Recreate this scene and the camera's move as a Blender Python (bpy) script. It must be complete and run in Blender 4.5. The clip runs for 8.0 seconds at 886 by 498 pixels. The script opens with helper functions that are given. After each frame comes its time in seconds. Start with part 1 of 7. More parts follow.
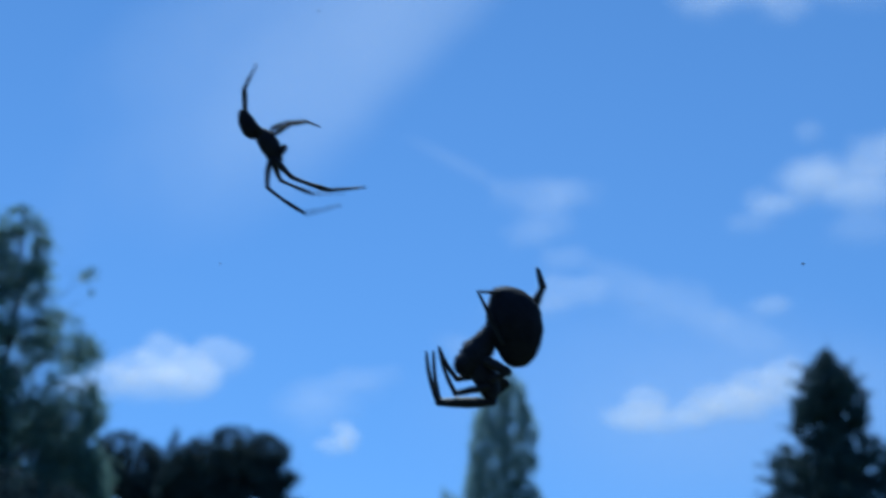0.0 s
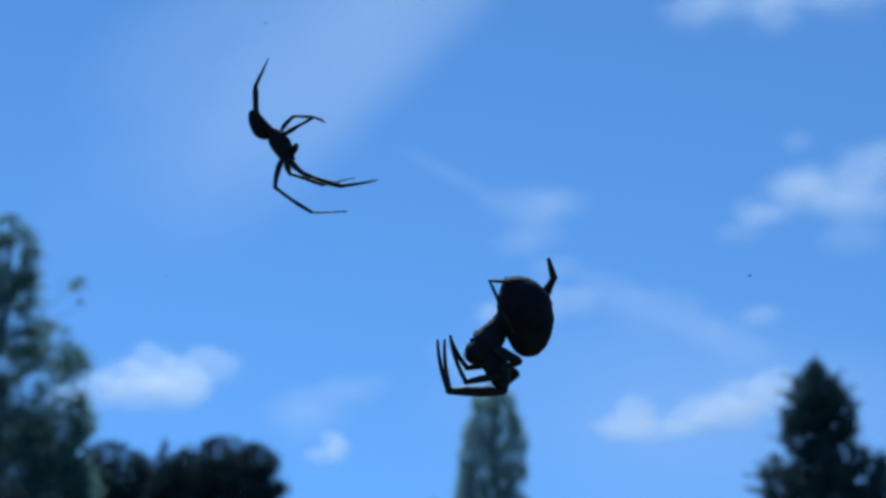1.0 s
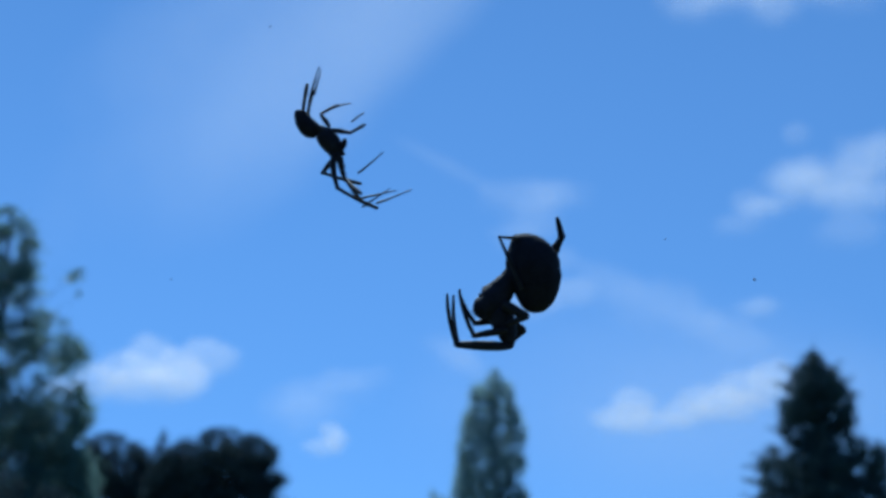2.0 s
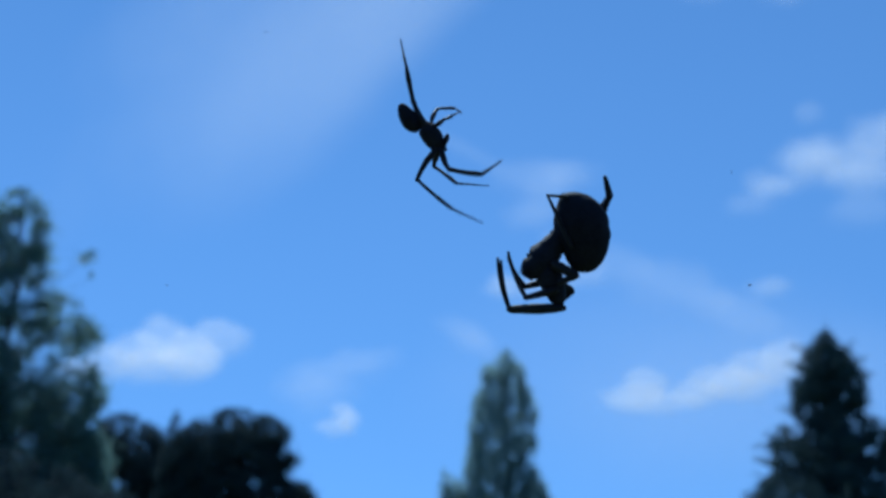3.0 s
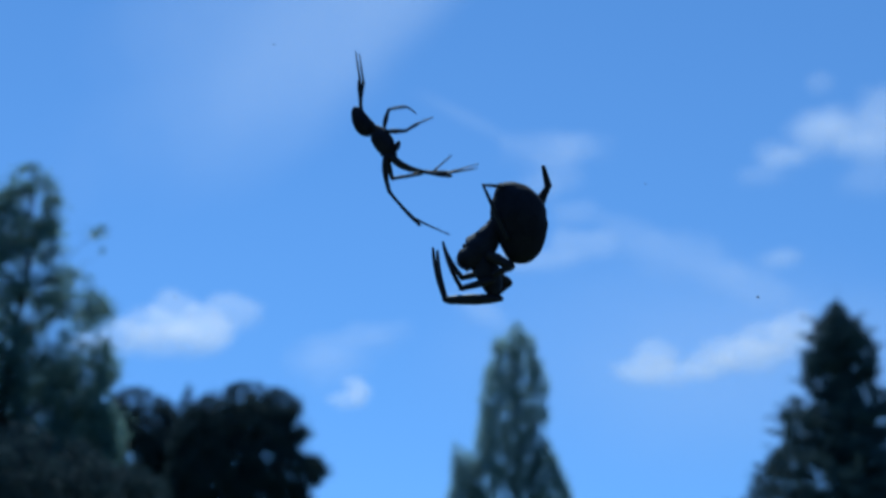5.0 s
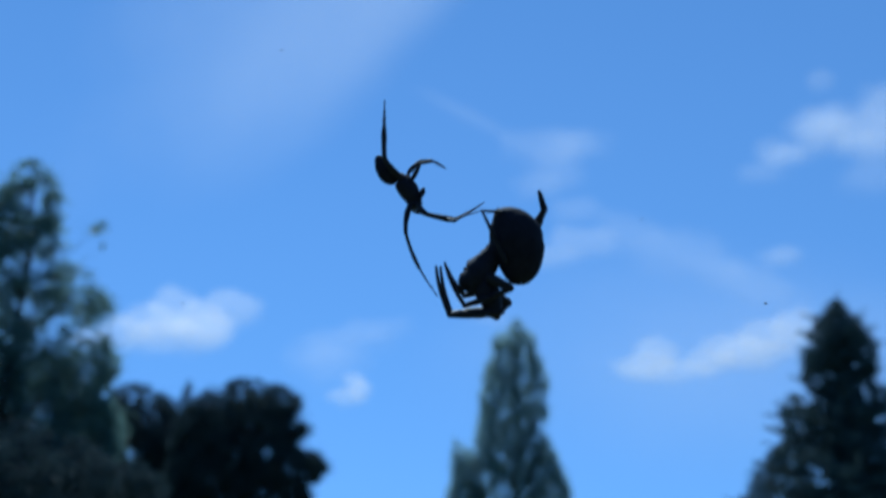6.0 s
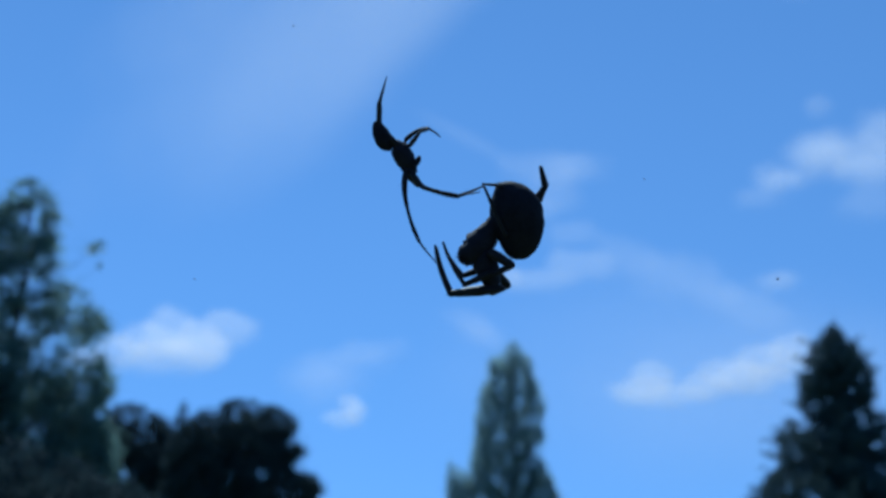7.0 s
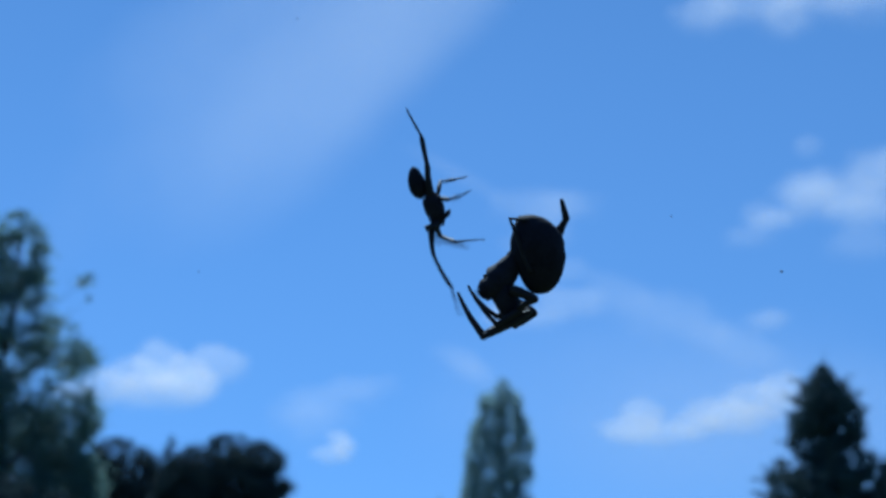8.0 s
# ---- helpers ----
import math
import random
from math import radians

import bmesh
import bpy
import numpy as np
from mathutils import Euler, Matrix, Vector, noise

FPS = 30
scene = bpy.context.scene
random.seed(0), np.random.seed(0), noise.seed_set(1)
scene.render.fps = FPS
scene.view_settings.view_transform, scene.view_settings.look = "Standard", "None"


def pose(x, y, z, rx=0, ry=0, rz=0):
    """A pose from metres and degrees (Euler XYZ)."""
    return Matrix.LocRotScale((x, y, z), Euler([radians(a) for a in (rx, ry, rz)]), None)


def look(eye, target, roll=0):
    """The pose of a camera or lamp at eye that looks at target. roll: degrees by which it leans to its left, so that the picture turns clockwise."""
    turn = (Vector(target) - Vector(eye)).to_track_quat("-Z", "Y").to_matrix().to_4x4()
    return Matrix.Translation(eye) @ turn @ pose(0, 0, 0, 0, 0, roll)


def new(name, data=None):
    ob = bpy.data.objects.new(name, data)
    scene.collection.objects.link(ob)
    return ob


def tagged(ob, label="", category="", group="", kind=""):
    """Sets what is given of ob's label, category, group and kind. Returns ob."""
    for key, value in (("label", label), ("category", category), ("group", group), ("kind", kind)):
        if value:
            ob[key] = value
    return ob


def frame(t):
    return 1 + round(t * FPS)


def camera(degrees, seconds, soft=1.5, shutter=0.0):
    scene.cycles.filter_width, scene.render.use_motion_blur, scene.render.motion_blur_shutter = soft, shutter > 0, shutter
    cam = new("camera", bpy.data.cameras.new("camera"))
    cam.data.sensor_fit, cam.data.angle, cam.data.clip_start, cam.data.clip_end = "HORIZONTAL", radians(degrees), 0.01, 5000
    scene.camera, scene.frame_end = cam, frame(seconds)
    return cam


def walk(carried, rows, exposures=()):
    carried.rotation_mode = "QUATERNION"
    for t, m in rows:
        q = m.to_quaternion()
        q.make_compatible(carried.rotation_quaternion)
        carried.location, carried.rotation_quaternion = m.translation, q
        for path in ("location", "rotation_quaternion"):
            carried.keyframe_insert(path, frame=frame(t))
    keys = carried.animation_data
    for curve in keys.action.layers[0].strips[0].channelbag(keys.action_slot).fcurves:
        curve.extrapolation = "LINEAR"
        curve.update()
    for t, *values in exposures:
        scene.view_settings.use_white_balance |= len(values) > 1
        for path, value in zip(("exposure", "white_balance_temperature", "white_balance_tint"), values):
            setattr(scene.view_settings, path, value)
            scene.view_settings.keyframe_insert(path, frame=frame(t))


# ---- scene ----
cam = camera(40.0, 8.0, soft=3.0, shutter=0.6)
# hand-held: the camera stands, and turns a little
walk(cam, [
    (0.0, pose(0, 0, 1.6, 107.919, -0.273, -0.550)),
    (0.5, pose(0, 0, 1.6, 108.259, -0.317, -0.617)),
    (1.0, pose(0, 0, 1.6, 108.381, -0.181, -1.017)),
    (1.5, pose(0, 0, 1.6, 108.290, -0.142, -1.192)),
    (3.0, pose(0, 0, 1.6, 107.071, -0.180, -0.544)),
    (3.5, pose(0, 0, 1.6, 106.663, -0.155, -0.290)),
    (4.0, pose(0, 0, 1.6, 106.291, -0.087, -0.096)),
    (4.5, pose(0, 0, 1.6, 106.000, 0.000, 0.000)),
    (6.0, pose(0, 0, 1.6, 105.649, -0.143, -0.016)),
    (6.5, pose(0, 0, 1.6, 105.986, -0.281, -0.100)),
    (7.0, pose(0, 0, 1.6, 106.697, -0.557, -0.281)),
    (7.5, pose(0, 0, 1.6, 107.546, -0.723, -0.539)),
    (8.0, pose(0, 0, 1.6, 108.398, -0.889, -0.839)),
], exposures=[(0.0, 0.40, 4780, -3), (8.0, 0.40, 4780, -3)])
# focus on the spiders, a hand's width away: the trees go soft
cam.data.dof.use_dof = True
cam.data.dof.focus_distance = 0.108
cam.data.dof.aperture_fstop = 57.0

# ---- light ----
SUN_EL, SUN_AZ = 58.0, -16.0  # degrees above the horizon, and clockwise from +y

world = bpy.data.worlds.new("sky")
scene.world = world
world.use_nodes = True
wn = world.node_tree
wn.nodes.clear()
sky = wn.nodes.new("ShaderNodeTexSky")
sky.sky_type = "NISHITA"
sky.sun_disc = False
sky.sun_elevation = radians(SUN_EL)
sky.sun_rotation = radians(SUN_AZ)
sky.altitude = 100
sky.air_density, sky.dust_density, sky.ozone_density = 1.0, 0.0, 3.0
background = wn.nodes.new("ShaderNodeBackground")
background.inputs["Strength"].default_value = 0.10
world_out = wn.nodes.new("ShaderNodeOutputWorld")
# clean dry air: the deep blue reaches low
lookup = wn.nodes.new("ShaderNodeTexCoord")
lift = wn.nodes.new("ShaderNodeVectorMath")
lift.operation = "ADD"
lift.inputs[1].default_value = (0.0, 0.0, 0.34)
wn.links.new(lookup.outputs["Generated"], lift.inputs[0])
wn.links.new(lift.outputs[0], sky.inputs[0])
wn.links.new(sky.outputs[0], background.inputs[0])
wn.links.new(background.outputs[0], world_out.inputs[0])

sun_data = bpy.data.lights.new("sun", "SUN")
sun_data.energy, sun_data.angle, sun_data.color = 4.5, radians(0.55), (1.0, 0.94, 0.85)
sun = new("sun", sun_data)
sun_dir = Vector((math.sin(radians(SUN_AZ)) * math.cos(radians(SUN_EL)), math.cos(radians(SUN_AZ)) * math.cos(radians(SUN_EL)), math.sin(radians(SUN_EL))))
sun.matrix_world = look(sun_dir * 50, (0, 0, 0))


# ---- materials ----
def material(name, base, rough=0.6, spread=0.25, scale=30.0, fine=200.0, bump=0.2, dist=0.0005, gloss=0.4, island=0.0, translucent=0.0, second=None):
    """A surface with colour varied at two scales, relief, and, for foliage, a little light let through."""
    mat = bpy.data.materials.new(name)
    mat.use_nodes = True
    nt = mat.node_tree
    nt.nodes.clear()
    N, L = nt.nodes.new, nt.links.new
    out = N("ShaderNodeOutputMaterial")
    bsdf = N("ShaderNodeBsdfPrincipled")
    bsdf.inputs["Roughness"].default_value = rough
    bsdf.inputs["Specular IOR Level"].default_value = gloss
    co = N("ShaderNodeTexCoord")
    big, small = N("ShaderNodeTexNoise"), N("ShaderNodeTexNoise")
    big.inputs["Scale"].default_value, small.inputs["Scale"].default_value = scale, fine
    big.inputs["Detail"].default_value, small.inputs["Detail"].default_value = 4, 6
    L(co.outputs["Object"], big.inputs["Vector"])
    L(co.outputs["Object"], small.inputs["Vector"])
    ramp = N("ShaderNodeValToRGB")
    dark = [c * (1 - spread) for c in base]
    light = second or [min(1, c * (1 + spread)) for c in base]
    ramp.color_ramp.elements[0].position, ramp.color_ramp.elements[1].position = 0.32, 0.68
    ramp.color_ramp.elements[0].color, ramp.color_ramp.elements[1].color = (*dark, 1), (*light, 1)
    mix = N("ShaderNodeMath")
    mix.operation = "MULTIPLY_ADD"
    mix.inputs[1].default_value = 0.45
    L(small.outputs["Fac"], mix.inputs[0])
    half = N("ShaderNodeMath")
    half.operation = "MULTIPLY"
    half.inputs[1].default_value = 0.55
    L(big.outputs["Fac"], half.inputs[0])
    L(half.outputs[0], mix.inputs[2])
    if island:
        geo = N("ShaderNodeNewGeometry")
        sub = N("ShaderNodeMath")
        sub.operation = "MULTIPLY_ADD"
        sub.inputs[1].default_value = island
        L(geo.outputs["Random Per Island"], sub.inputs[0])
        shift = N("ShaderNodeMath")
        shift.operation = "SUBTRACT"
        shift.inputs[1].default_value = island / 2
        L(mix.outputs[0], shift.inputs[0])
        L(shift.outputs[0], sub.inputs[2])
        L(sub.outputs[0], ramp.inputs[0])
    else:
        L(mix.outputs[0], ramp.inputs[0])
    L(ramp.outputs[0], bsdf.inputs["Base Color"])
    if bump:
        b = N("ShaderNodeBump")
        b.inputs["Strength"].default_value, b.inputs["Distance"].default_value = bump, dist
        L(small.outputs["Fac"], b.inputs["Height"])
        L(b.outputs[0], bsdf.inputs["Normal"])
    if translucent:
        tr = N("ShaderNodeBsdfTranslucent")
        L(ramp.outputs[0], tr.inputs[0])
        ms = N("ShaderNodeMixShader")
        ms.inputs[0].default_value = translucent
        L(bsdf.outputs[0], ms.inputs[1])
        L(tr.outputs[0], ms.inputs[2])
        L(ms.outputs[0], out.inputs[0])
    else:
        L(bsdf.outputs[0], out.inputs[0])
    return mat


def cloud_material(name, density, ragged, size, crisp=0.3, fade=0.9):
    """White vapour: thick in the middle of each puff, lumpy and crisp along its crest, thinning out towards its base; lit by sun and sky on both sides."""
    mat = bpy.data.materials.new(name)
    mat.use_nodes = True
    nt = mat.node_tree
    nt.nodes.clear()
    N, L = nt.nodes.new, nt.links.new
    out = N("ShaderNodeOutputMaterial")
    co, info, uv = N("ShaderNodeTexCoord"), N("ShaderNodeObjectInfo"), N("ShaderNodeUVMap")

    def math_node(op, a, b, c=None):
        m = N("ShaderNodeMath")
        m.operation = op
        for i, v in enumerate((a, b, c)):
            if v is None:
                continue
            if isinstance(v, (int, float)):
                m.inputs[i].default_value = v
            else:
                L(v, m.inputs[i])
        return m.outputs[0]

    def smooth(value, low, high, start=0.0, end=1.0):
        r = N("ShaderNodeMapRange")
        r.interpolation_type = "SMOOTHSTEP"
        for key, v in (("Value", value), ("From Min", low), ("From Max", high), ("To Min", start), ("To Max", end)):
            if isinstance(v, (int, float)):
                r.inputs[key].default_value = v
            else:
                L(v, r.inputs[key])
        return r.outputs[0]
    shift = N("ShaderNodeVectorMath")
    shift.operation = "MULTIPLY_ADD"
    shift.inputs[1].default_value = (900.0, 700.0, 300.0)
    L(info.outputs["Random"], shift.inputs[0])
    L(co.outputs["Object"], shift.inputs[2])
    lumps = []
    for scale, detail in ((1.0, 3), (2.6, 4)):
        n = N("ShaderNodeTexNoise")
        n.inputs["Scale"].default_value, n.inputs["Detail"].default_value = scale / size, detail
        L(shift.outputs[0], n.inputs["Vector"])
        lumps.append(n.outputs["Fac"])
    length, split = N("ShaderNodeVectorMath"), N("ShaderNodeSeparateXYZ")
    length.operation = "LENGTH"
    L(uv.outputs[0], length.inputs[0])
    L(uv.outputs[0], split.inputs[0])
    nsum = math_node("MULTIPLY_ADD", lumps[1], 0.4, math_node("MULTIPLY", lumps[0], 0.6))
    rim = math_node("SUBTRACT", 1.0, length.outputs["Value"])
    raw = math_node("MULTIPLY_ADD", math_node("SUBTRACT", nsum, 0.5), ragged, math_node("SUBTRACT", rim, 0.12))
    soft = smooth(split.outputs[1], -0.6, 0.5, fade, crisp)
    body = smooth(raw, 0.0, soft)
    edge = smooth(rim, 0.0, 0.14)
    alpha = math_node("MULTIPLY", math_node("MULTIPLY", body, edge), density)
    dif, tra, clear = N("ShaderNodeBsdfDiffuse"), N("ShaderNodeBsdfTranslucent"), N("ShaderNodeBsdfTransparent")
    dif.inputs[0].default_value = tra.inputs[0].default_value = (0.94, 0.86, 0.82, 1)
    both, mix = N("ShaderNodeMixShader"), N("ShaderNodeMixShader")
    both.inputs[0].default_value = 0.5
    L(dif.outputs[0], both.inputs[1])
    L(tra.outputs[0], both.inputs[2])
    L(alpha, mix.inputs[0])
    L(clear.outputs[0], mix.inputs[1])
    L(both.outputs[0], mix.inputs[2])
    L(mix.outputs[0], out.inputs[0])
    return mat


# spider skins: blue lift of the blacks imitates veiling glare in the lens
CHITIN = material("dark_chitin", (0.0125, 0.0125, 0.0215), 0.75, 0.45, 900, 6000, 0.5, 0.00003, gloss=0.12)
ABDOMEN = material("abdomen_skin", (0.0115, 0.0115, 0.0200), 0.8, 0.5, 700, 5000, 0.5, 0.00003, gloss=0.09, second=(0.0150, 0.0148, 0.0240))
LEG = material("leg_chitin", (0.0140, 0.0132, 0.0205), 0.6, 0.5, 700, 7000, 0.5, 0.00002, gloss=0.14, second=(0.020, 0.0180, 0.0230))
DEBRIS = material("debris", (0.12, 0.10, 0.08), 0.9, 0.4, 3000, 9000)
BARK = material("bark", (0.045, 0.039, 0.035), 0.9, 0.4, 3, 25, 0.8, 0.03)
# leaf and needle colours lean blue to stand in for haze
BIRCH_LEAF = material("loose_leaf", (0.115, 0.185, 0.165), 0.5, 0.3, 1.2, 9, 0.0, island=0.4, translucent=0.6, second=(0.165, 0.245, 0.215))
# poplar leaves: distance haze is mixed into the colour, paler and bluer
HAZED_POPLAR_LEAF = material("hazed_poplar_leaf", (0.19, 0.28, 0.275), 0.5, 0.3, 0.7, 5, 0.0, island=0.5, translucent=0.65, second=(0.28, 0.38, 0.37))
SPRUCE_NEEDLE = material("spruce_needle", (0.050, 0.078, 0.082), 0.6, 0.3, 1.0, 8, 0.0, gloss=0.1, island=0.3, translucent=0.15)
PINE_NEEDLE = material("pine_needle", (0.037, 0.054, 0.058), 0.6, 0.3, 1.0, 8, 0.0, gloss=0.05, island=0.4, translucent=0.25)
GRASS = material("grass", (0.06, 0.09, 0.03), 0.9, 0.4, 0.4, 12, 0.5, 0.05, second=(0.11, 0.13, 0.05))
CUMULUS = cloud_material("cumulus_vapour", 0.25, 0.9, 90.0, 0.35, 0.65)
BANK = cloud_material("bank_vapour", 0.22, 0.8, 120.0, 0.6, 0.9)
CIRRUS = cloud_material("cirrus_vapour", 0.17, 1.1, 130.0, 0.5, 0.9)
WISP = cloud_material("wisp_vapour", 0.10, 1.2, 170.0, 0.6, 0.9)
# these two serve thin vapour and the imitated lens glare
VEIL = cloud_material("veil_vapour_and_glare", 0.070, 0.35, 420.0, 0.5, 0.95)
WISPY = cloud_material("streak_vapour_and_glare", 0.06, 0.8, 300.0, 0.7, 0.95)


# ---- tools ----
def mm(x, y, z, rx=0, ry=0, rz=0):
    """A pose in millimetres and degrees."""
    return pose(x / 1000, y / 1000, z / 1000, rx, ry, rz)


def mesh_object(name, verts, faces, mat, parent=None, label="", smooth=True):
    me = bpy.data.meshes.new(name)
    me.from_pydata(verts, [], faces)
    me.materials.append(mat)
    if smooth:
        me.polygons.foreach_set("use_smooth", [True] * len(me.polygons))
    me.update()
    ob = new(name, me)
    if parent is not None:
        ob.parent = parent
    if label:
        ob["label"] = label
    return ob


def empty(name, m):
    ob = new(name)
    ob.empty_display_size = 0.001
    ob.matrix_basis = m
    return ob


class Shape:
    """Collects rings, cones and blobs into one mesh."""

    def __init__(self):
        self.v, self.f = [], []

    def loft(self, rows, sides=14, rough=0.0, freq=1.0):
        """Rows of (centre, radius across x/z plane normal, radius along y): a closed skin through rings set square to the path."""
        rows = [(Vector(c), ra, rb) for c, ra, rb in rows]
        base, n = len(self.v), len(rows)
        for i, (c, ra, rb) in enumerate(rows):
            d = (rows[min(i + 1, n - 1)][0] - rows[max(i - 1, 0)][0]).normalized()
            b = Vector((0, 1, 0)) if abs(d.y) < 0.9 else Vector((1, 0, 0))
            a = b.cross(d).normalized()
            b = d.cross(a)
            for k in range(sides):
                w = 2 * math.pi * k / sides
                p = c + a * (ra * math.cos(w)) + b * (rb * math.sin(w))
                if rough:
                    p += (p - c) * rough * noise.noise(p * freq)
                self.v.append(p)
        for i in range(n - 1):
            for k in range(sides):
                q = (k + 1) % sides
                self.f.append((base + i * sides + k, base + i * sides + q, base + (i + 1) * sides + q, base + (i + 1) * sides + k))
        self.f.append(tuple(base + k for k in reversed(range(sides))))
        self.f.append(tuple(base + (n - 1) * sides + k for k in range(sides)))
        return self

    def blob(self, centre, rx, ry, rz, seg=12, rings=8, rough=0.0, freq=1.0):
        rows = []
        for i in range(rings + 1):
            w = math.pi * (0.02 + 0.96 * i / rings)
            rows.append((Vector(centre) + Vector((0, 0, -rz * math.cos(w))), rx * math.sin(w), ry * math.sin(w)))
        return self.loft(rows, seg, rough, freq)

    def bristle(self, root, tip, r):
        root, tip = Vector(root), Vector(tip)
        d = (tip - root).normalized()
        a = d.orthogonal().normalized()
        b = d.cross(a)
        i = len(self.v)
        self.v += [root + a * r, root - a * (r / 2) + b * r, root - a * (r / 2) - b * r, tip]
        self.f += [(i, i + 1, i + 3), (i + 1, i + 2, i + 3), (i + 2, i, i + 3)]

    def obj(self, name, mat, parent=None, label="", scale=1.0):
        return mesh_object(name, [tuple(p * scale) for p in self.v], self.f, mat, parent, label)


def smooth_rows(rows, steps=3):
    """Catmull-Rom through rows of numbers."""
    rows = [np.array(r, float) for r in rows]
    out = []
    for i in range(len(rows) - 1):
        p0, p1, p2, p3 = rows[max(i - 1, 0)], rows[i], rows[i + 1], rows[min(i + 2, len(rows) - 1)]
        for s in range(steps):
            u = s / steps
            out.append(0.5 * (2 * p1 + (p2 - p0) * u + (2 * p0 - 5 * p1 + 4 * p2 - p3) * u * u + (3 * p1 - p0 - 3 * p2 + p3) * u ** 3))
    out.append(rows[-1])
    return out


# ---- spiders (modelled in millimetres) ----
def leg_piece(name, length, radii, parent, rng, hairs=20, label="", bow=(0.0, 0.0), knob=0.0):
    """One rigid piece of a leg along +z, with its own swelling, joint and bristles."""
    s = Shape()
    n = len(radii)
    rows = smooth_rows([(i / (n - 1), r) for i, r in enumerate(radii)], 3)
    path = []
    for u, r in rows:
        c = Vector((bow[0] * length * 4 * u * (1 - u), bow[1] * length * 4 * u * (1 - u), length * u))
        path.append((c, max(r, 0.012), max(r, 0.012)))
    path.insert(0, (Vector((0, 0, -radii[0] * 0.6)), radii[0] * 0.55, radii[0] * 0.55))
    path.append((path[-1][0] + Vector((0, 0, radii[-1] * 0.6)), radii[-1] * 0.5, radii[-1] * 0.5))
    s.loft(path, 10, 0.12, 3.0)
    if knob:
        s.blob((0, 0, length), knob, knob, knob * 1.25, 10, 6)
    for _ in range(hairs):
        u = rng.uniform(0.08, 0.97)
        r = float(np.interp(u, [i / (n - 1) for i in range(n)], radii))
        w = rng.uniform(0, 2 * math.pi)
        side = Vector((math.cos(w), math.sin(w), 0))
        root = Vector((bow[0] * length * 4 * u * (1 - u), bow[1] * length * 4 * u * (1 - u), length * u)) + side * r * 0.8
        s.bristle(root, root + side * rng.uniform(0.10, 0.24) + Vector((0, 0, rng.uniform(0.08, 0.22))), 0.016)
    return s.obj(name, LEG, parent, label, 0.001)


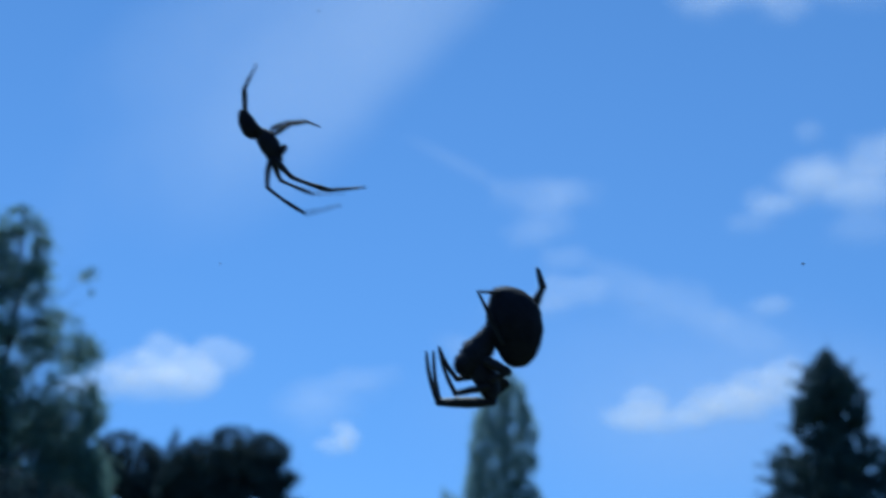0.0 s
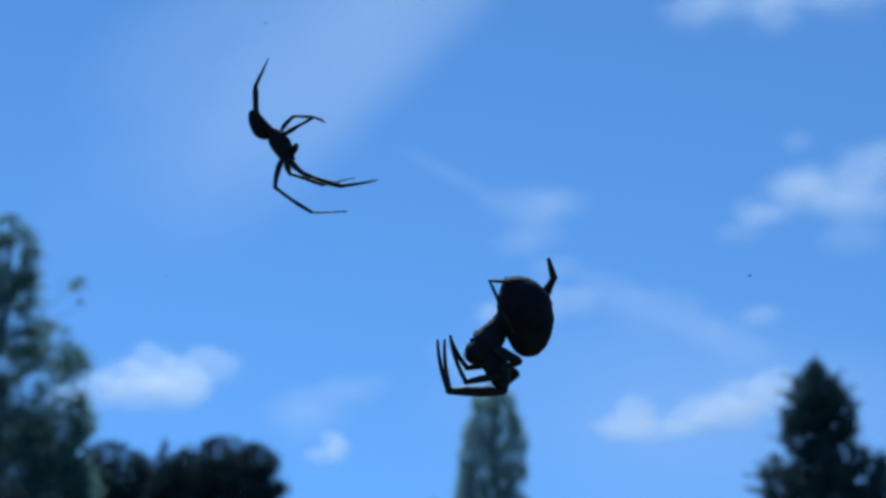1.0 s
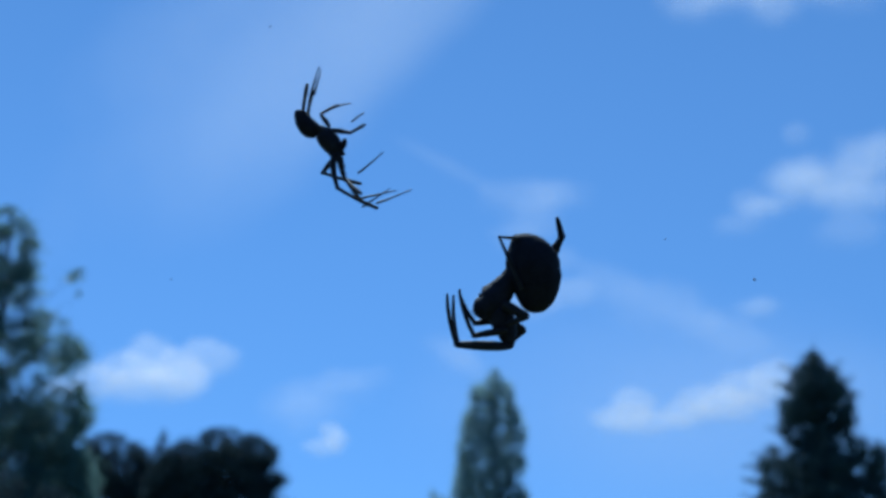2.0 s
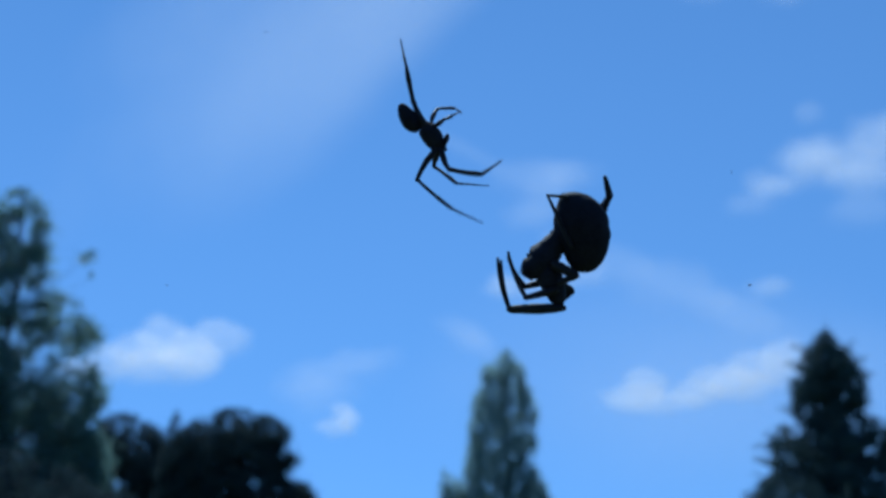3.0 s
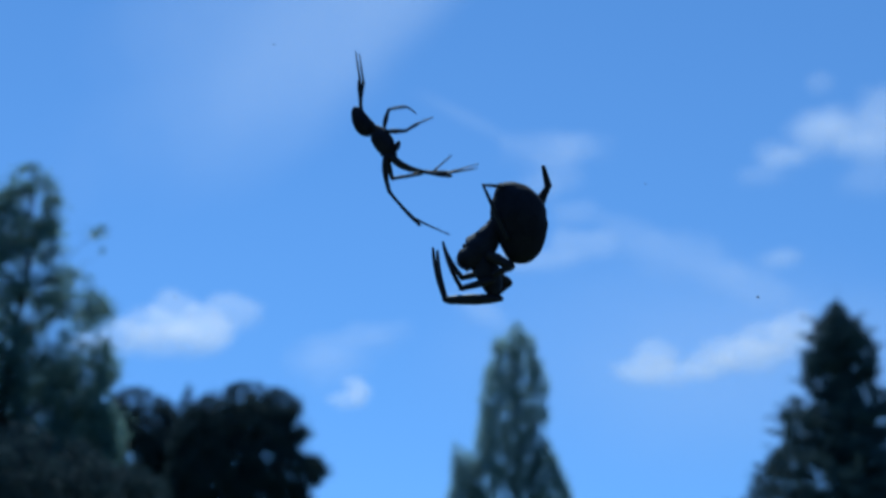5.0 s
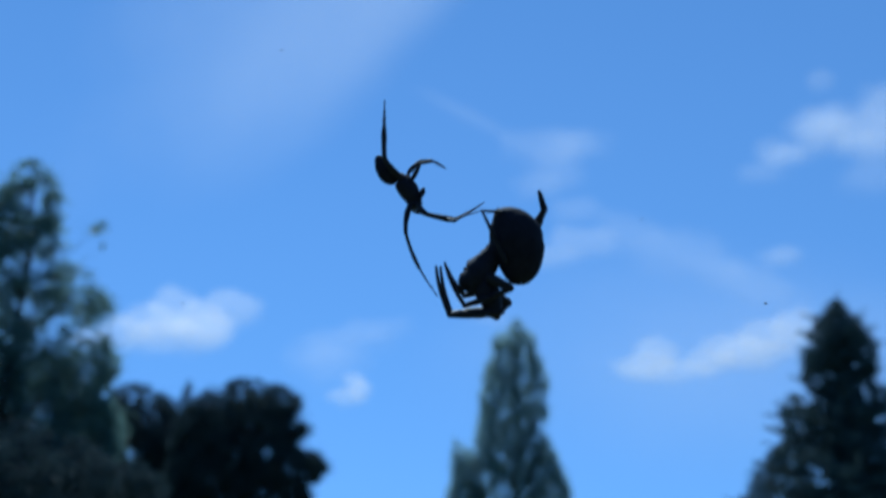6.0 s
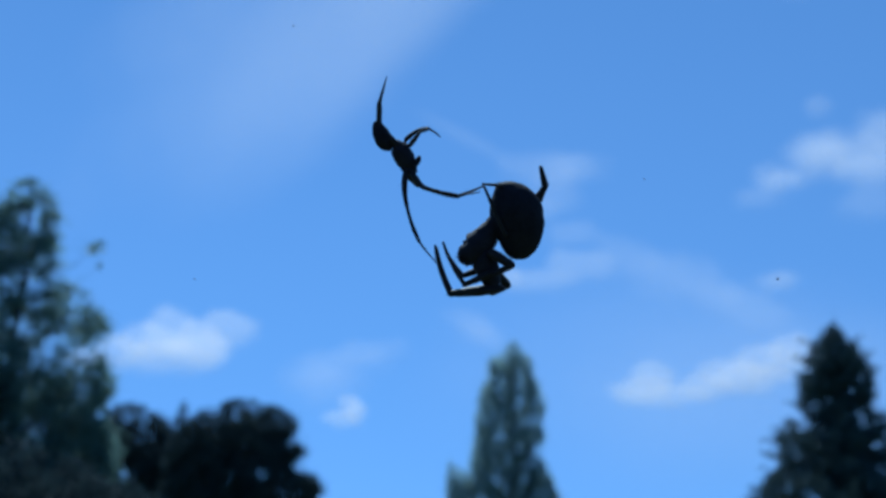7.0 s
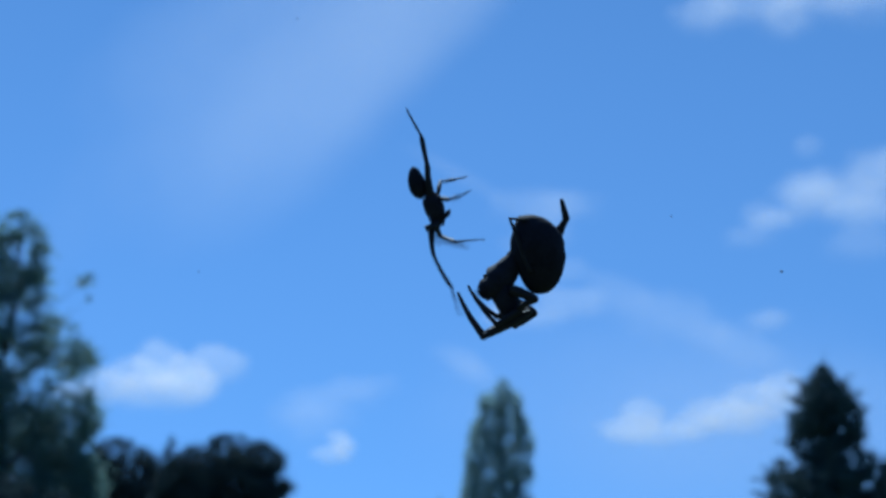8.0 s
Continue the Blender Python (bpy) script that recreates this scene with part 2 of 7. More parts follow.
def make_male():
    rng = random.Random(4)
    U = 0.05014  # mm to one unit of the body's plan
    male = empty("male_spider", mm(-15, 107, 1625))
    tagged(male, "small slender dark male spider reaching out with long thin legs", "spider", "spiders on the web")
    s = Shape()
    d, nrm = Vector((0.53, 0, -0.85)), Vector((0.85, 0, 0.53))
    rows = smooth_rows([(-54, -3, 2.5), (-50, -3, 6.5), (-44, -3.5, 9.5), (-35, -4.2, 12.5), (-24, -5, 14.2), (-13, -5, 14), (-4, -3.5, 10.5), (3, -1, 5)], 3)
    s.loft([((d * a + nrm * b) * U, r * U * 1.1, r * U * 1.05) for a, b, r in rows], 20, 0.06, 2.5)
    for _ in range(70):
        a = rng.uniform(-52, 0)
        r = float(np.interp(a, [-54, -44, -24, -4, 3], [3, 9.5, 14.2, 10.5, 5])) * U
        w = rng.uniform(0, 2 * math.pi)
        side = nrm * math.cos(w) + Vector((0, 1, 0)) * math.sin(w)
        root = d * a * U + nrm * (-4.3 * U) + side * r * 0.9
        s.bristle(root, root + side * rng.uniform(0.08, 0.16) - d * 0.1, 0.008)
    s.obj("abdomen", ABDOMEN, male, "small oval dark abdomen", 0.001)
    s = Shape()
    rows = smooth_rows([(3, -2, 5), (9, 4, 9), (15, -6, 14.5), (23.5, -18, 15.2), (30.5, -29, 13.2), (38, -37, 9), (42, -43, 4)], 3)
    s.loft([(Vector((x * U, 0, z * U)), r * U * 1.16, r * U * 1.2) for x, z, r in rows], 18, 0.10, 2.5)
    for x, z, y in ((22, 6, 0.42), (27, 0, -0.42), (24, -38, -0.42), (30, -44, 0.42), (34, -42, -0.4), (37, -40, 0.4), (16, 3, 0.45), (17, 1, -0.45)):
        c = Shape()
        c.blob((x * U, y, z * U), 0.32, 0.28, 0.30, 10, 6, 0.2, 4)
        c.obj("coxa", CHITIN, male, "", 0.001)
    s.obj("cephalothorax", CHITIN, male, "dark shiny head and thorax in one", 0.001)
    for y in (-0.28, 0.28):
        s = Shape()
        s.loft([(Vector((36 * U, y, -36 * U)), 0.16, 0.16), (Vector((43 * U, y * 1.3, -32 * U)), 0.14, 0.14), (Vector((46 * U, y * 1.4, -26 * U)), 0.22, 0.2),
                (Vector((48 * U, y * 1.4, -21 * U)), 0.26, 0.22), (Vector((50 * U, y * 1.3, -16 * U)), 0.16, 0.16), (Vector((51 * U, y * 1.3, -14 * U)), 0.05, 0.05)], 10, 0.15, 3)
        s.obj("pedipalp", CHITIN, male, "swollen club-shaped palp", 0.001)
    s = Shape()
    for y in (-0.13, 0.13):
        s.loft([(Vector((40 * U, y, -40 * U)), 0.14, 0.12), (Vector((45 * U, y, -42 * U)), 0.12, 0.11), (Vector((48 * U, y, -41 * U)), 0.05, 0.05)], 8)
    s.obj("chelicerae", CHITIN, male, "", 0.001)
    lengths = {"L1": (3.15, 4.04, 3.44), "L2": (1.81, 3.56, 2.89), "L3": (1.90, 3.75, 3.28), "L4": (1.90, 3.75, 3.28),
               "U1": (1.64, 1.79, 1.35), "U2": (1.64, 1.79, 1.35), "B1": (2.78, 2.74, 2.78), "B2": (2.78, 2.74, 2.78)}
    bows = {"L1": ((0.022, -0.050), (0.028, -0.004), (0.013, -0.003)), "L2": ((0.029, -0.036), (0.000, -0.017), (0.001, -0.012)), "L3": ((0.036, -0.020), (0.031, -0.004), (0.010, 0.001)), "L4": ((0.026, 0.034), (0.020, 0.010), (0.006, 0.003)), "U1": ((-0.026, 0.042), (0.001, 0.033), (-0.005, 0.025)), "U2": ((-0.002, 0.020), (0.019, -0.014), (-0.006, -0.011)), "B1": ((-0.040, 0.004), (-0.018, -0.014), (-0.005, -0.011)), "B2": ((-0.048, -0.008), (-0.012, 0.010), (-0.002, 0.009))}
    legs = {}
    for key, (a, b, c) in lengths.items():
        k = 0.8 if key[0] == "U" else 1.0
        f = leg_piece("leg", a, [0.23 * k, 0.28 * k, 0.26 * k, 0.21 * k, 0.19 * k], male, rng, 16, "thin jointed leg", bows[key][0], 0.18 * k)
        t = leg_piece("tibia", b, [0.17 * k, 0.145 * k, 0.16 * k, 0.185 * k, 0.14 * k], f, rng, 26, "", bows[key][1])
        m = leg_piece("foot", c, [0.11 * k, 0.09 * k, 0.075 * k, 0.06, 0.035], f, rng, 18, "thin tapering foot", bows[key][2])
        legs[key] = (f, t, m)
    return male, legs


def make_female():
    rng = random.Random(7)
    U = 0.05014
    fem = empty("female_spider", mm(0, 107, 1625))
    tagged(fem, "large dark female spider with swollen abdomen and folded front legs", "spider", "spiders on the web")
    # abdomen: slices from the blunt end at the bottom to the broad spinneret end at the top
    s = Shape()
    rows = smooth_rows([(-69.5, -4, 8), (-67, -12, 17), (-60, -21, 26), (-50, -27.5, 35), (-38, -33, 41), (-20, -41, 46), (0, -48, 47.5), (17, -50, 46), (34, -48, 41),
                        (48, -44, 32), (58, -41, 21), (66, -36, 8), (69.5, -27, -4), (71, -18, -10)], 4)
    path = []
    for z, xl, xr in rows:
        r = max((xr - xl) / 2, 1.0)
        path.append((Vector(((xl + xr) / 2 * U, 0, z * U)), r * U, r * U * 1.02))
    base = len(s.v)
    sides = 32
    for c, ra, rb in path:
        for k in range(sides):
            w = 2 * math.pi * k / sides
            p = c + Vector((ra * math.cos(w), rb * math.sin(w), 0))
            p += (p - c) * 0.05 * noise.noise(p * 1.6)
            s.v.append(p)
    n = len(path)
    for i in range(n - 1):
        for k in range(sides):
            q = (k + 1) % sides
            s.f.append((base + i * sides + k, base + i * sides + q, base + (i + 1) * sides + q, base + (i + 1) * sides + k))
    s.f.append(tuple(base + k for k in reversed(range(sides))))
    s.f.append(tuple(base + (n - 1) * sides + k for k in range(sides)))
    for _ in range(260):
        c, ra, rb = path[rng.randrange(3, n - 2)]
        w = rng.uniform(0, 2 * math.pi)
        side = Vector((math.cos(w), math.sin(w), 0))
        root = c + Vector((ra * side.x, rb * side.y, 0)) * 0.97
        s.bristle(root, root + side * rng.uniform(0.07, 0.15) + Vector((0, 0, rng.uniform(-0.05, 0.12))), 0.014)
    s.obj("abdomen", ABDOMEN, fem, "swollen dark abdomen with fine hairs", 0.001)
    s = Shape()
    for x, y in ((-31, -0.12), (-31, 0.12), (-26, 0.0)):
        s.loft([(Vector((x * U, y, 60 * U)), 0.16, 0.16), (Vector(((x - 1) * U, y, 66 * U)), 0.12, 0.12), (Vector(((x - 2) * U, y, 70 * U)), 0.05, 0.05)], 8)
    s.obj("spinnerets", CHITIN, fem, "", 0.001)
    # head and thorax, hanging head down
    s = Shape()
    rows = smooth_rows([(-37, 7, 13), (-43, -8, 16.5), (-53, -23, 21.5), (-65, -38, 26.5), (-77, -50, 28), (-88, -55, 24), (-98, -54, 18), (-103.5, -52, 12), (-106.5, -51, 5)], 3)
    s.loft([(Vector((x * U, 0, z * U)), r * U, r * U * 1.1) for x, z, r in rows], 22, 0.10, 2.2)
    s.loft([(Vector((-66 * U, 0, -55 * U)), 19 * U, 1.3), (Vector((-60.5 * U, 0, -74 * U)), 23 * U, 1.3), (Vector((-52 * U, 0, -94 * U)), 20 * U, 1.2), (Vector((-47 * U, 0, -110 * U)), 16 * U, 1.1), (Vector((-43 * U, 0, -123 * U)), 10 * U, 0.9), (Vector((-40 * U, 0, -130 * U)), 4 * U, 0.5)], 16, 0.18, 2.0)
    for x, z in ((-52, 1), (-55, -8), (-59, -15), (-64, -21), (-70, -26), (-78, -30), (-86, -34), (-94, -37)):
        s.blob((x * U, rng.uniform(-0.3, 0.3), z * U), 0.24, 0.3, 0.2, 8, 5)
    for _ in range(150):
        x, z, r = rows[rng.randrange(2, len(rows) - 2)]
        w = rng.uniform(0, 2 * math.pi)
        side = Vector((0.62 * math.cos(w), math.sin(w), 0.78 * math.cos(w)))
        root = Vector((x * U, 0, z * U)) + side * r * U * 0.95
        s.bristle(root, root + side * rng.uniform(0.14, 0.34), 0.028)
    s.obj("cephalothorax", CHITIN, fem, "dark hairy head and thorax in one", 0.001)
    s = Shape()
    for y in (-0.35, 0.35):
        s.loft([(Vector((-92 * U, y, -66 * U)), 0.42, 0.34), (Vector((-92 * U, y, -74 * U)), 0.36, 0.3), (Vector((-89 * U, y, -80 * U)), 0.15, 0.15)], 10, 0.1, 3)
    s.obj("chelicerae", CHITIN, fem, "", 0.001)
    for y in (-0.7, 0.7):
        s = Shape()
        s.loft([(Vector((-76 * U, y, -76 * U)), 0.18, 0.18), (Vector((-92 * U, y, -75 * U)), 0.17, 0.17), (Vector((-99 * U, y, -74 * U)), 0.15, 0.15), (Vector((-104 * U, y, -69 * U)), 0.13, 0.13), (Vector((-107 * U, y, -63 * U)), 0.06, 0.06)], 9, 0.1, 3)
        s.obj("pedipalp", LEG, fem, "", 0.001)
    plan = {  # lengths of the two pieces, radii, and how each leg is set
        "I_l": (4.78, 4.50, 1.0, mm(-2.151, -0.808, -6.375, 2.3, -86.9, -0.0), mm(0.000, 0.000, 4.780, 33.2, 74.0, 32.2), (-0.044, 0.008)),
        "I_r": (4.48, 4.40, 1.0, mm(-2.291, 0.809, -6.488, -2.4, -87.2, -0.0), mm(0.000, -0.000, 4.485, -65.7, 71.6, -64.6), (-0.038, -0.013)),
        "II_l": (2.83, 4.19, 0.95, mm(-2.621, -1.195, -4.902, -171.8, -81.5, 180.0), mm(0.000, 0.000, 2.829, -43.8, 78.1, -43.2), (-0.050, -0.000)),
        "II_r": (2.14, 3.08, 1.0, mm(-3.114, 1.243, -4.052, 170.4, -79.3, 180.0), mm(-0.000, 0.000, 2.140, 31.7, 71.5, 30.4), (-0.060, 0.000)),
        "III_l": (2.24, 1.69, 0.95, mm(-2.711, -1.281, -2.693, -161.3, 63.0, 180.0), mm(0.000, 0.000, 2.241, -175.9, -48.0, -3.1), (-0.000, 0.000)),
        "III_r": (2.20, 1.79, 0.95, mm(-2.645, 1.263, -4.113, 160.5, 60.4, 180.0), mm(0.000, 0.000, 2.203, 155.8, -62.2, 21.6), (-0.000, -0.000)),
        "IV_l": (4.91, 1.70, 0.7, mm(-1.174, -1.998, -1.268, -4.6, -23.4, -0.0), mm(0.000, 0.000, 4.915, -145.5, -55.9, -29.6), (-0.000, 0.000)),
        "IV_r": (4.42, 1.75, 1.0, mm(-0.829, 2.200, -1.832, 0.0, 37.0, 0.0), mm(-0.000, 0.000, 4.420, 13.4, -7.3, -1.7), (-0.000, -0.000)),
    }
    legs = {}
    for key, (a, b, k, ma, mb, bow) in plan.items():
        upper = [0.26 * k, 0.34 * k, 0.33 * k, 0.29 * k, 0.24 * k]
        if key[:2] == "I_":
            upper = [0.24, 0.42, 0.45, 0.38, 0.29]
        lower = [0.22 * k, 0.20 * k, 0.19 * k, 0.165 * k, 0.11]
        if key == "IV_l":
            upper = [0.2, 0.22, 0.2, 0.15, 0.10]
            lower = [0.11, 0.11, 0.13, 0.15, 0.15]
        if key[:3] == "III":
            upper = [0.42, 0.46, 0.44, 0.40, 0.34]
            lower = [0.34, 0.31, 0.29, 0.27, 0.24]
        if key == "IV_r":
            lower = [0.52, 0.46, 0.37, 0.31, 0.27]
        f = leg_piece("leg", a, upper, fem, rng, 40, "stout hairy jointed leg", (0.0, 0.0), 0.24 * k if key != "IV_l" else 0.12)
        f.matrix_basis = ma
        t = leg_piece("shin", b, lower, f, rng, 36, "", bow)
        t.matrix_basis = mb
        legs[key] = (f, t)
    # foot of the hind leg that holds the web above her
    foot = leg_piece("foot", 1.81, [0.35, 0.31, 0.27, 0.23, 0.17], legs["IV_r"][0], rng, 14, "raised hairy foot")
    a = legs["IV_r"][0].matrix_basis.inverted()
    ankle, tip = Vector((2.67, 1.80, 3.19)) / 1000, Vector((2.23, 1.50, 4.92)) / 1000
    zdir = (tip - ankle).normalized()
    foot.matrix_basis = a @ Matrix.Translation(ankle) @ zdir.to_track_quat("Z", "Y").to_matrix().to_4x4()
    return fem, legs


def make_specks():
    made = []
    for i, (size, place) in enumerate(((0.12, (28, 105, 1630)), (0.065, (-23, 105, 1630)), (0.075, (-14, 98, 1652)), (0.065, (17, 105, 1628)))):
        s = Shape()
        s.blob((0, 0, 0), size * 1.25, size, size * 0.8, 8, 6, 0.5, 6.0 + i)
        for k in range(3):
            s.bristle((0, 0, 0), (size * 1.6 * math.cos(k * 2.1 + i), 0.05, size * 1.6 * math.sin(k * 2.1 + i)), 0.03)
        ob = s.obj("debris_speck", DEBRIS, None, "", 0.001)
        ob.matrix_basis = mm(*place)
        tagged(ob, "tiny dark crumb of debris caught on an unseen web thread", "debris", "crumbs on the web")
        made.append(ob)
    return made


# ---- ground ----
def make_ground():
    s = 4500.0
    steps = [-s, -1500, -500, -200, -100, -60, -30, -12, 0, 12, 30, 60, 100, 200, 500, 1500, s]
    verts = [(x, y, 0.25 * noise.noise(Vector((x, y, 0)) * 0.03) if abs(x) < 400 and abs(y) < 400 else 0.0) for y in steps for x in steps]
    n = len(steps)
    faces = [(j * n + i, j * n + i + 1, (j + 1) * n + i + 1, (j + 1) * n + i) for j in range(n - 1) for i in range(n - 1)]
    ground = mesh_object("ground", verts, faces, GRASS)
    tagged(ground, "grassy ground under the trees", "ground", "", "structure")


# ---- trees ----
def place(azimuth, distance):
    return distance * math.sin(radians(azimuth)), distance * math.cos(radians(azimuth))


def foliage(name, centres, per, size, mat, parent, seed, label, slim=1.0, lift=0.0, loose=0.25):
    """Leaves as small folded blades, strewn round each clump's centre. centres: rows of x, y, z, radius across, radius up."""
    rng = np.random.default_rng(seed)
    c = np.array(centres, float)
    counts = np.maximum(6, (per * c[:, 3] ** 1.6 * c[:, 4] ** 0.8)).astype(int)
    idx = np.repeat(np.arange(len(c)), counts)
    n = len(idx)
    q = rng.normal(size=(n, 3))
    q /= np.linalg.norm(q, axis=1)[:, None]
    q *= (rng.random(n) ** 0.45)[:, None]
    q *= 1 + loose * rng.normal(size=(n, 1))
    p = c[idx, :3] + q * np.c_[c[idx, 3], c[idx, 3], c[idx, 4]]
    d = rng.normal(size=(n, 3))
    d[:, 2] += lift
    d /= np.linalg.norm(d, axis=1)[:, None]
    e = np.cross(d, rng.normal(size=(n, 3)))
    e /= np.linalg.norm(e, axis=1)[:, None]
    up = np.cross(d, e)
    s = size * rng.uniform(0.6, 1.35, (n, 1))
    # a blade of four corners folded along its rib
    a, b = p - d * s * 0.5, p + d * s * 0.5
    l = p + e * s * 0.36 * slim + up * s * 0.10
    r = p - e * s * 0.36 * slim + up * s * 0.10
    verts = np.stack([a, l, b, r], 1).reshape(-1, 3)
    k = np.arange(n) * 4
    faces = np.concatenate([np.c_[k, k + 1, k + 2], np.c_[k, k + 2, k + 3]])
    ob = mesh_object(name, verts.tolist(), faces.tolist(), mat, parent, label, False)
    return ob


def limb(s, a, b, ra, rb, rng, sag=0.0, steps=5):
    a, b = Vector(a), Vector(b)
    rows = []
    for i in range(steps + 1):
        u = i / steps
        c = a.lerp(b, u) + Vector((rng.uniform(-1, 1), rng.uniform(-1, 1), rng.uniform(-1, 1))) * (b - a).length * 0.025 * (0 < i < steps)
        c.z += sag * math.sin(math.pi * u)
        r = ra + (rb - ra) * u
        rows.append((c, r, r))
    s.loft(rows, 8)


def crown_clumps(rng, count, left, right, size, holes=(), deep=0.8, tall=1.0, gaps=0.0, grain=1.2, edge=0.6):
    """Clumps of leaves inside an outline. left, right: rows of height and reach from the trunk; holes: rows of x, z, half width, half height;
    gaps: how readily the crown opens between its boughs, grain: boughs to the metre."""
    zs = [q[0] for q in left] + [q[0] for q in right]
    low, high = min(zs), max(zs)
    l, r = sorted(left), sorted(right)
    widest = max(q[1] for q in right) - min(q[1] for q in left)
    cs, tries = [], 0
    while len(cs) < count and tries < count * 30:
        tries += 1
        z = rng.uniform(low, high)
        a = float(np.interp(z, [q[0] for q in l], [q[1] for q in l]))
        b = float(np.interp(z, [q[0] for q in r], [q[1] for q in r]))
        if rng.random() > (b - a) / widest + 0.03:
            continue
        s = rng.uniform(*size) * (0.5 + 0.5 * min(1.0, (high - z) / (4 * size[1])))
        inset = min(s * edge, (b - a) / 2)
        x = rng.uniform(a + inset, b - inset)
        if any(((x - hx) / (ha + 0.35 * s)) ** 2 + ((z - hz) / (hb + 0.35 * s)) ** 2 < 1 for hx, hz, ha, hb in holes):
            continue
        if gaps and noise.noise(Vector((x * grain, 7.3, z * grain / max(1.0, tall)))) < gaps - 0.5:
            continue
        mid, half = (a + b) / 2, (b - a) / 2
        y = deep * half * rng.uniform(-1, 1) * math.sqrt(max(0.05, 1 - ((x - mid) / max(half, 0.01)) ** 2))
        cs.append((x, y, z, s, s * tall * rng.uniform(0.8, 1.15)))
    return cs


def make_loose_tree():
    """The airy broad-leaved tree: clumps of leaves on thin limbs, with sky between them."""
    rng = random.Random(11)
    x0, y0 = place(-20.2, 30.0)
    tree = empty("tree", pose(x0, y0, 0, 0, 0, 20.2))
    tagged(tree, "airy broad-leaved tree with loose green leaf clumps and gaps of sky", "tree", "trees behind the spiders")
    s = Shape()
    top = 11.7
    limb(s, (0, 0, -0.1), (0.2, 0, 4.5), 0.24, 0.17, rng)
    limb(s, (0.2, 0, 4.5), (0.35, 0, top - 0.6), 0.12, 0.015, rng, 0, 8)
    right = [(11.75, 0.50), (11.45, 0.80), (10.9, 1.06), (10.4, 1.05), (9.6, 1.16), (9.36, 1.03), (9.18, 1.40), (9.02, 1.92), (8.73, 1.85), (8.47, 2.10), (8.2, 2.50), (7.95, 2.38),
             (7.68, 1.95), (7.3, 2.50), (6.9, 2.72), (6.35, 2.62), (5.8, 2.8), (3.6, 3.0), (2.4, 1.6)]
    left = [(11.7, 0.10), (11.3, -0.28), (10.85, -0.5), (10.25, -0.9), (9.0, -1.4), (7.0, -2.2), (5.0, -2.7), (3.4, -2.6), (2.4, -1.5)]
    holes = [(0.46, 10.64, 0.13, 0.42), (0.45, 9.21, 0.46, 0.09), (1.05, 9.30, 0.26, 0.12), (1.46, 8.62, 0.13, 0.16), (0.39, 8.05, 0.17, 0.19), (1.16, 7.83, 0.16, 0.16), (1.95, 7.56, 0.36, 0.17),
             (0.69, 7.25, 0.08, 0.04), (1.9, 6.65, 0.13, 0.15), (0.88, 5.42, 0.30, 0.06), (2.41, 6.06, 0.1, 0.1)]
    upper = crown_clumps(rng, 1550, [q for q in left if q[0] > 6.0] + [(6.2, -2.4)], [q for q in right if q[0] > 6.0] + [(6.2, 2.65)], (0.15, 0.27), holes, 0.8, 0.85, 0.25, 1.5, 0.3)
    lower = crown_clumps(rng, 1800, [(6.9, -2.2), (5.0, -2.7), (3.4, -2.6), (2.4, -1.5)], [(6.9, 2.4), (5.8, 2.75), (3.6, 3.0), (2.4, 1.6)], (0.2, 0.36), holes, 0.8, 0.85, 0.04, 1.3, 0.4)
    tufts = [(2.17, 8.24, 0.30, 0.15), (2.33, 7.13, 0.28, 0.22), (2.50, 6.55, 0.18, 0.24), (1.82, 8.97, 0.16, 0.12), (1.96, 10.20, 0.22, 0.15), (1.90, 10.14, 0.19, 0.14), (2.02, 10.24, 0.16, 0.13), (2.08, 9.72, 0.06, 0.06)]
    cs = upper
    for x, z, ra, rz in tufts:
        cs += [(x + rng.uniform(-0.4, 0.4) * ra, rng.uniform(-0.3, 0.3), z + rng.uniform(-0.4, 0.4) * rz, ra * 0.75, rz * 0.75) for _ in range(5)]
        limb(s, (1.0, 0.2, z - 1.0), (x, 0.0, z), 0.004 if z > 9.3 else 0.02, 0.002, rng)
    for x, y, z, ra, rz in rng.sample(upper + lower, 90):
        limb(s, (0.2 + 0.15 * (z - 4.5) / 7, 0, max(2.0, z - 0.9 - abs(x) * 0.5)), (x, y, z), 0.03, 0.008, rng)
    s.obj("trunk", BARK, tree, "slender trunk with thin limbs")
    foliage("crown", cs, 1250, 0.085, BIRCH_LEAF, tree, 5, "loose green leaves in clumps", 1.0, 0.0, 0.7)
    foliage("crown", lower, 1800, 0.085, BIRCH_LEAF, tree, 6, "close lower leaves of the tree", 1.0, 0.0, 0.5)


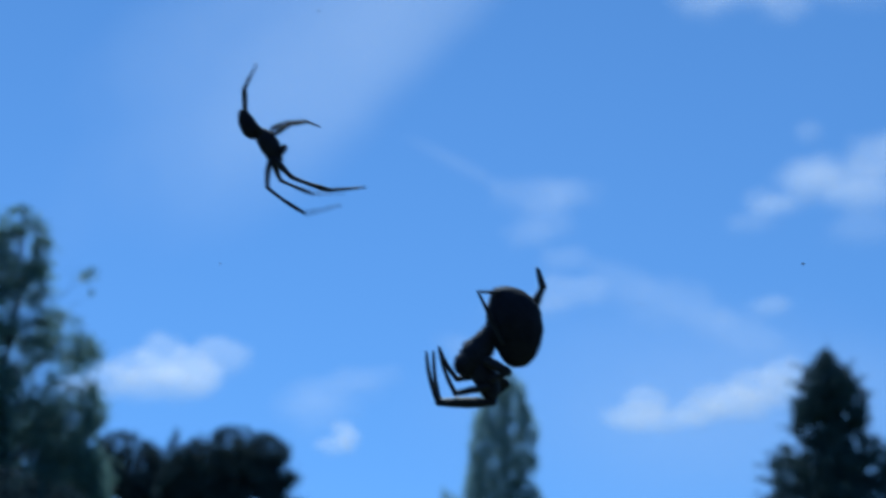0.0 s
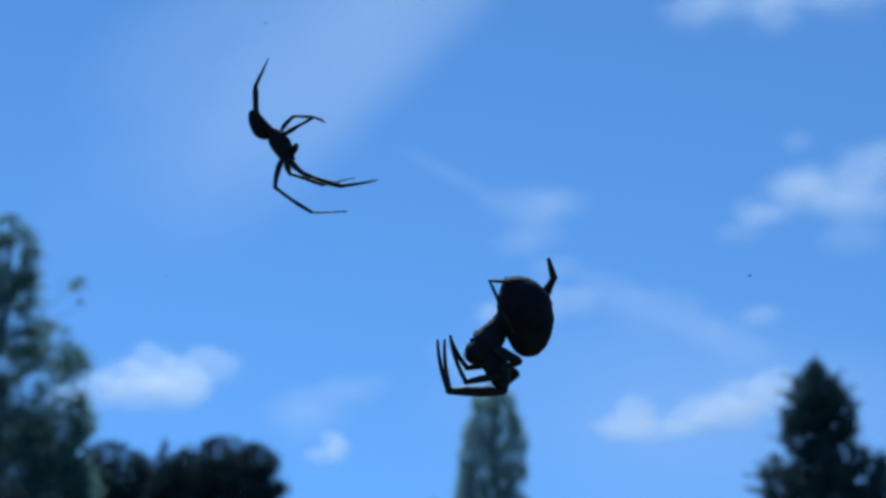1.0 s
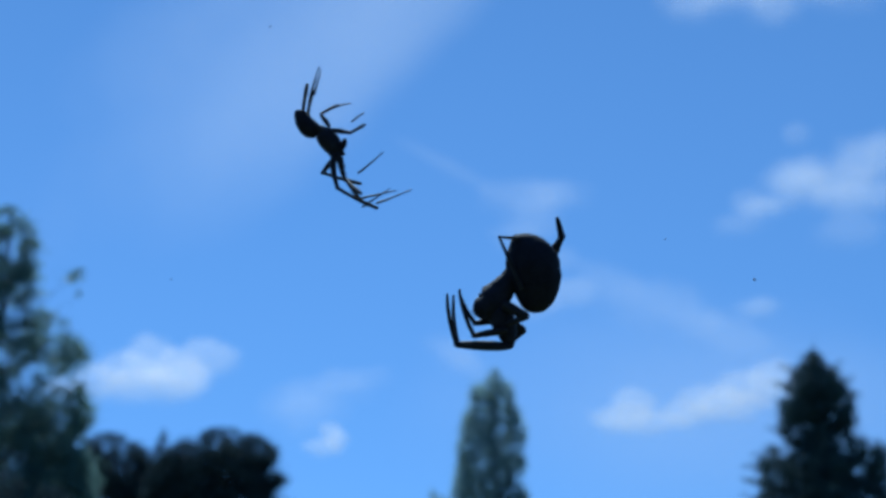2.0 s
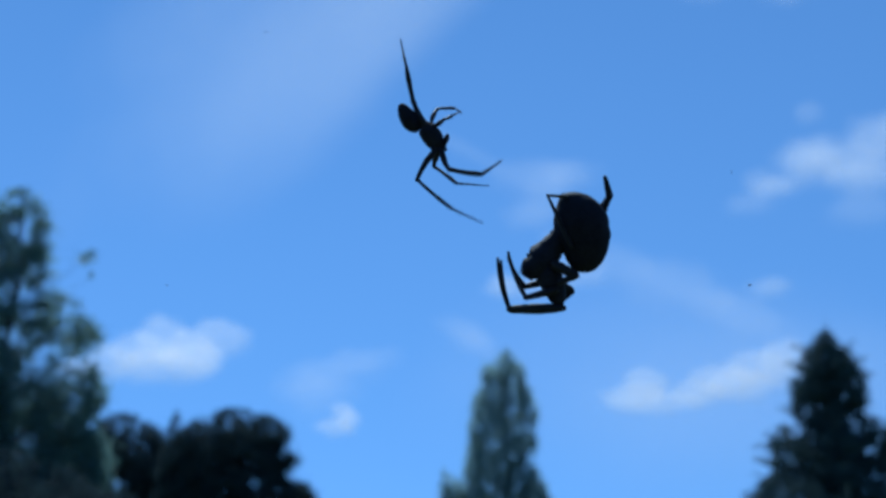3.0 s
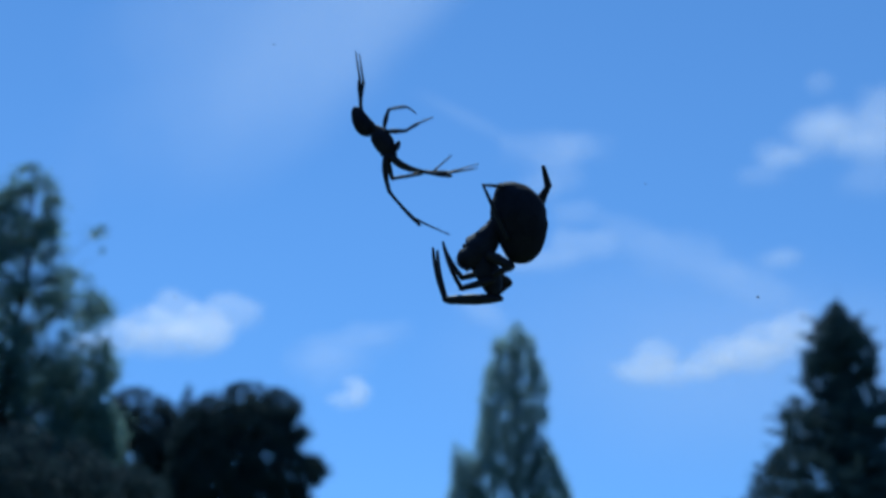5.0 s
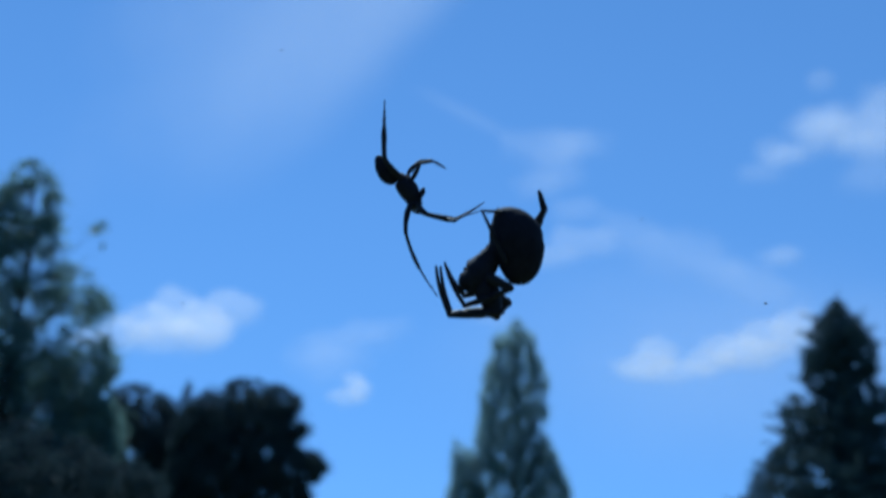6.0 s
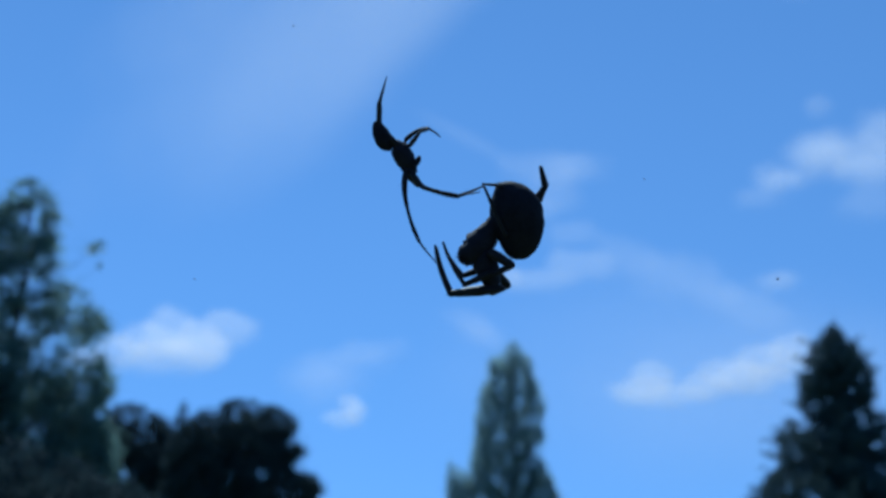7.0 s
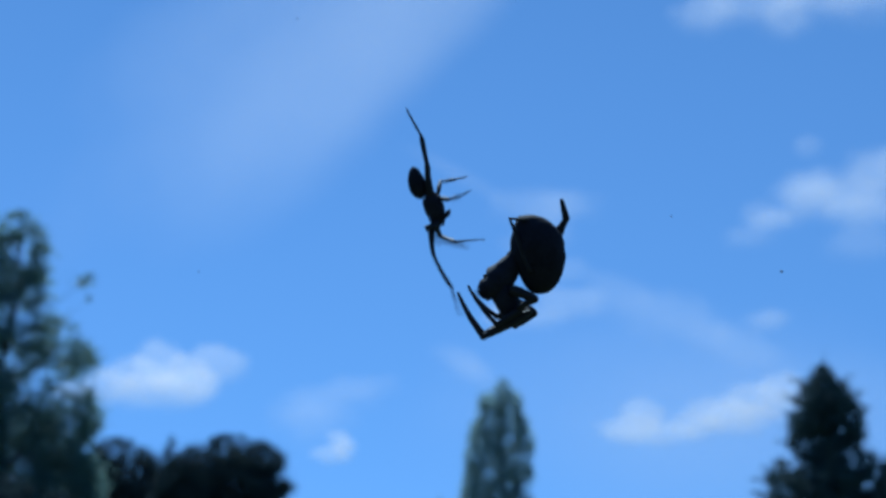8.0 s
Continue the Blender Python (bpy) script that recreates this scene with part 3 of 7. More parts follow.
def make_poplar():
    """A column of upright plumes with two lower side leaders."""
    rng = random.Random(21)
    x0, y0 = place(3.55, 95.0)
    tree = empty("tree", pose(x0, y0, 0, 0, 0, -3.55))
    tagged(tree, "tall columnar poplar with upright boughs and two side leaders", "tree", "trees behind the spiders")
    s = Shape()
    top = 22.4
    limb(s, (-0.4, 0, -0.2), (-0.2, 0, top - 1.5), 0.45, 0.05, rng, 0, 10)
    holes = [(0.42, 19.2, 0.05, 0.8), (-1.4, 18.53, 0.05, 0.3), (2.5, 16.09, 0.3, 0.16)]
    main = crown_clumps(rng, 1700, [(22.4, -0.15), (21.6, -0.75), (20.9, -1.75), (19.9, -2.15), (19.35, -1.95), (18.5, -2.65), (17.2, -2.9), (15.2, -3.05), (13.6, -3.3), (12.3, -3.55), (8.0, -3.5), (4, -2.6), (2, -1.0)],
                        [(22.4, 0.05), (21.5, 0.75), (20.8, 1.4), (19.6, 1.65), (18.3, 2.08), (17.1, 2.5), (16.1, 2.0), (15.0, 2.55), (14.0, 1.45), (12.0, 1.0), (8.0, 1.2), (4, 1.5), (2, 0.5)],
                        (0.20, 0.42), holes, 0.9, 2.2, 0.0, 1.0, 0.3)
    near = crown_clumps(rng, 560, [(12.8, -5.1), (11.9, -5.35), (9.8, -5.3), (8.4, -5.7), (5, -5.2), (3, -3.5)], [(12.8, -4.75), (12.2, -3.9), (11.4, -3.1), (8.4, -2.6), (5, -2.6), (3, -3.0)], (0.20, 0.40), holes, 0.9, 2.2, 0.04, 1.0, 0.3)
    far = crown_clumps(rng, 720, [(13.6, 1.4), (12.7, 1.0), (11, 0.6), (8.4, 0.4), (4, 0.4), (2, 1.2)], [(13.6, 1.65), (12.75, 2.25), (11.9, 2.7), (10.8, 3.2), (9.7, 3.6), (8.4, 3.9), (5, 3.4), (2, 1.8)], (0.20, 0.40), holes, 0.9, 2.2, 0.04, 1.0, 0.3)
    tips = [(-0.02, top - 0.1, 0.10, 0.35), (-0.1, top - 0.6, 0.2, 0.5), (-0.15, top - 1.2, 0.3, 0.6), (1.1, 21.4, 0.16, 0.5), (1.2, 20.8, 0.25, 0.6), (-1.75, 20.8, 0.24, 0.4), (-5.05, 12.9, 0.14, 0.5), (1.5, 13.7, 0.2, 0.5), (-5.5, 9.0, 0.2, 0.6)]
    cs = main + near + far + [(x, 0, z, a, b) for x, z, a, b in tips]
    for x, y, z, ra, rz in rng.sample(main, 80):
        limb(s, (-0.3 + x * 0.15, 0, max(1.5, z - 3.5)), (x, y, z), 0.035, 0.01, rng)
    for x, y, z, ra, rz in rng.sample(near, 16):
        limb(s, (-2.0, 0, max(1.5, z - 6.0)), (x, y, z), 0.045, 0.01, rng)
    for x, y, z, ra, rz in rng.sample(far, 20):
        limb(s, (0.8, 0, max(1.5, z - 5.0)), (x, y, z), 0.045, 0.01, rng)
    s.obj("trunk", BARK, tree, "straight trunk with steep boughs")
    # the far crown's haze is in its leaf colour
    foliage("crown", cs, 240, 0.18, HAZED_POPLAR_LEAF, tree, 8, "dull green upright foliage, paled in colour for distance haze", 0.9, 0.8, 0.5)


def make_spruce():
    """Ragged whorls of boughs, each a spine with hanging sprays of needles."""
    rng = random.Random(31)
    x0, y0 = place(18.3, 55.0)
    tree = empty("tree", pose(x0, y0, 0, 0, 0, -18.3))
    tagged(tree, "dark pointed spruce with ragged tiers of boughs", "tree", "trees behind the spiders")
    s = Shape()
    top, cs = 14.25, []
    limb(s, (0, 0, -0.1), (0.1, 0, top), 0.26, 0.02, rng, 0, 10)
    cs += [(0.1, 0, top + 0.1, 0.05, 0.36), (0.1, 0, top - 0.4, 0.16, 0.28), (0.08, 0, top - 0.7, 0.24, 0.3), (0.05, 0, top - 1.0, 0.34, 0.3)]
    heights = [14.0, 13.4, 13.0, 12.3, 11.3, 10.5, 9.95, 9.5, 9.1, 8.5, 7.9, 7.4, 7.0, 6.2, 5.5, 3.0, 1.5]
    reaches = [0.22, 0.7, 1.2, 1.6, 1.75, 1.85, 1.7, 2.8, 3.35, 2.95, 3.05, 3.5, 4.1, 4.5, 5.0, 5.5, 5.5]

    def reach_at(z):
        return float(np.interp(z, heights[::-1], reaches[::-1]))

    def bough(w, r, z0, rise, wide):
        """A spine that sags and lifts its tip, with sprays on both sides."""
        tip = Vector((r * math.cos(w), r * math.sin(w), z0 + rise))
        limb(s, (0, 0, z0), tip, 0.04, 0.01, rng, -0.10 * r, 5)
        n = max(3, int(r / 0.2))
        for i in range(1, n + 1):
            u = i / n
            wid = wide * (1.12 - 0.88 * u)
            side = rng.uniform(-0.45, 0.45) * (1.2 - u) * min(1.0, r / 2)
            cs.append((u * r * math.cos(w) - side * math.sin(w), u * r * math.sin(w) + side * math.cos(w),
                       z0 + rise * u - 0.10 * r * math.sin(math.pi * u) - 0.06 + rng.uniform(-0.08, 0.08), wid, (0.20 - 0.09 * u) * rng.uniform(0.8, 1.3)))
    z = 13.6
    while z > 1.6:
        first = rng.uniform(0, 2 * math.pi)
        count = 7 if z > 10 else 9
        for k in range(count):
            if rng.random() < 0.14:
                continue
            w = first + 2 * math.pi * (k + rng.uniform(-0.35, 0.35)) / count
            zz = z + rng.uniform(-0.3, 0.3)
            r = reach_at(zz) * (1.16 if rng.random() < 0.3 else rng.uniform(0.7, 1.0))
            bough(w, r, zz - (0.35 if z > 10 else 0.12) * r * 0.6, (0.30 if z > 10.2 else 0.10) * r, 0.42 if z > 10.2 else 0.46)
        z -= rng.uniform(0.42, 0.62)
    for w, r, zz, rise in ((math.pi, 1.45, 13.0, 0.5), (0.1, 1.2, 13.0, 0.5), (math.pi + 0.2, 2.2, 10.55, 0.05), (3.0, 3.45, 9.2, 0.0), (math.pi, 2.9, 9.6, 0.0), (3.3, 3.5, 7.7, 0.1), (3.1, 4.0, 7.0, 0.1), (0.2, 2.0, 9.9, 0.1), (-0.1, 3.4, 7.4, 0.2)):
        bough(w, r, zz, rise, 0.40)
    holes = [(-0.8, 9.32, 0.17, 0.18), (0.85, 9.66, 0.22, 0.17), (-1.46, 6.15, 0.2, 0.08)]
    span = [(h, r * 0.92) for h, r in zip(heights, reaches)]
    cs += crown_clumps(rng, 2100, [(h, -r) for h, r in span], span, (0.24, 0.42), holes, 0.95, 0.7, 0.02, 1.0, 0.5)
    cs = [c for c in cs if not any(((c[0] - hx) / ha) ** 2 + ((c[2] - hz) / hb) ** 2 < 1 for hx, hz, ha, hb in holes)]
    s.obj("trunk", BARK, tree, "straight trunk with bare boughs inside")
    foliage("crown", cs, 1300, 0.15, SPRUCE_NEEDLE, tree, 9, "dark green needle sprays", 0.45, -0.4, 0.35)


def make_pine(azimuth, distance, top, left, right, count, size, seed, label, holes=(), gaps=0.0):
    """A dark conifer with a crown of tufts inside its outline."""
    rng = random.Random(seed)
    x0, y0 = place(azimuth, distance)
    tree = empty("tree", pose(x0, y0, 0, 0, 0, -azimuth))
    tagged(tree, label, "tree", "trees behind the spiders")
    s = Shape()
    limb(s, (0, 0, -0.1), (0.15, 0, top * 0.55), 0.25, 0.17, rng)
    limb(s, (0.15, 0, top * 0.55), (0.0, 0, top - 0.3), 0.13, 0.012, rng, 0, 6)
    cs = crown_clumps(rng, count, left, right, size, holes, 0.85, 0.8, gaps, 1.1, 0.3)
    for x, y, z, ra, rz in rng.sample(cs, min(60, len(cs))):
        limb(s, (0.05, 0, max(1.0, z - 0.7 - 0.3 * abs(x))), (x, y, z), 0.025, 0.006, rng)
    s.obj("trunk", BARK, tree, "crooked trunk with spreading limbs")
    foliage("crown", cs, 2400, 0.12, PINE_NEEDLE, tree, seed, "dense dark needle tufts", 0.5, 0.0, 0.45)


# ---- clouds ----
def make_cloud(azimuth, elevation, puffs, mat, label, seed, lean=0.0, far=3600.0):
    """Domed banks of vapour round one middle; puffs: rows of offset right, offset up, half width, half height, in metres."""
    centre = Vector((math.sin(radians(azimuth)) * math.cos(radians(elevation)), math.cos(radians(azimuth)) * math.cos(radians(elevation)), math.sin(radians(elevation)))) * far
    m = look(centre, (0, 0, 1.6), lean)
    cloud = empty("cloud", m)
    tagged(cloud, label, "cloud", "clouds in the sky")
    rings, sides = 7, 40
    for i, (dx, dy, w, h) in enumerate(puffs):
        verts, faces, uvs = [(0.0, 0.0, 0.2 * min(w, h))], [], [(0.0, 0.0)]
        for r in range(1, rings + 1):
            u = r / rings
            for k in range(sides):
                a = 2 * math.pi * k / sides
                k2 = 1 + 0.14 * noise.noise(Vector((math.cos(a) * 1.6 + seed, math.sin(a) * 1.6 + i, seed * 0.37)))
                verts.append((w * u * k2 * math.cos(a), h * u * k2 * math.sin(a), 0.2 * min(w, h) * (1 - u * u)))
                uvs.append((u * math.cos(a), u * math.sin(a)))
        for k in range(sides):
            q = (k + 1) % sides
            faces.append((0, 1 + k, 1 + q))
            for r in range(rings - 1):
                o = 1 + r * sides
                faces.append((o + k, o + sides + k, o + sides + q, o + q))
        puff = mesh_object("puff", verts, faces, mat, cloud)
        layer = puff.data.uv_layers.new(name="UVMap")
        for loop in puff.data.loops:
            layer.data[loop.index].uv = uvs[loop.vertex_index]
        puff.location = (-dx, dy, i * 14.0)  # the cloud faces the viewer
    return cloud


make_ground()
make_loose_tree()
make_poplar()
make_spruce()
make_pine(-9.3, 45.0, 9.05,
          [(9.1, -0.2), (8.85, -0.7), (8.5, -1.3), (8.3, -1.8), (7.4, -2.3), (6.0, -2.7), (4.0, -2.6), (2.4, -1.8)],
          [(9.1, 0.0), (8.98, 0.55), (8.8, 1.36), (8.5, 2.0), (8.0, 2.2), (7.5, 1.68), (7.2, 2.5), (6.65, 1.85), (6.15, 2.9), (5.75, 3.1), (5.2, 2.6), (4.0, 2.6), (2.4, 1.8)],
          2300, (0.17, 0.33), 41, "dark rounded pine with dense tufted crown")
make_pine(-14.2, 48.0, 9.2,
          [(9.25, -0.4), (8.95, -1.0), (8.6, -2.2), (7.5, -3.0), (5.0, -3.3), (2.6, -2.2)],
          [(9.25, -0.1), (9.12, 0.47), (8.85, 1.02), (8.56, 1.36), (7.5, 1.7), (6.0, 2.2), (4.0, 2.4), (2.6, 1.6)],
          1700, (0.18, 0.34), 42, "dark broad pine beside a lighter tree", [(0.45, 7.87, 0.12, 0.08)], 0.06)
make_pine(-11.9, 50.0, 9.85,
          [(9.9, -0.06), (9.5, -0.14), (9.1, -0.24), (8.7, -0.45), (7.8, -1.2), (6.5, -1.7), (3.0, -2.0)],
          [(9.9, 0.04), (9.5, 0.14), (9.1, 0.24), (8.7, 0.5), (7.8, 1.3), (6.5, 1.8), (3.0, 2.0)],
          950, (0.14, 0.28), 43, "dark young conifer with a thin leading shoot")
make_pine(-19.0, 26.0, 5.1,
          [(4.9, -1.6), (4.7, -2.6), (4.2, -3.4), (3.0, -3.6), (0.8, -3.0)],
          [(4.9, -0.2), (4.75, 0.6), (4.5, 1.2), (4.2, 2.0), (3.8, 2.8), (3.0, 3.2), (0.8, 3.0)],
          1500, (0.16, 0.3), 44, "dark low conifer at the foot of a lighter tree")

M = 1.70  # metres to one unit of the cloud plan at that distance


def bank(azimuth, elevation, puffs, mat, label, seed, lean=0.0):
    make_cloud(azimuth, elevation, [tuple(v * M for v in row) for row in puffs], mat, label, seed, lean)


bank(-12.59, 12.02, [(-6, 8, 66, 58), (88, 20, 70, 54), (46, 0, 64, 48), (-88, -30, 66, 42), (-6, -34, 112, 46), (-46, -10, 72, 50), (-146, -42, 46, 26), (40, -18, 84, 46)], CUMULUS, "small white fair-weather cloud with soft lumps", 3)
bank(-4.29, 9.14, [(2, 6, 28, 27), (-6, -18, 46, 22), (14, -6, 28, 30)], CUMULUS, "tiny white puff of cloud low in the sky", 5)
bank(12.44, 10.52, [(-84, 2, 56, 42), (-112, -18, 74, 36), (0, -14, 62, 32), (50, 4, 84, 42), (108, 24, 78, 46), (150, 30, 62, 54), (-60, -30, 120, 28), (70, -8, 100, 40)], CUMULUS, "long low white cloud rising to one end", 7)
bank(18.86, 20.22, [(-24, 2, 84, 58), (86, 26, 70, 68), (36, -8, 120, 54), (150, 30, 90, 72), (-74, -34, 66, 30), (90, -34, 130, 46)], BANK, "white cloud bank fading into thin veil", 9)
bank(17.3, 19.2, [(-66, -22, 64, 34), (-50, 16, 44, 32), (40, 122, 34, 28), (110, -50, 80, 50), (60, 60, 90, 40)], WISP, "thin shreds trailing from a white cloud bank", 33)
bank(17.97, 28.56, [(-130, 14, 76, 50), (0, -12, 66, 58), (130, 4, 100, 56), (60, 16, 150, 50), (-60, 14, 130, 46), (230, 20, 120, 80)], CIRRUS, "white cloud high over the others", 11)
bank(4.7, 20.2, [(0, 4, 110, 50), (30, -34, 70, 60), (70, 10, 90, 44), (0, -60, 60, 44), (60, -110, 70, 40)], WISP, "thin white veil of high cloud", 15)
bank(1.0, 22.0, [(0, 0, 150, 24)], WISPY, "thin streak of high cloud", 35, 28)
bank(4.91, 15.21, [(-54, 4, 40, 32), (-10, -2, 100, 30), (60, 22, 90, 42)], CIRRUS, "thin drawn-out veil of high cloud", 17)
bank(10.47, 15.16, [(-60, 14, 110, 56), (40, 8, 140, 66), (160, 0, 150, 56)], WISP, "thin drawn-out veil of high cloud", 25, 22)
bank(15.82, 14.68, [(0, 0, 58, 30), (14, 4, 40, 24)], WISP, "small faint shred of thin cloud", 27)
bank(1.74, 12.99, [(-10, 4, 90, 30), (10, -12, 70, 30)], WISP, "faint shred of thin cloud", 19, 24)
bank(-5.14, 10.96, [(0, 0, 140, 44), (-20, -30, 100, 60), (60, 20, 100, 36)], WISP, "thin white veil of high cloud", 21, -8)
# diagonal glare band of the lens, imitated by two sheets in the sky
bank(-3.35, 28.8, [(0, 0, 700, 200), (60, -60, 640, 260), (-120, 30, 480, 150)], VEIL, "broad faint band of lens glare, built as a thin veil", 23, 131)
bank(-10.2, 26.0, [(0, 0, 620, 200), (-80, -120, 500, 120)], WISPY, "drawn-out streaks of lens glare, built as thin veils", 37, 134)
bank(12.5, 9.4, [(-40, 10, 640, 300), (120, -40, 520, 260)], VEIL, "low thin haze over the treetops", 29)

# ---- the spiders and the crumbs on the web ----
MALE = make_male()
FEMALE = make_female()
SPECKS = make_specks()


def motions():
    male, legs = MALE
    walk(male, [(0, mm(-15.725, 99.813, 1642.746, 17.9, 1.8, 0.1)), (0.2, mm(-18.006, 99.172, 1644.717, 18.0, 3.1, 0.6)), (0.3, mm(-17.95, 99.0, 1645.25, 18.1, 2.0, 0.2)), (0.4, mm(-16.95, 98.80, 1645.70, 18.2, 0.0, -0.5)), (0.467, mm(-17.05, 98.75, 1645.80, 18.2, -1.0, -0.9)), (0.5, mm(-15.90, 98.709, 1645.960, 18.3, -2.0, -1.2)), (0.533, mm(-14.75, 98.72, 1645.98, 18.3, -1.8, -1.2)), (0.6, mm(-14.95, 98.80, 1645.75, 18.3, -1.4, -1.1)), (0.8, mm(-14.786, 99.108, 1644.879, 18.4, -0.5, -1.0)), (1, mm(-13.865, 99.574, 1643.571, 18.4, -0.2, -1.0)), (1.2, mm(-12.311, 99.559, 1643.620, 18.4, 2.0, -0.4)), (1.5, mm(-11.427, 99.484, 1643.902, 18.3, 3.4, -0.0)), (1.7, mm(-11.147, 99.654, 1643.434, 18.3, -6.4, -3.2)), (2.8, mm(-2.187, 99.889, 1642.601, 17.3, -2.3, -1.3)), (3, mm(-1.322, 100.108, 1641.958, 17.1, -3.6, -1.6)), (3.2, mm(-1.283, 99.802, 1643.058, 17.0, -4.7, -1.8)), (3.5, mm(-4.86, 99.059, 1645.61, 16.7, -1.9, -0.8)), (3.8, mm(-10.260, 98.701, 1647.203, 16.4, 0.4, 0.0)), (4, mm(-9.480, 99.030, 1646.193, 16.3, -0.7, -0.3)), (4.2, mm(-8.737, 99.978, 1643.034, 16.2, -3.6, -1.1)), (4.5, mm(-7.487, 100.338, 1641.898, 16.0, 0.0, -0.0)), (4.7, mm(-7.139, 100.499, 1641.386, 15.9, 1.2, 0.3)), (5.8, mm(-4.400, 102.621, 1634.033, 15.7, 0.0, 0.0)), (6, mm(-4.305, 102.359, 1634.974, 15.7, -1.6, -0.4)), (6.3, mm(-2.715, 101.744, 1637.098, 15.8, -1.0, -0.3)), (6.5, mm(-2.913, 101.654, 1637.319, 16.0, 1.5, 0.4)), (6.8, mm(-4.417, 101.057, 1639.181, 16.4, 3.1, 0.8)), (7, mm(-4.453, 100.870, 1639.651, 16.7, 1.4, 0.3)), (7.2, mm(-4.239, 100.765, 1639.837, 17.0, 0.4, -0.1)), (7.5, mm(-2.894, 100.737, 1639.694, 17.6, 1.9, 0.3)), (7.8, mm(-1.186, 100.617, 1639.804, 18.3, 6.6, 1.7)), (8, mm(-0.811, 101.005, 1638.558, 18.8, 11.7, 3.4))])
    walk(legs["L1"][0], [(0, mm(1.347, -0.500, -2.119, -144.7, 1.1, 180.0)), (0.2, mm(1.347, -0.500, -2.119, -130.6, -0.7, 177.9)), (0.5, mm(1.347, -0.500, -2.119, -107.0, -14.7, 139.8)), (0.8, mm(1.347, -0.500, -2.119, -148.9, -3.5, 146.8)), (1, mm(1.347, -0.500, -2.119, -146.6, 7.7, 154.1)), (1.2, mm(1.347, -0.500, -2.119, -148.8, 15.3, 158.7)), (1.5, mm(1.347, -0.500, -2.119, -157.6, 16.4, 159.1)), (1.7, mm(1.347, -0.500, -2.119, -164.7, 13.0, 158.2)), (2.8, mm(1.347, -0.500, -2.119, -152.9, 0.2, 151.5)), (3, mm(1.347, -0.500, -2.119, -147.3, -19.3, 139.3)), (3.2, mm(1.347, -0.500, -2.119, 155.1, 14.2, 123.8)), (3.5, mm(1.347, -0.500, -2.119, -179.2, 42.5, 124.2)), (3.8, mm(1.347, -0.500, -2.119, 171.6, -1.5, 132.1)), (4, mm(1.347, -0.500, -2.119, 170.8, -0.4, 132.0)), (4.2, mm(1.347, -0.500, -2.119, 180.0, -5.7, 132.0)), (4.5, mm(1.347, -0.500, -2.119, 172.9, 0.7, 131.1)), (4.7, mm(1.347, -0.500, -2.119, 172.8, 1.2, 131.1)), (5.8, mm(1.347, -0.500, -2.119, -168.0, 19.1, 134.8)), (6, mm(1.347, -0.500, -2.119, -149.8, 19.7, 135.2)), (6.3, mm(1.347, -0.500, -2.119, -154.5, 19.9, 135.3)), (6.5, mm(1.347, -0.500, -2.119, -160.8, 23.3, 136.5)), (6.8, mm(1.347, -0.500, -2.119, -167.3, 23.8, 136.7)), (7, mm(1.347, -0.500, -2.119, -176.5, 9.1, 135.7)), (7.2, mm(1.347, -0.500, -2.119, -158.0, 18.8, 139.7)), (7.5, mm(1.347, -0.500, -2.119, -165.8, 12.3, 137.9)), (7.8, mm(1.347, -0.500, -2.119, 175.3, 21.0, 137.2)), (8, mm(1.347, -0.500, -2.119, -168.8, 27.6, 138.6))])
    walk(legs["L1"][1], [(0, mm(-0.000, 0.000, 3.148, -73.8, -19.8, 49.3)), (0.2, mm(0.000, 0.000, 3.148, -133.7, 26.5, 25.0)), (0.5, mm(0.000, 0.000, 3.148, -126.6, -0.9, -1.3)), (0.8, mm(-0.000, -0.000, 3.148, -69.7, -22.4, 45.9)), (1, mm(0.000, 0.000, 3.148, -84.1, -2.7, 24.4)), (1.2, mm(0.000, 0.000, 3.148, -75.0, -4.6, 16.6)), (1.5, mm(-0.000, -0.000, 3.148, -65.2, -1.3, 2.7)), (1.7, mm(0.000, -0.000, 3.148, -24.2, -39.7, 16.0)), (2.8, mm(-0.000, -0.000, 3.148, -106.2, 21.0, 50.8)), (3, mm(0.000, 0.000, 3.148, -80.2, -13.1, 52.7)), (3.2, mm(-0.000, -0.000, 3.148, -35.3, -21.7, 14.7)), (3.5, mm(-0.000, -0.000, 3.148, -47.8, 0.1, -0.1)), (3.8, mm(0.000, -0.000, 3.148, -25.7, -18.3, 8.6)), (4, mm(0.000, 0.000, 3.148, -15.4, -13.8, 3.7)), (4.2, mm(0.000, 0.000, 3.148, -27.9, -19.3, 9.9)), (4.5, mm(0.000, 0.000, 3.148, -23.9, -17.9, 7.8)), (4.7, mm(-0.000, 0.000, 3.148, -24.3, -25.8, 11.1)), (5.8, mm(-0.000, 0.000, 3.148, -75.4, 9.2, -31.4)), (6, mm(-0.000, -0.000, 3.148, -73.7, 8.4, -26.6)), (6.3, mm(0.000, -0.000, 3.148, -72.6, 6.8, -20.6)), (6.5, mm(-0.000, -0.000, 3.148, -50.9, 9.6, -11.6)), (6.8, mm(-0.000, 0.000, 3.148, -48.9, 15.6, -17.1)), (7, mm(0.000, 0.000, 3.148, 10.0, -28.6, -4.8)), (7.2, mm(-0.000, -0.000, 3.148, -65.0, 10.5, -21.3)), (7.5, mm(-0.000, 0.000, 3.148, -52.2, 11.7, -14.7)), (7.8, mm(-0.000, 0.000, 3.148, -0.1, -28.0, 0.0)), (8, mm(-0.000, 0.000, 3.148, -63.8, 5.8, -11.7))])
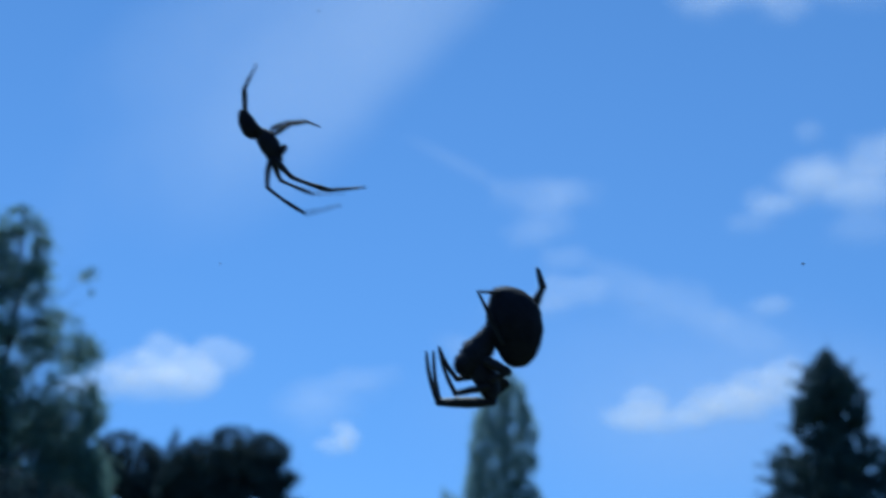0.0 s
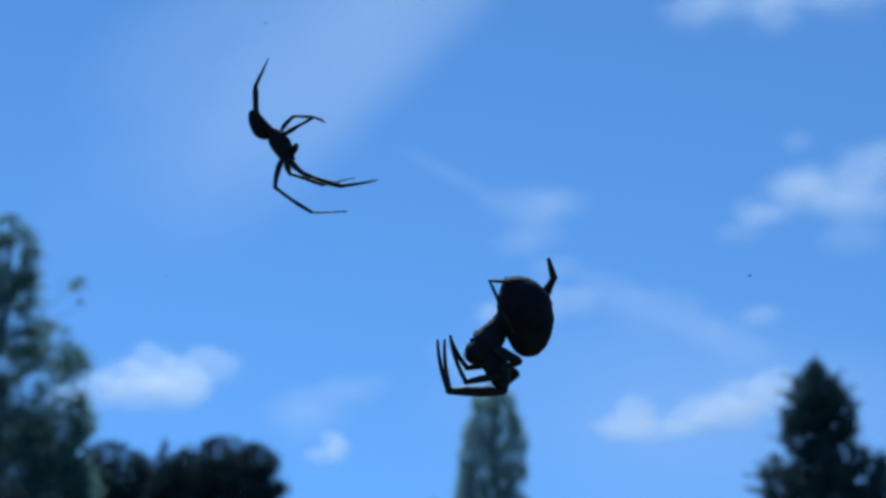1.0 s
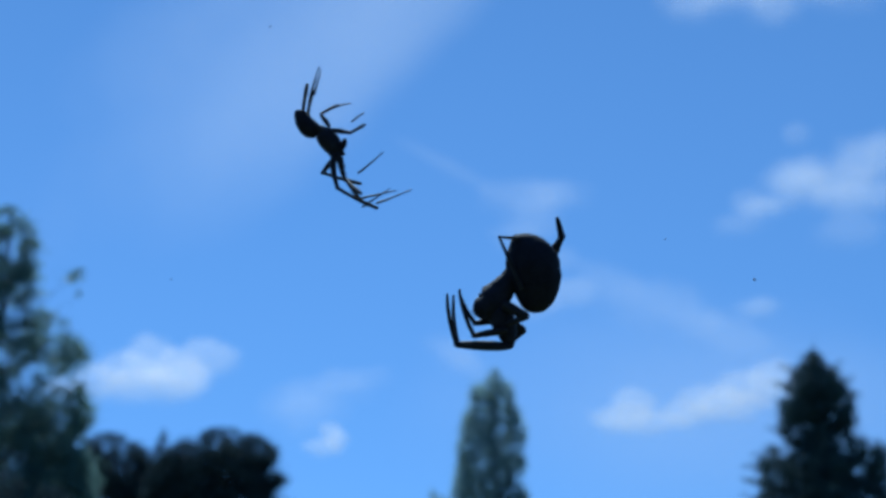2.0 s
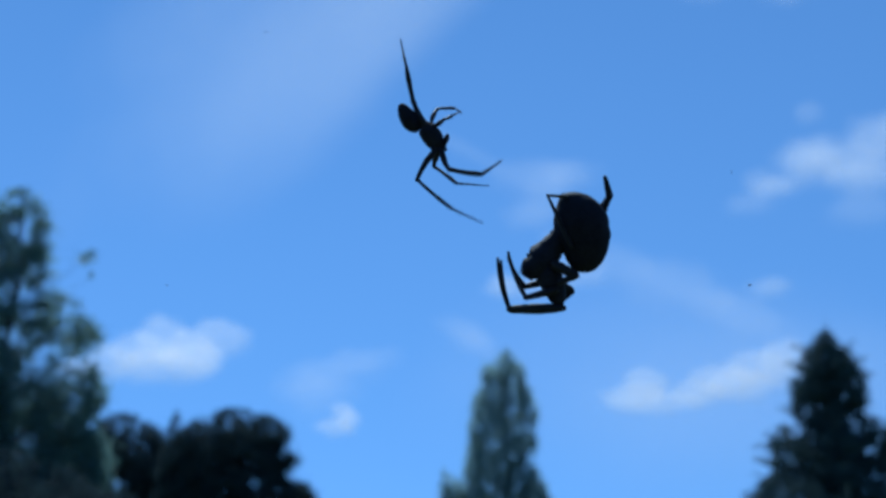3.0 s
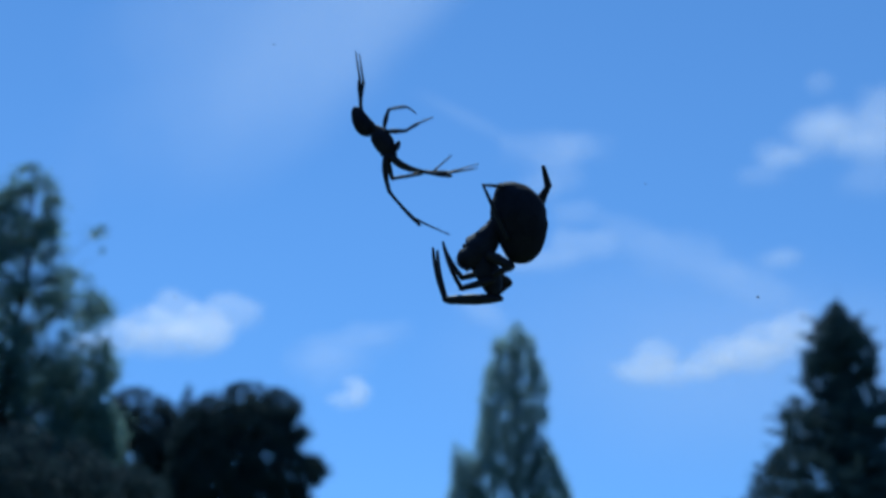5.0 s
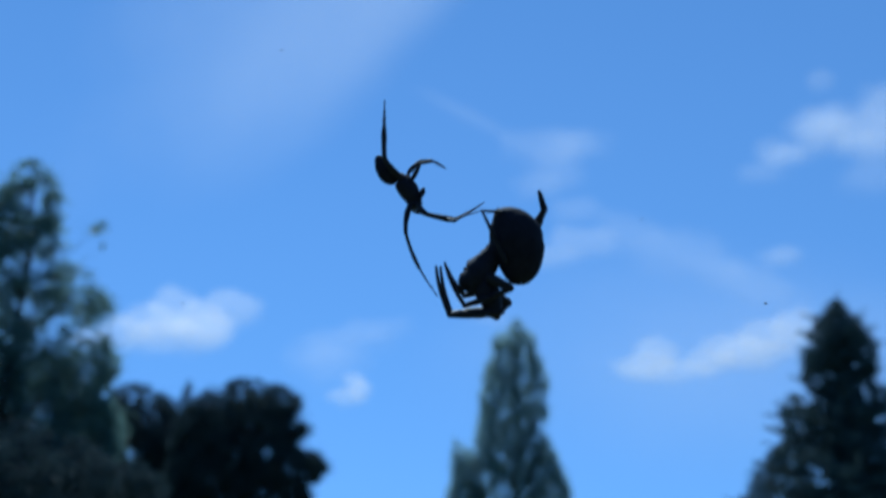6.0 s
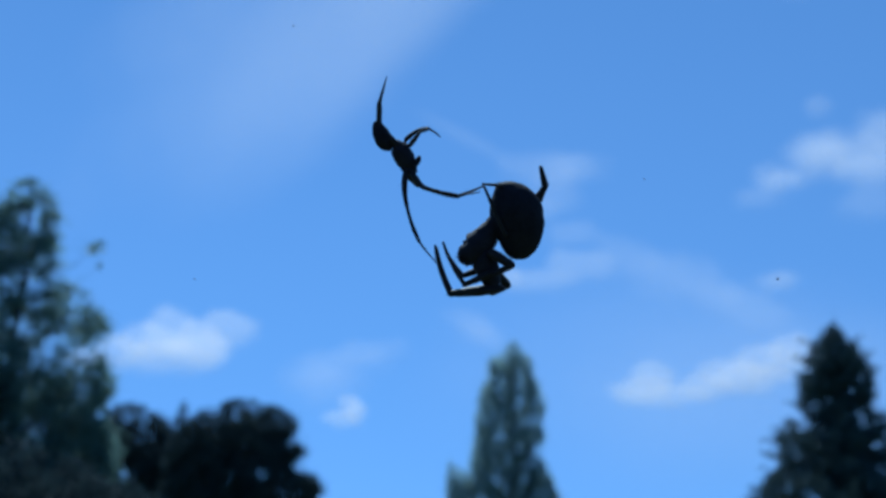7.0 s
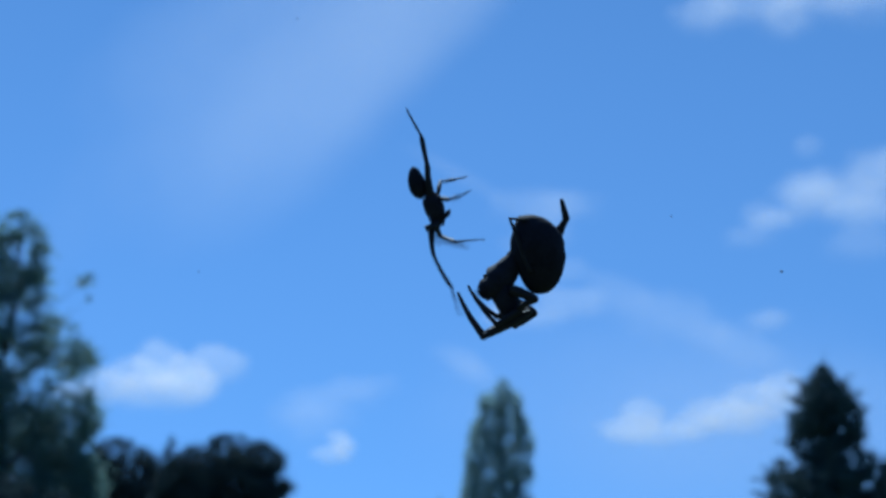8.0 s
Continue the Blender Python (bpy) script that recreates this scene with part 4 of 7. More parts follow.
    walk(legs["L1"][2], [(0, mm(-3.189, 2.242, 4.212, -95.4, -28.6, 110.1)), (0.2, mm(-2.365, 2.120, 0.649, 68.8, 24.5, -54.9)), (0.5, mm(0.112, 3.242, 0.737, 103.6, 22.8, -61.1)), (0.8, mm(-3.093, 2.256, 4.442, -123.2, -24.6, 42.4)), (1, mm(-1.676, 3.654, 3.562, -87.8, -8.1, 81.0)), (1.2, mm(-1.193, 3.719, 4.188, -66.6, -33.3, 62.8)), (1.5, mm(-0.211, 3.663, 4.843, -42.0, -44.2, 34.2)), (1.7, mm(-2.721, 0.943, 5.983, -91.4, -45.7, 53.9)), (2.8, mm(-3.263, 2.138, 2.092, -100.5, 23.3, 62.0)), (3, mm(-3.264, 2.287, 3.816, -104.5, -20.5, 29.3)), (3.2, mm(-1.770, 1.953, 6.211, -65.1, -49.5, 56.4)), (3.5, mm(0.011, 2.992, 5.865, -73.3, -10.8, 32.3)), (3.8, mm(-1.391, 1.563, 6.605, -51.9, -34.2, 27.8)), (4, mm(-0.995, 1.010, 6.932, -44.9, -28.2, 17.7)), (4.2, mm(-1.489, 1.660, 6.519, -69.8, -28.7, 31.9)), (4.5, mm(-1.348, 1.470, 6.663, -59.2, -39.9, 38.4)), (4.7, mm(-1.895, 1.320, 6.465, -62.1, -39.2, 34.0)), (5.8, mm(2.176, 3.254, 4.154, -1.7, -22.6, -30.5)), (6, mm(1.885, 3.394, 4.271, -18.2, -31.8, -14.4)), (6.3, mm(1.493, 3.559, 4.346, -4.3, -31.8, -18.0)), (6.5, mm(1.045, 2.985, 5.664, 11.9, -22.4, -18.1)), (6.8, mm(1.577, 2.701, 5.707, -36.3, -7.0, -0.3)), (7, mm(-1.958, -0.540, 6.642, -63.1, -20.0, -27.8)), (7.2, mm(1.618, 3.299, 4.830, 2.4, -36.2, -23.0)), (7.5, mm(1.297, 2.961, 5.573, -8.8, -21.7, -9.7)), (7.8, mm(-1.900, 0.004, 6.715, -89.9, -28.6, -12.9)), (8, mm(0.913, 3.515, 4.922, 11.4, -18.5, -16.5))])
    walk(legs["L2"][0], [(0, mm(1.555, 0.500, -2.309, 155.1, 18.1, 180.0)), (0.2, mm(1.555, 0.500, -2.309, 174.5, 14.3, -179.6)), (0.5, mm(1.555, 0.500, -2.309, 172.7, 22.6, 179.3)), (0.8, mm(1.555, 0.500, -2.309, 149.0, 8.0, -171.2)), (1, mm(1.555, 0.500, -2.309, 123.2, 11.3, -176.3)), (1.2, mm(1.555, 0.500, -2.309, 124.9, 31.3, 158.4)), (1.5, mm(1.555, 0.500, -2.309, 131.7, 24.9, 167.1)), (1.7, mm(1.555, 0.500, -2.309, -120.7, -12.6, 101.1)), (2.8, mm(1.555, 0.500, -2.309, 140.5, -55.9, 130.5)), (3, mm(1.555, 0.500, -2.309, 162.6, -52.7, 128.7)), (3.2, mm(1.555, 0.500, -2.309, 164.8, -24.4, 116.3)), (3.5, mm(1.555, 0.500, -2.309, -118.3, -30.4, 105.1)), (3.8, mm(1.555, 0.500, -2.309, 153.8, -28.0, 103.7)), (4, mm(1.555, 0.500, -2.309, 152.0, -7.8, 91.6)), (4.2, mm(1.555, 0.500, -2.309, 148.2, -21.0, 99.7)), (4.5, mm(1.555, 0.500, -2.309, 150.6, -30.6, 105.4)), (4.7, mm(1.555, 0.500, -2.309, 167.2, -15.3, 101.4)), (5.8, mm(1.555, 0.500, -2.309, 128.9, -43.5, 131.1)), (6, mm(1.555, 0.500, -2.309, 114.6, -54.7, 156.0)), (6.3, mm(1.555, 0.500, -2.309, 123.7, -46.5, 122.8)), (6.5, mm(1.555, 0.500, -2.309, 137.8, -49.2, 126.3)), (6.8, mm(1.555, 0.500, -2.309, 140.5, -23.9, 88.7)), (7, mm(1.555, 0.500, -2.309, 138.8, -49.0, 109.9)), (7.2, mm(1.555, 0.500, -2.309, 140.5, -56.1, 118.5)), (7.5, mm(1.555, 0.500, -2.309, 140.9, -39.7, 90.2)), (7.8, mm(1.555, 0.500, -2.309, -147.8, -56.6, 77.3)), (8, mm(1.555, 0.500, -2.309, 166.0, -62.0, 79.7))])
    walk(legs["L2"][1], [(0, mm(0.000, -0.000, 1.815, -32.2, -33.9, 19.4)), (0.2, mm(0.000, -0.000, 1.815, -123.2, 65.0, 54.1)), (0.5, mm(-0.000, 0.000, 1.815, -89.5, -7.5, 86.4)), (0.8, mm(-0.000, 0.000, 1.815, 86.4, -3.5, -44.4)), (1, mm(-0.000, -0.000, 1.815, 95.2, 6.5, -51.0)), (1.2, mm(0.000, 0.000, 1.815, 66.8, -22.9, -42.3)), (1.5, mm(0.000, 0.000, 1.815, 81.2, -13.0, -55.5)), (1.7, mm(0.000, 0.000, 1.815, -141.2, 6.6, 5.3)), (2.8, mm(0.000, -0.000, 1.815, -86.9, -4.0, 52.4)), (3, mm(0.000, -0.000, 1.815, -142.5, 62.3, 34.2)), (3.2, mm(-0.000, -0.000, 1.815, -76.5, -2.7, 11.1)), (3.5, mm(0.000, 0.000, 1.815, -145.8, 15.0, 10.0)), (3.8, mm(-0.000, -0.000, 1.815, -58.4, 4.9, -7.9)), (4, mm(0.000, -0.000, 1.815, -61.8, 8.5, -15.4)), (4.2, mm(-0.000, 0.000, 1.815, -59.2, 0.7, -1.2)), (4.5, mm(0.000, 0.000, 1.815, -61.0, 4.0, -7.2)), (4.7, mm(0.000, -0.000, 1.815, -89.3, -0.1, 8.0)), (5.8, mm(-0.000, 0.000, 1.815, -97.1, 11.5, 58.0)), (6, mm(0.000, 0.000, 1.815, -84.2, -5.3, 42.4)), (6.3, mm(-0.000, 0.000, 1.815, -88.0, -1.9, 44.0)), (6.5, mm(0.000, -0.000, 1.815, -97.3, 6.7, 42.1)), (6.8, mm(-0.000, -0.000, 1.815, -31.2, 27.9, -15.8)), (7, mm(0.000, 0.000, 1.815, -59.6, -13.6, 21.8)), (7.2, mm(-0.000, -0.000, 1.815, -69.4, -10.1, 25.1)), (7.5, mm(0.000, 0.000, 1.815, -17.8, 21.3, -6.7)), (7.8, mm(0.000, 0.000, 1.815, -131.9, 12.2, 13.2)), (8, mm(0.000, -0.000, 1.815, -126.0, 16.7, 21.5))])
    walk(legs["L2"][2], [(0, mm(-2.213, 1.234, 4.312, -59.7, -66.4, 62.5)), (0.2, mm(-3.447, 0.312, 0.990, -165.9, 23.9, 30.7)), (0.5, mm(-3.551, 0.218, 1.843, -156.9, 0.5, 89.8)), (0.8, mm(-2.495, -2.527, 2.038, 94.2, -1.0, -86.9)), (1, mm(-2.777, -2.201, 1.493, 91.4, 9.7, -91.2)), (1.2, mm(-2.604, -2.052, 3.105, 6.4, -48.6, -45.3)), (1.5, mm(-2.966, -1.892, 2.346, 53.2, -52.5, -94.7)), (1.7, mm(-0.521, 2.189, -0.941, -176.0, 3.5, 5.0)), (2.8, mm(-2.822, 2.159, 2.004, -139.8, -58.9, 17.8)), (3, mm(-3.284, 0.388, 0.503, -111.2, 60.1, 12.5)), (3.2, mm(-0.702, 3.388, 2.643, -145.1, 19.1, 25.7)), (3.5, mm(-1.099, 1.839, -1.026, 172.5, 1.6, 11.8)), (3.8, mm(0.574, 2.980, 3.673, -117.2, 21.2, 20.0)), (4, mm(1.068, 2.959, 3.476, -98.6, 16.3, 19.6)), (4.2, mm(0.089, 3.054, 3.637, -109.0, 5.7, 12.9)), (4.5, mm(0.508, 3.072, 3.536, -137.2, 21.7, 8.5)), (4.7, mm(-0.496, 3.523, 1.860, -124.3, -27.7, -26.1)), (5.8, mm(-3.040, 1.797, 1.384, -48.4, 38.4, 31.5)), (6, mm(-2.413, 2.590, 2.173, -118.4, -10.9, 32.4)), (6.3, mm(-2.473, 2.555, 1.938, -41.4, 43.1, 11.9)), (6.5, mm(-2.406, 2.582, 1.364, -76.4, 25.8, -6.6)), (6.8, mm(1.873, 1.383, 4.505, -72.7, 22.3, 25.2)), (7, mm(-1.532, 2.691, 3.567, -102.1, -11.8, 31.0)), (7.2, mm(-1.611, 2.923, 3.047, -97.8, -12.5, 10.5)), (7.5, mm(1.350, 0.940, 4.970, -63.8, 18.1, 0.7)), (7.8, mm(-1.092, 2.464, -0.507, -97.7, 11.2, -48.7)), (8, mm(-1.614, 2.457, -0.190, -45.4, 42.2, -2.0))])
    walk(legs["L3"][0], [(0, mm(1.897, -0.500, -2.179, -175.1, 44.0, 180.0)), (0.2, mm(1.897, -0.500, -2.179, 170.9, 45.9, 179.6)), (0.5, mm(1.897, -0.500, -2.179, -157.8, 27.6, 168.8)), (0.8, mm(1.897, -0.500, -2.179, -170.4, 36.6, 170.5)), (1, mm(1.897, -0.500, -2.179, -157.4, 48.4, 176.5)), (1.2, mm(1.897, -0.500, -2.179, -161.5, 47.2, 175.8)), (1.5, mm(1.897, -0.500, -2.179, -119.6, 48.4, 178.9)), (1.7, mm(1.897, -0.500, -2.179, 176.3, -6.5, -176.5)), (2.8, mm(1.897, -0.500, -2.179, -161.4, 65.5, -158.6)), (3, mm(1.897, -0.500, -2.179, -159.3, 23.5, 161.4)), (3.2, mm(1.897, -0.500, -2.179, -136.1, -15.9, 123.8)), (3.5, mm(1.897, -0.500, -2.179, -153.9, 14.5, 138.5)), (3.8, mm(1.897, -0.500, -2.179, -153.1, 38.6, 150.4)), (4, mm(1.897, -0.500, -2.179, 174.0, -2.1, 155.5)), (4.2, mm(1.897, -0.500, -2.179, 167.5, 11.4, 152.5)), (4.5, mm(1.897, -0.500, -2.179, -168.8, 44.5, 158.8)), (4.7, mm(1.897, -0.500, -2.179, 149.3, 56.7, 149.1)), (5.8, mm(1.897, -0.500, -2.179, -134.2, 61.2, 157.1)), (6, mm(1.897, -0.500, -2.179, -150.6, 58.1, 153.4)), (6.3, mm(1.897, -0.500, -2.179, -134.5, 47.6, 128.5)), (6.5, mm(1.897, -0.500, -2.179, -161.3, 43.0, 126.2)), (6.8, mm(1.897, -0.500, -2.179, -172.3, 60.9, 129.5)), (7, mm(1.897, -0.500, -2.179, 176.4, 47.4, 131.2)), (7.2, mm(1.897, -0.500, -2.179, 164.9, 50.9, 129.8)), (7.5, mm(1.897, -0.500, -2.179, -159.7, 61.3, 135.8)), (7.8, mm(1.897, -0.500, -2.179, 162.0, 42.4, 148.8)), (8, mm(1.897, -0.500, -2.179, -112.2, 38.7, 132.9))])
    walk(legs["L3"][1], [(0, mm(-0.000, 0.000, 1.896, 13.4, -27.3, -6.2)), (0.2, mm(-0.000, -0.000, 1.896, 16.9, -28.1, -8.1)), (0.5, mm(0.000, 0.000, 1.896, -53.1, -27.7, 31.7)), (0.8, mm(0.000, -0.000, 1.896, -31.7, -28.9, 16.7)), (1, mm(-0.000, 0.000, 1.896, -11.9, -22.0, 4.5)), (1.2, mm(0.000, 0.000, 1.896, 9.3, -27.0, -4.3)), (1.5, mm(-0.000, 0.000, 1.896, -99.5, 4.7, 26.1)), (1.7, mm(-0.000, -0.000, 1.896, 81.0, -3.4, -20.7)), (2.8, mm(0.000, 0.000, 1.896, 32.2, -6.2, -3.9)), (3, mm(-0.000, 0.000, 1.896, -88.2, -0.9, 27.4)), (3.2, mm(-0.000, 0.000, 1.896, -61.1, -58.8, 57.1)), (3.5, mm(-0.000, 0.000, 1.896, -54.5, -54.9, 48.9)), (3.8, mm(-0.000, 0.000, 1.896, -78.1, -7.4, 31.5)), (4, mm(0.000, 0.000, 1.896, 60.1, -23.5, -34.7)), (4.2, mm(0.000, -0.000, 1.896, 65.3, -28.4, -46.0)), (4.5, mm(-0.000, 0.000, 1.896, -45.7, -28.4, 25.9)), (4.7, mm(-0.000, 0.000, 1.896, -3.8, -24.2, 1.6)), (5.8, mm(0.000, 0.000, 1.896, -98.9, 0.8, 4.8)), (6, mm(0.000, 0.000, 1.896, -102.6, 0.3, 1.4)), (6.3, mm(-0.000, 0.000, 1.896, -99.3, 3.3, 19.7)), (6.5, mm(-0.000, 0.000, 1.896, -108.4, -2.2, -6.6)), (6.8, mm(-0.000, -0.000, 1.896, -77.5, 0.7, -2.9)), (7, mm(0.000, -0.000, 1.896, -74.2, 0.3, -1.1)), (7.2, mm(0.000, -0.000, 1.896, -8.2, -30.1, 4.1)), (7.5, mm(0.000, 0.000, 1.896, -94.2, 0.3, 4.0)), (7.8, mm(0.000, -0.000, 1.896, 27.3, -20.4, -10.2)), (8, mm(0.000, -0.000, 1.896, -168.8, -27.7, -5.3))])
    walk(legs["L3"][2], [(0, mm(-1.760, -0.684, 5.142, -2.1, -53.0, -5.2)), (0.2, mm(-1.827, -0.840, 5.067, 22.6, -52.1, -18.9)), (0.5, mm(-2.470, 2.004, 3.892, -72.6, -37.8, 57.6)), (0.8, mm(-2.045, 1.450, 4.691, -48.3, -47.7, 37.6)), (1, mm(-1.431, 0.664, 5.303, -37.6, -46.3, 22.9)), (1.2, mm(-1.725, -0.480, 5.197, -56.8, -51.9, 28.1)), (1.5, mm(-1.676, 3.303, 1.278, -15.2, -31.7, 35.3)), (1.7, mm(-1.343, -3.457, 2.482, 101.1, 38.6, -97.4)), (2.8, mm(-0.480, -1.975, 5.053, -51.0, -38.8, 29.1)), (3, mm(-1.728, 3.332, 2.015, 42.6, -70.2, -13.2)), (3.2, mm(-3.603, 0.480, 2.839, -162.4, -47.7, 64.0)), (3.5, mm(-3.477, 0.664, 3.149, -171.8, -29.7, 55.1)), (3.8, mm(-2.006, 3.080, 2.665, -15.6, -53.6, 43.0)), (4, mm(-2.466, -2.251, 3.613, -74.1, -38.0, 0.2)), (4.2, mm(-2.973, -1.833, 3.274, -27.8, -69.8, -24.8)), (4.5, mm(-2.297, 1.868, 4.205, -73.5, -43.1, 60.5)), (4.7, mm(-1.544, 0.209, 5.312, 20.3, -47.3, -7.4)), (5.8, mm(-0.317, 3.696, 1.317, -19.9, -29.6, 15.2)), (6, mm(-0.095, 3.663, 1.079, -48.9, -44.4, 40.4)), (6.3, mm(-1.280, 3.478, 1.292, -150.2, 6.8, 21.6)), (6.5, mm(0.454, 3.534, 0.711, -53.4, -58.5, 41.4)), (6.8, mm(0.197, 3.660, 2.711, -20.9, -38.9, 10.7)), (7, mm(0.075, 3.612, 2.920, -10.1, -57.4, 7.4)), (7.2, mm(-1.895, 0.398, 5.113, -91.2, -30.7, 19.5)), (7.5, mm(-0.265, 3.735, 1.621, -32.0, -34.3, 23.6)), (7.8, mm(-1.451, -1.487, 5.024, -59.4, -21.5, -8.2)), (8, mm(1.774, 0.569, -1.364, -93.7, -37.8, 48.4))])
    walk(legs["L4"][0], [(0, mm(1.898, 0.500, -2.279, 158.1, 42.1, 180.0)), (0.2, mm(1.898, 0.500, -2.279, 170.8, 45.5, 179.3)), (0.5, mm(1.898, 0.500, -2.279, 143.1, 29.0, -161.8)), (0.8, mm(1.898, 0.500, -2.279, 155.8, 37.6, -166.2)), (1, mm(1.898, 0.500, -2.279, 142.8, 47.4, -175.1)), (1.2, mm(1.898, 0.500, -2.279, 148.7, 46.7, -174.5)), (1.5, mm(1.898, 0.500, -2.279, 106.9, 47.2, -176.4)), (1.7, mm(1.898, 0.500, -2.279, 175.8, -6.6, -171.4)), (2.8, mm(1.898, 0.500, -2.279, -131.2, 55.7, -124.9)), (3, mm(1.898, 0.500, -2.279, 177.5, 37.8, -123.6)), (3.2, mm(1.898, 0.500, -2.279, 133.4, 24.0, -103.3)), (3.5, mm(1.898, 0.500, -2.279, 159.7, 40.7, -109.9)), (3.8, mm(1.898, 0.500, -2.279, 164.8, 61.8, -117.2)), (4, mm(1.898, 0.500, -2.279, 178.5, 6.2, -114.5)), (4.2, mm(1.898, 0.500, -2.279, -166.7, 12.4, -113.1)), (4.5, mm(1.898, 0.500, -2.279, -149.3, 46.1, -94.6)), (4.7, mm(1.898, 0.500, -2.279, -125.4, 39.5, -110.1)), (5.8, mm(1.898, 0.500, -2.279, 174.6, 71.6, -113.8)), (6, mm(1.898, 0.500, -2.279, -175.1, 64.6, -115.7)), (6.3, mm(1.898, 0.500, -2.279, 147.9, 62.3, -112.3)), (6.5, mm(1.898, 0.500, -2.279, 174.1, 50.1, -109.6)), (6.8, mm(1.898, 0.500, -2.279, -164.3, 65.9, -102.9)), (7, mm(1.898, 0.500, -2.279, -163.8, 49.8, -114.5)), (7.2, mm(1.898, 0.500, -2.279, -151.3, 49.4, -114.8)), (7.5, mm(1.898, 0.500, -2.279, 179.3, 67.2, -115.1)), (7.8, mm(1.898, 0.500, -2.279, -156.3, 42.6, -146.1)), (8, mm(1.898, 0.500, -2.279, 111.3, 40.1, -135.6))])
    walk(legs["L4"][1], [(0, mm(-0.000, -0.000, 1.896, -8.9, -27.5, 4.1)), (0.2, mm(-0.000, 0.000, 1.896, -20.3, -26.1, 9.2)), (0.5, mm(0.000, 0.000, 1.896, 59.2, -24.3, -34.6)), (0.8, mm(-0.000, 0.000, 1.896, 37.7, -27.4, -19.6)), (1, mm(0.000, 0.000, 1.896, 56.5, -12.6, -18.3)), (1.2, mm(0.000, 0.000, 1.896, 68.8, -9.3, -22.7)), (1.5, mm(0.000, -0.000, 1.896, 100.2, 5.4, -27.6)), (1.7, mm(0.000, -0.000, 1.896, -80.8, -3.7, 21.8)), (2.8, mm(-0.000, 0.000, 1.896, -15.2, -23.2, 6.1)), (3, mm(0.000, 0.000, 1.896, 36.3, -34.7, -22.7)), (3.2, mm(-0.000, -0.000, 1.896, 68.4, -16.4, -35.5)), (3.5, mm(0.000, 0.000, 1.896, 116.3, -9.3, 18.0)), (3.8, mm(-0.000, 0.000, 1.896, 75.1, -2.0, -7.5)), (4, mm(0.000, -0.000, 1.896, -31.6, -57.0, 27.3)), (4.2, mm(0.000, 0.000, 1.896, 24.1, -64.6, -22.0)), (4.5, mm(0.000, -0.000, 1.896, 52.8, -0.4, -0.5)), (4.7, mm(-0.000, 0.000, 1.896, 19.5, -11.9, -4.2)), (5.8, mm(-0.000, 0.000, 1.896, 96.8, -1.8, 14.8)), (6, mm(0.000, 0.000, 1.896, 101.0, -3.7, 18.2)), (6.3, mm(0.000, 0.000, 1.896, 100.2, 0.6, -3.5)), (6.5, mm(0.000, 0.000, 1.896, 107.0, -6.1, 19.1)), (6.8, mm(0.000, 0.000, 1.896, 74.7, 4.4, 15.5)), (7, mm(-0.000, 0.000, 1.896, 22.4, -22.1, -8.8)), (7.2, mm(0.000, -0.000, 1.896, 15.1, -27.1, -7.0)), (7.5, mm(-0.000, 0.000, 1.896, 92.0, -0.3, 7.5)), (7.8, mm(-0.000, -0.000, 1.896, -25.0, -20.2, 9.1)), (8, mm(0.000, 0.000, 1.896, 166.7, -25.6, 5.8))])
    walk(legs["L4"][2], [(0, mm(-1.748, 0.456, 5.188, 10.4, -55.4, -1.4)), (0.2, mm(-1.737, 1.037, 5.060, 22.9, -55.9, -3.8)), (0.5, mm(-2.482, -2.205, 3.650, 80.7, -30.3, -59.3)), (0.8, mm(-2.056, -1.706, 4.535, 58.4, -42.9, -43.0)), (1, mm(-1.411, -2.833, 3.917, 38.9, -39.4, -38.2)), (1.2, mm(-1.552, -3.145, 3.238, 27.2, -46.9, -40.1)), (1.5, mm(-1.768, -3.246, 1.236, 15.3, -31.2, -36.9)), (1.7, mm(-1.414, 3.426, 2.497, -127.3, 74.0, 74.3)), (2.8, mm(-1.527, 0.827, 5.226, 64.3, -23.3, 6.0)), (3, mm(-2.447, -1.386, 4.384, 130.5, -37.8, -18.4)), (3.2, mm(-2.344, -2.618, 3.220, 165.6, -45.4, -28.1)), (3.5, mm(1.297, -3.117, 0.253, -75.5, -46.7, 80.1)), (3.8, mm(-0.504, -3.594, 2.860, 146.2, -10.1, -2.1)), (4, mm(-3.287, 0.517, 3.637, 68.8, -54.5, 46.7)), (4.2, mm(-3.445, -0.262, 3.367, 53.6, -59.8, 39.7)), (4.5, mm(-0.039, -2.990, 4.167, 80.9, -3.7, -20.5)), (4.7, mm(-0.816, -1.195, 5.361, 25.6, -44.6, -18.9)), (5.8, mm(0.968, -3.600, 1.449, 16.3, -30.2, 6.9)), (6, mm(1.192, -3.488, 1.180, 29.8, -52.7, -5.2)), (6.3, mm(-0.231, -3.688, 1.230, 154.4, 4.8, -5.4)), (6.5, mm(1.285, -3.355, 0.804, 36.3, -64.8, -12.9)), (6.8, mm(1.044, -3.468, 2.886, 18.5, -38.1, 2.8)), (7, mm(-1.512, -1.213, 5.112, 102.7, -23.5, -2.8)), (7.2, mm(-1.756, -0.771, 5.124, 93.4, -27.3, -3.3)), (7.5, mm(0.491, -3.720, 1.766, 27.2, -35.9, -9.1)), (7.8, mm(-1.413, 1.378, 5.090, 61.4, -17.0, 15.6)), (8, mm(1.660, -0.697, -1.399, 80.0, -43.5, -40.4))])
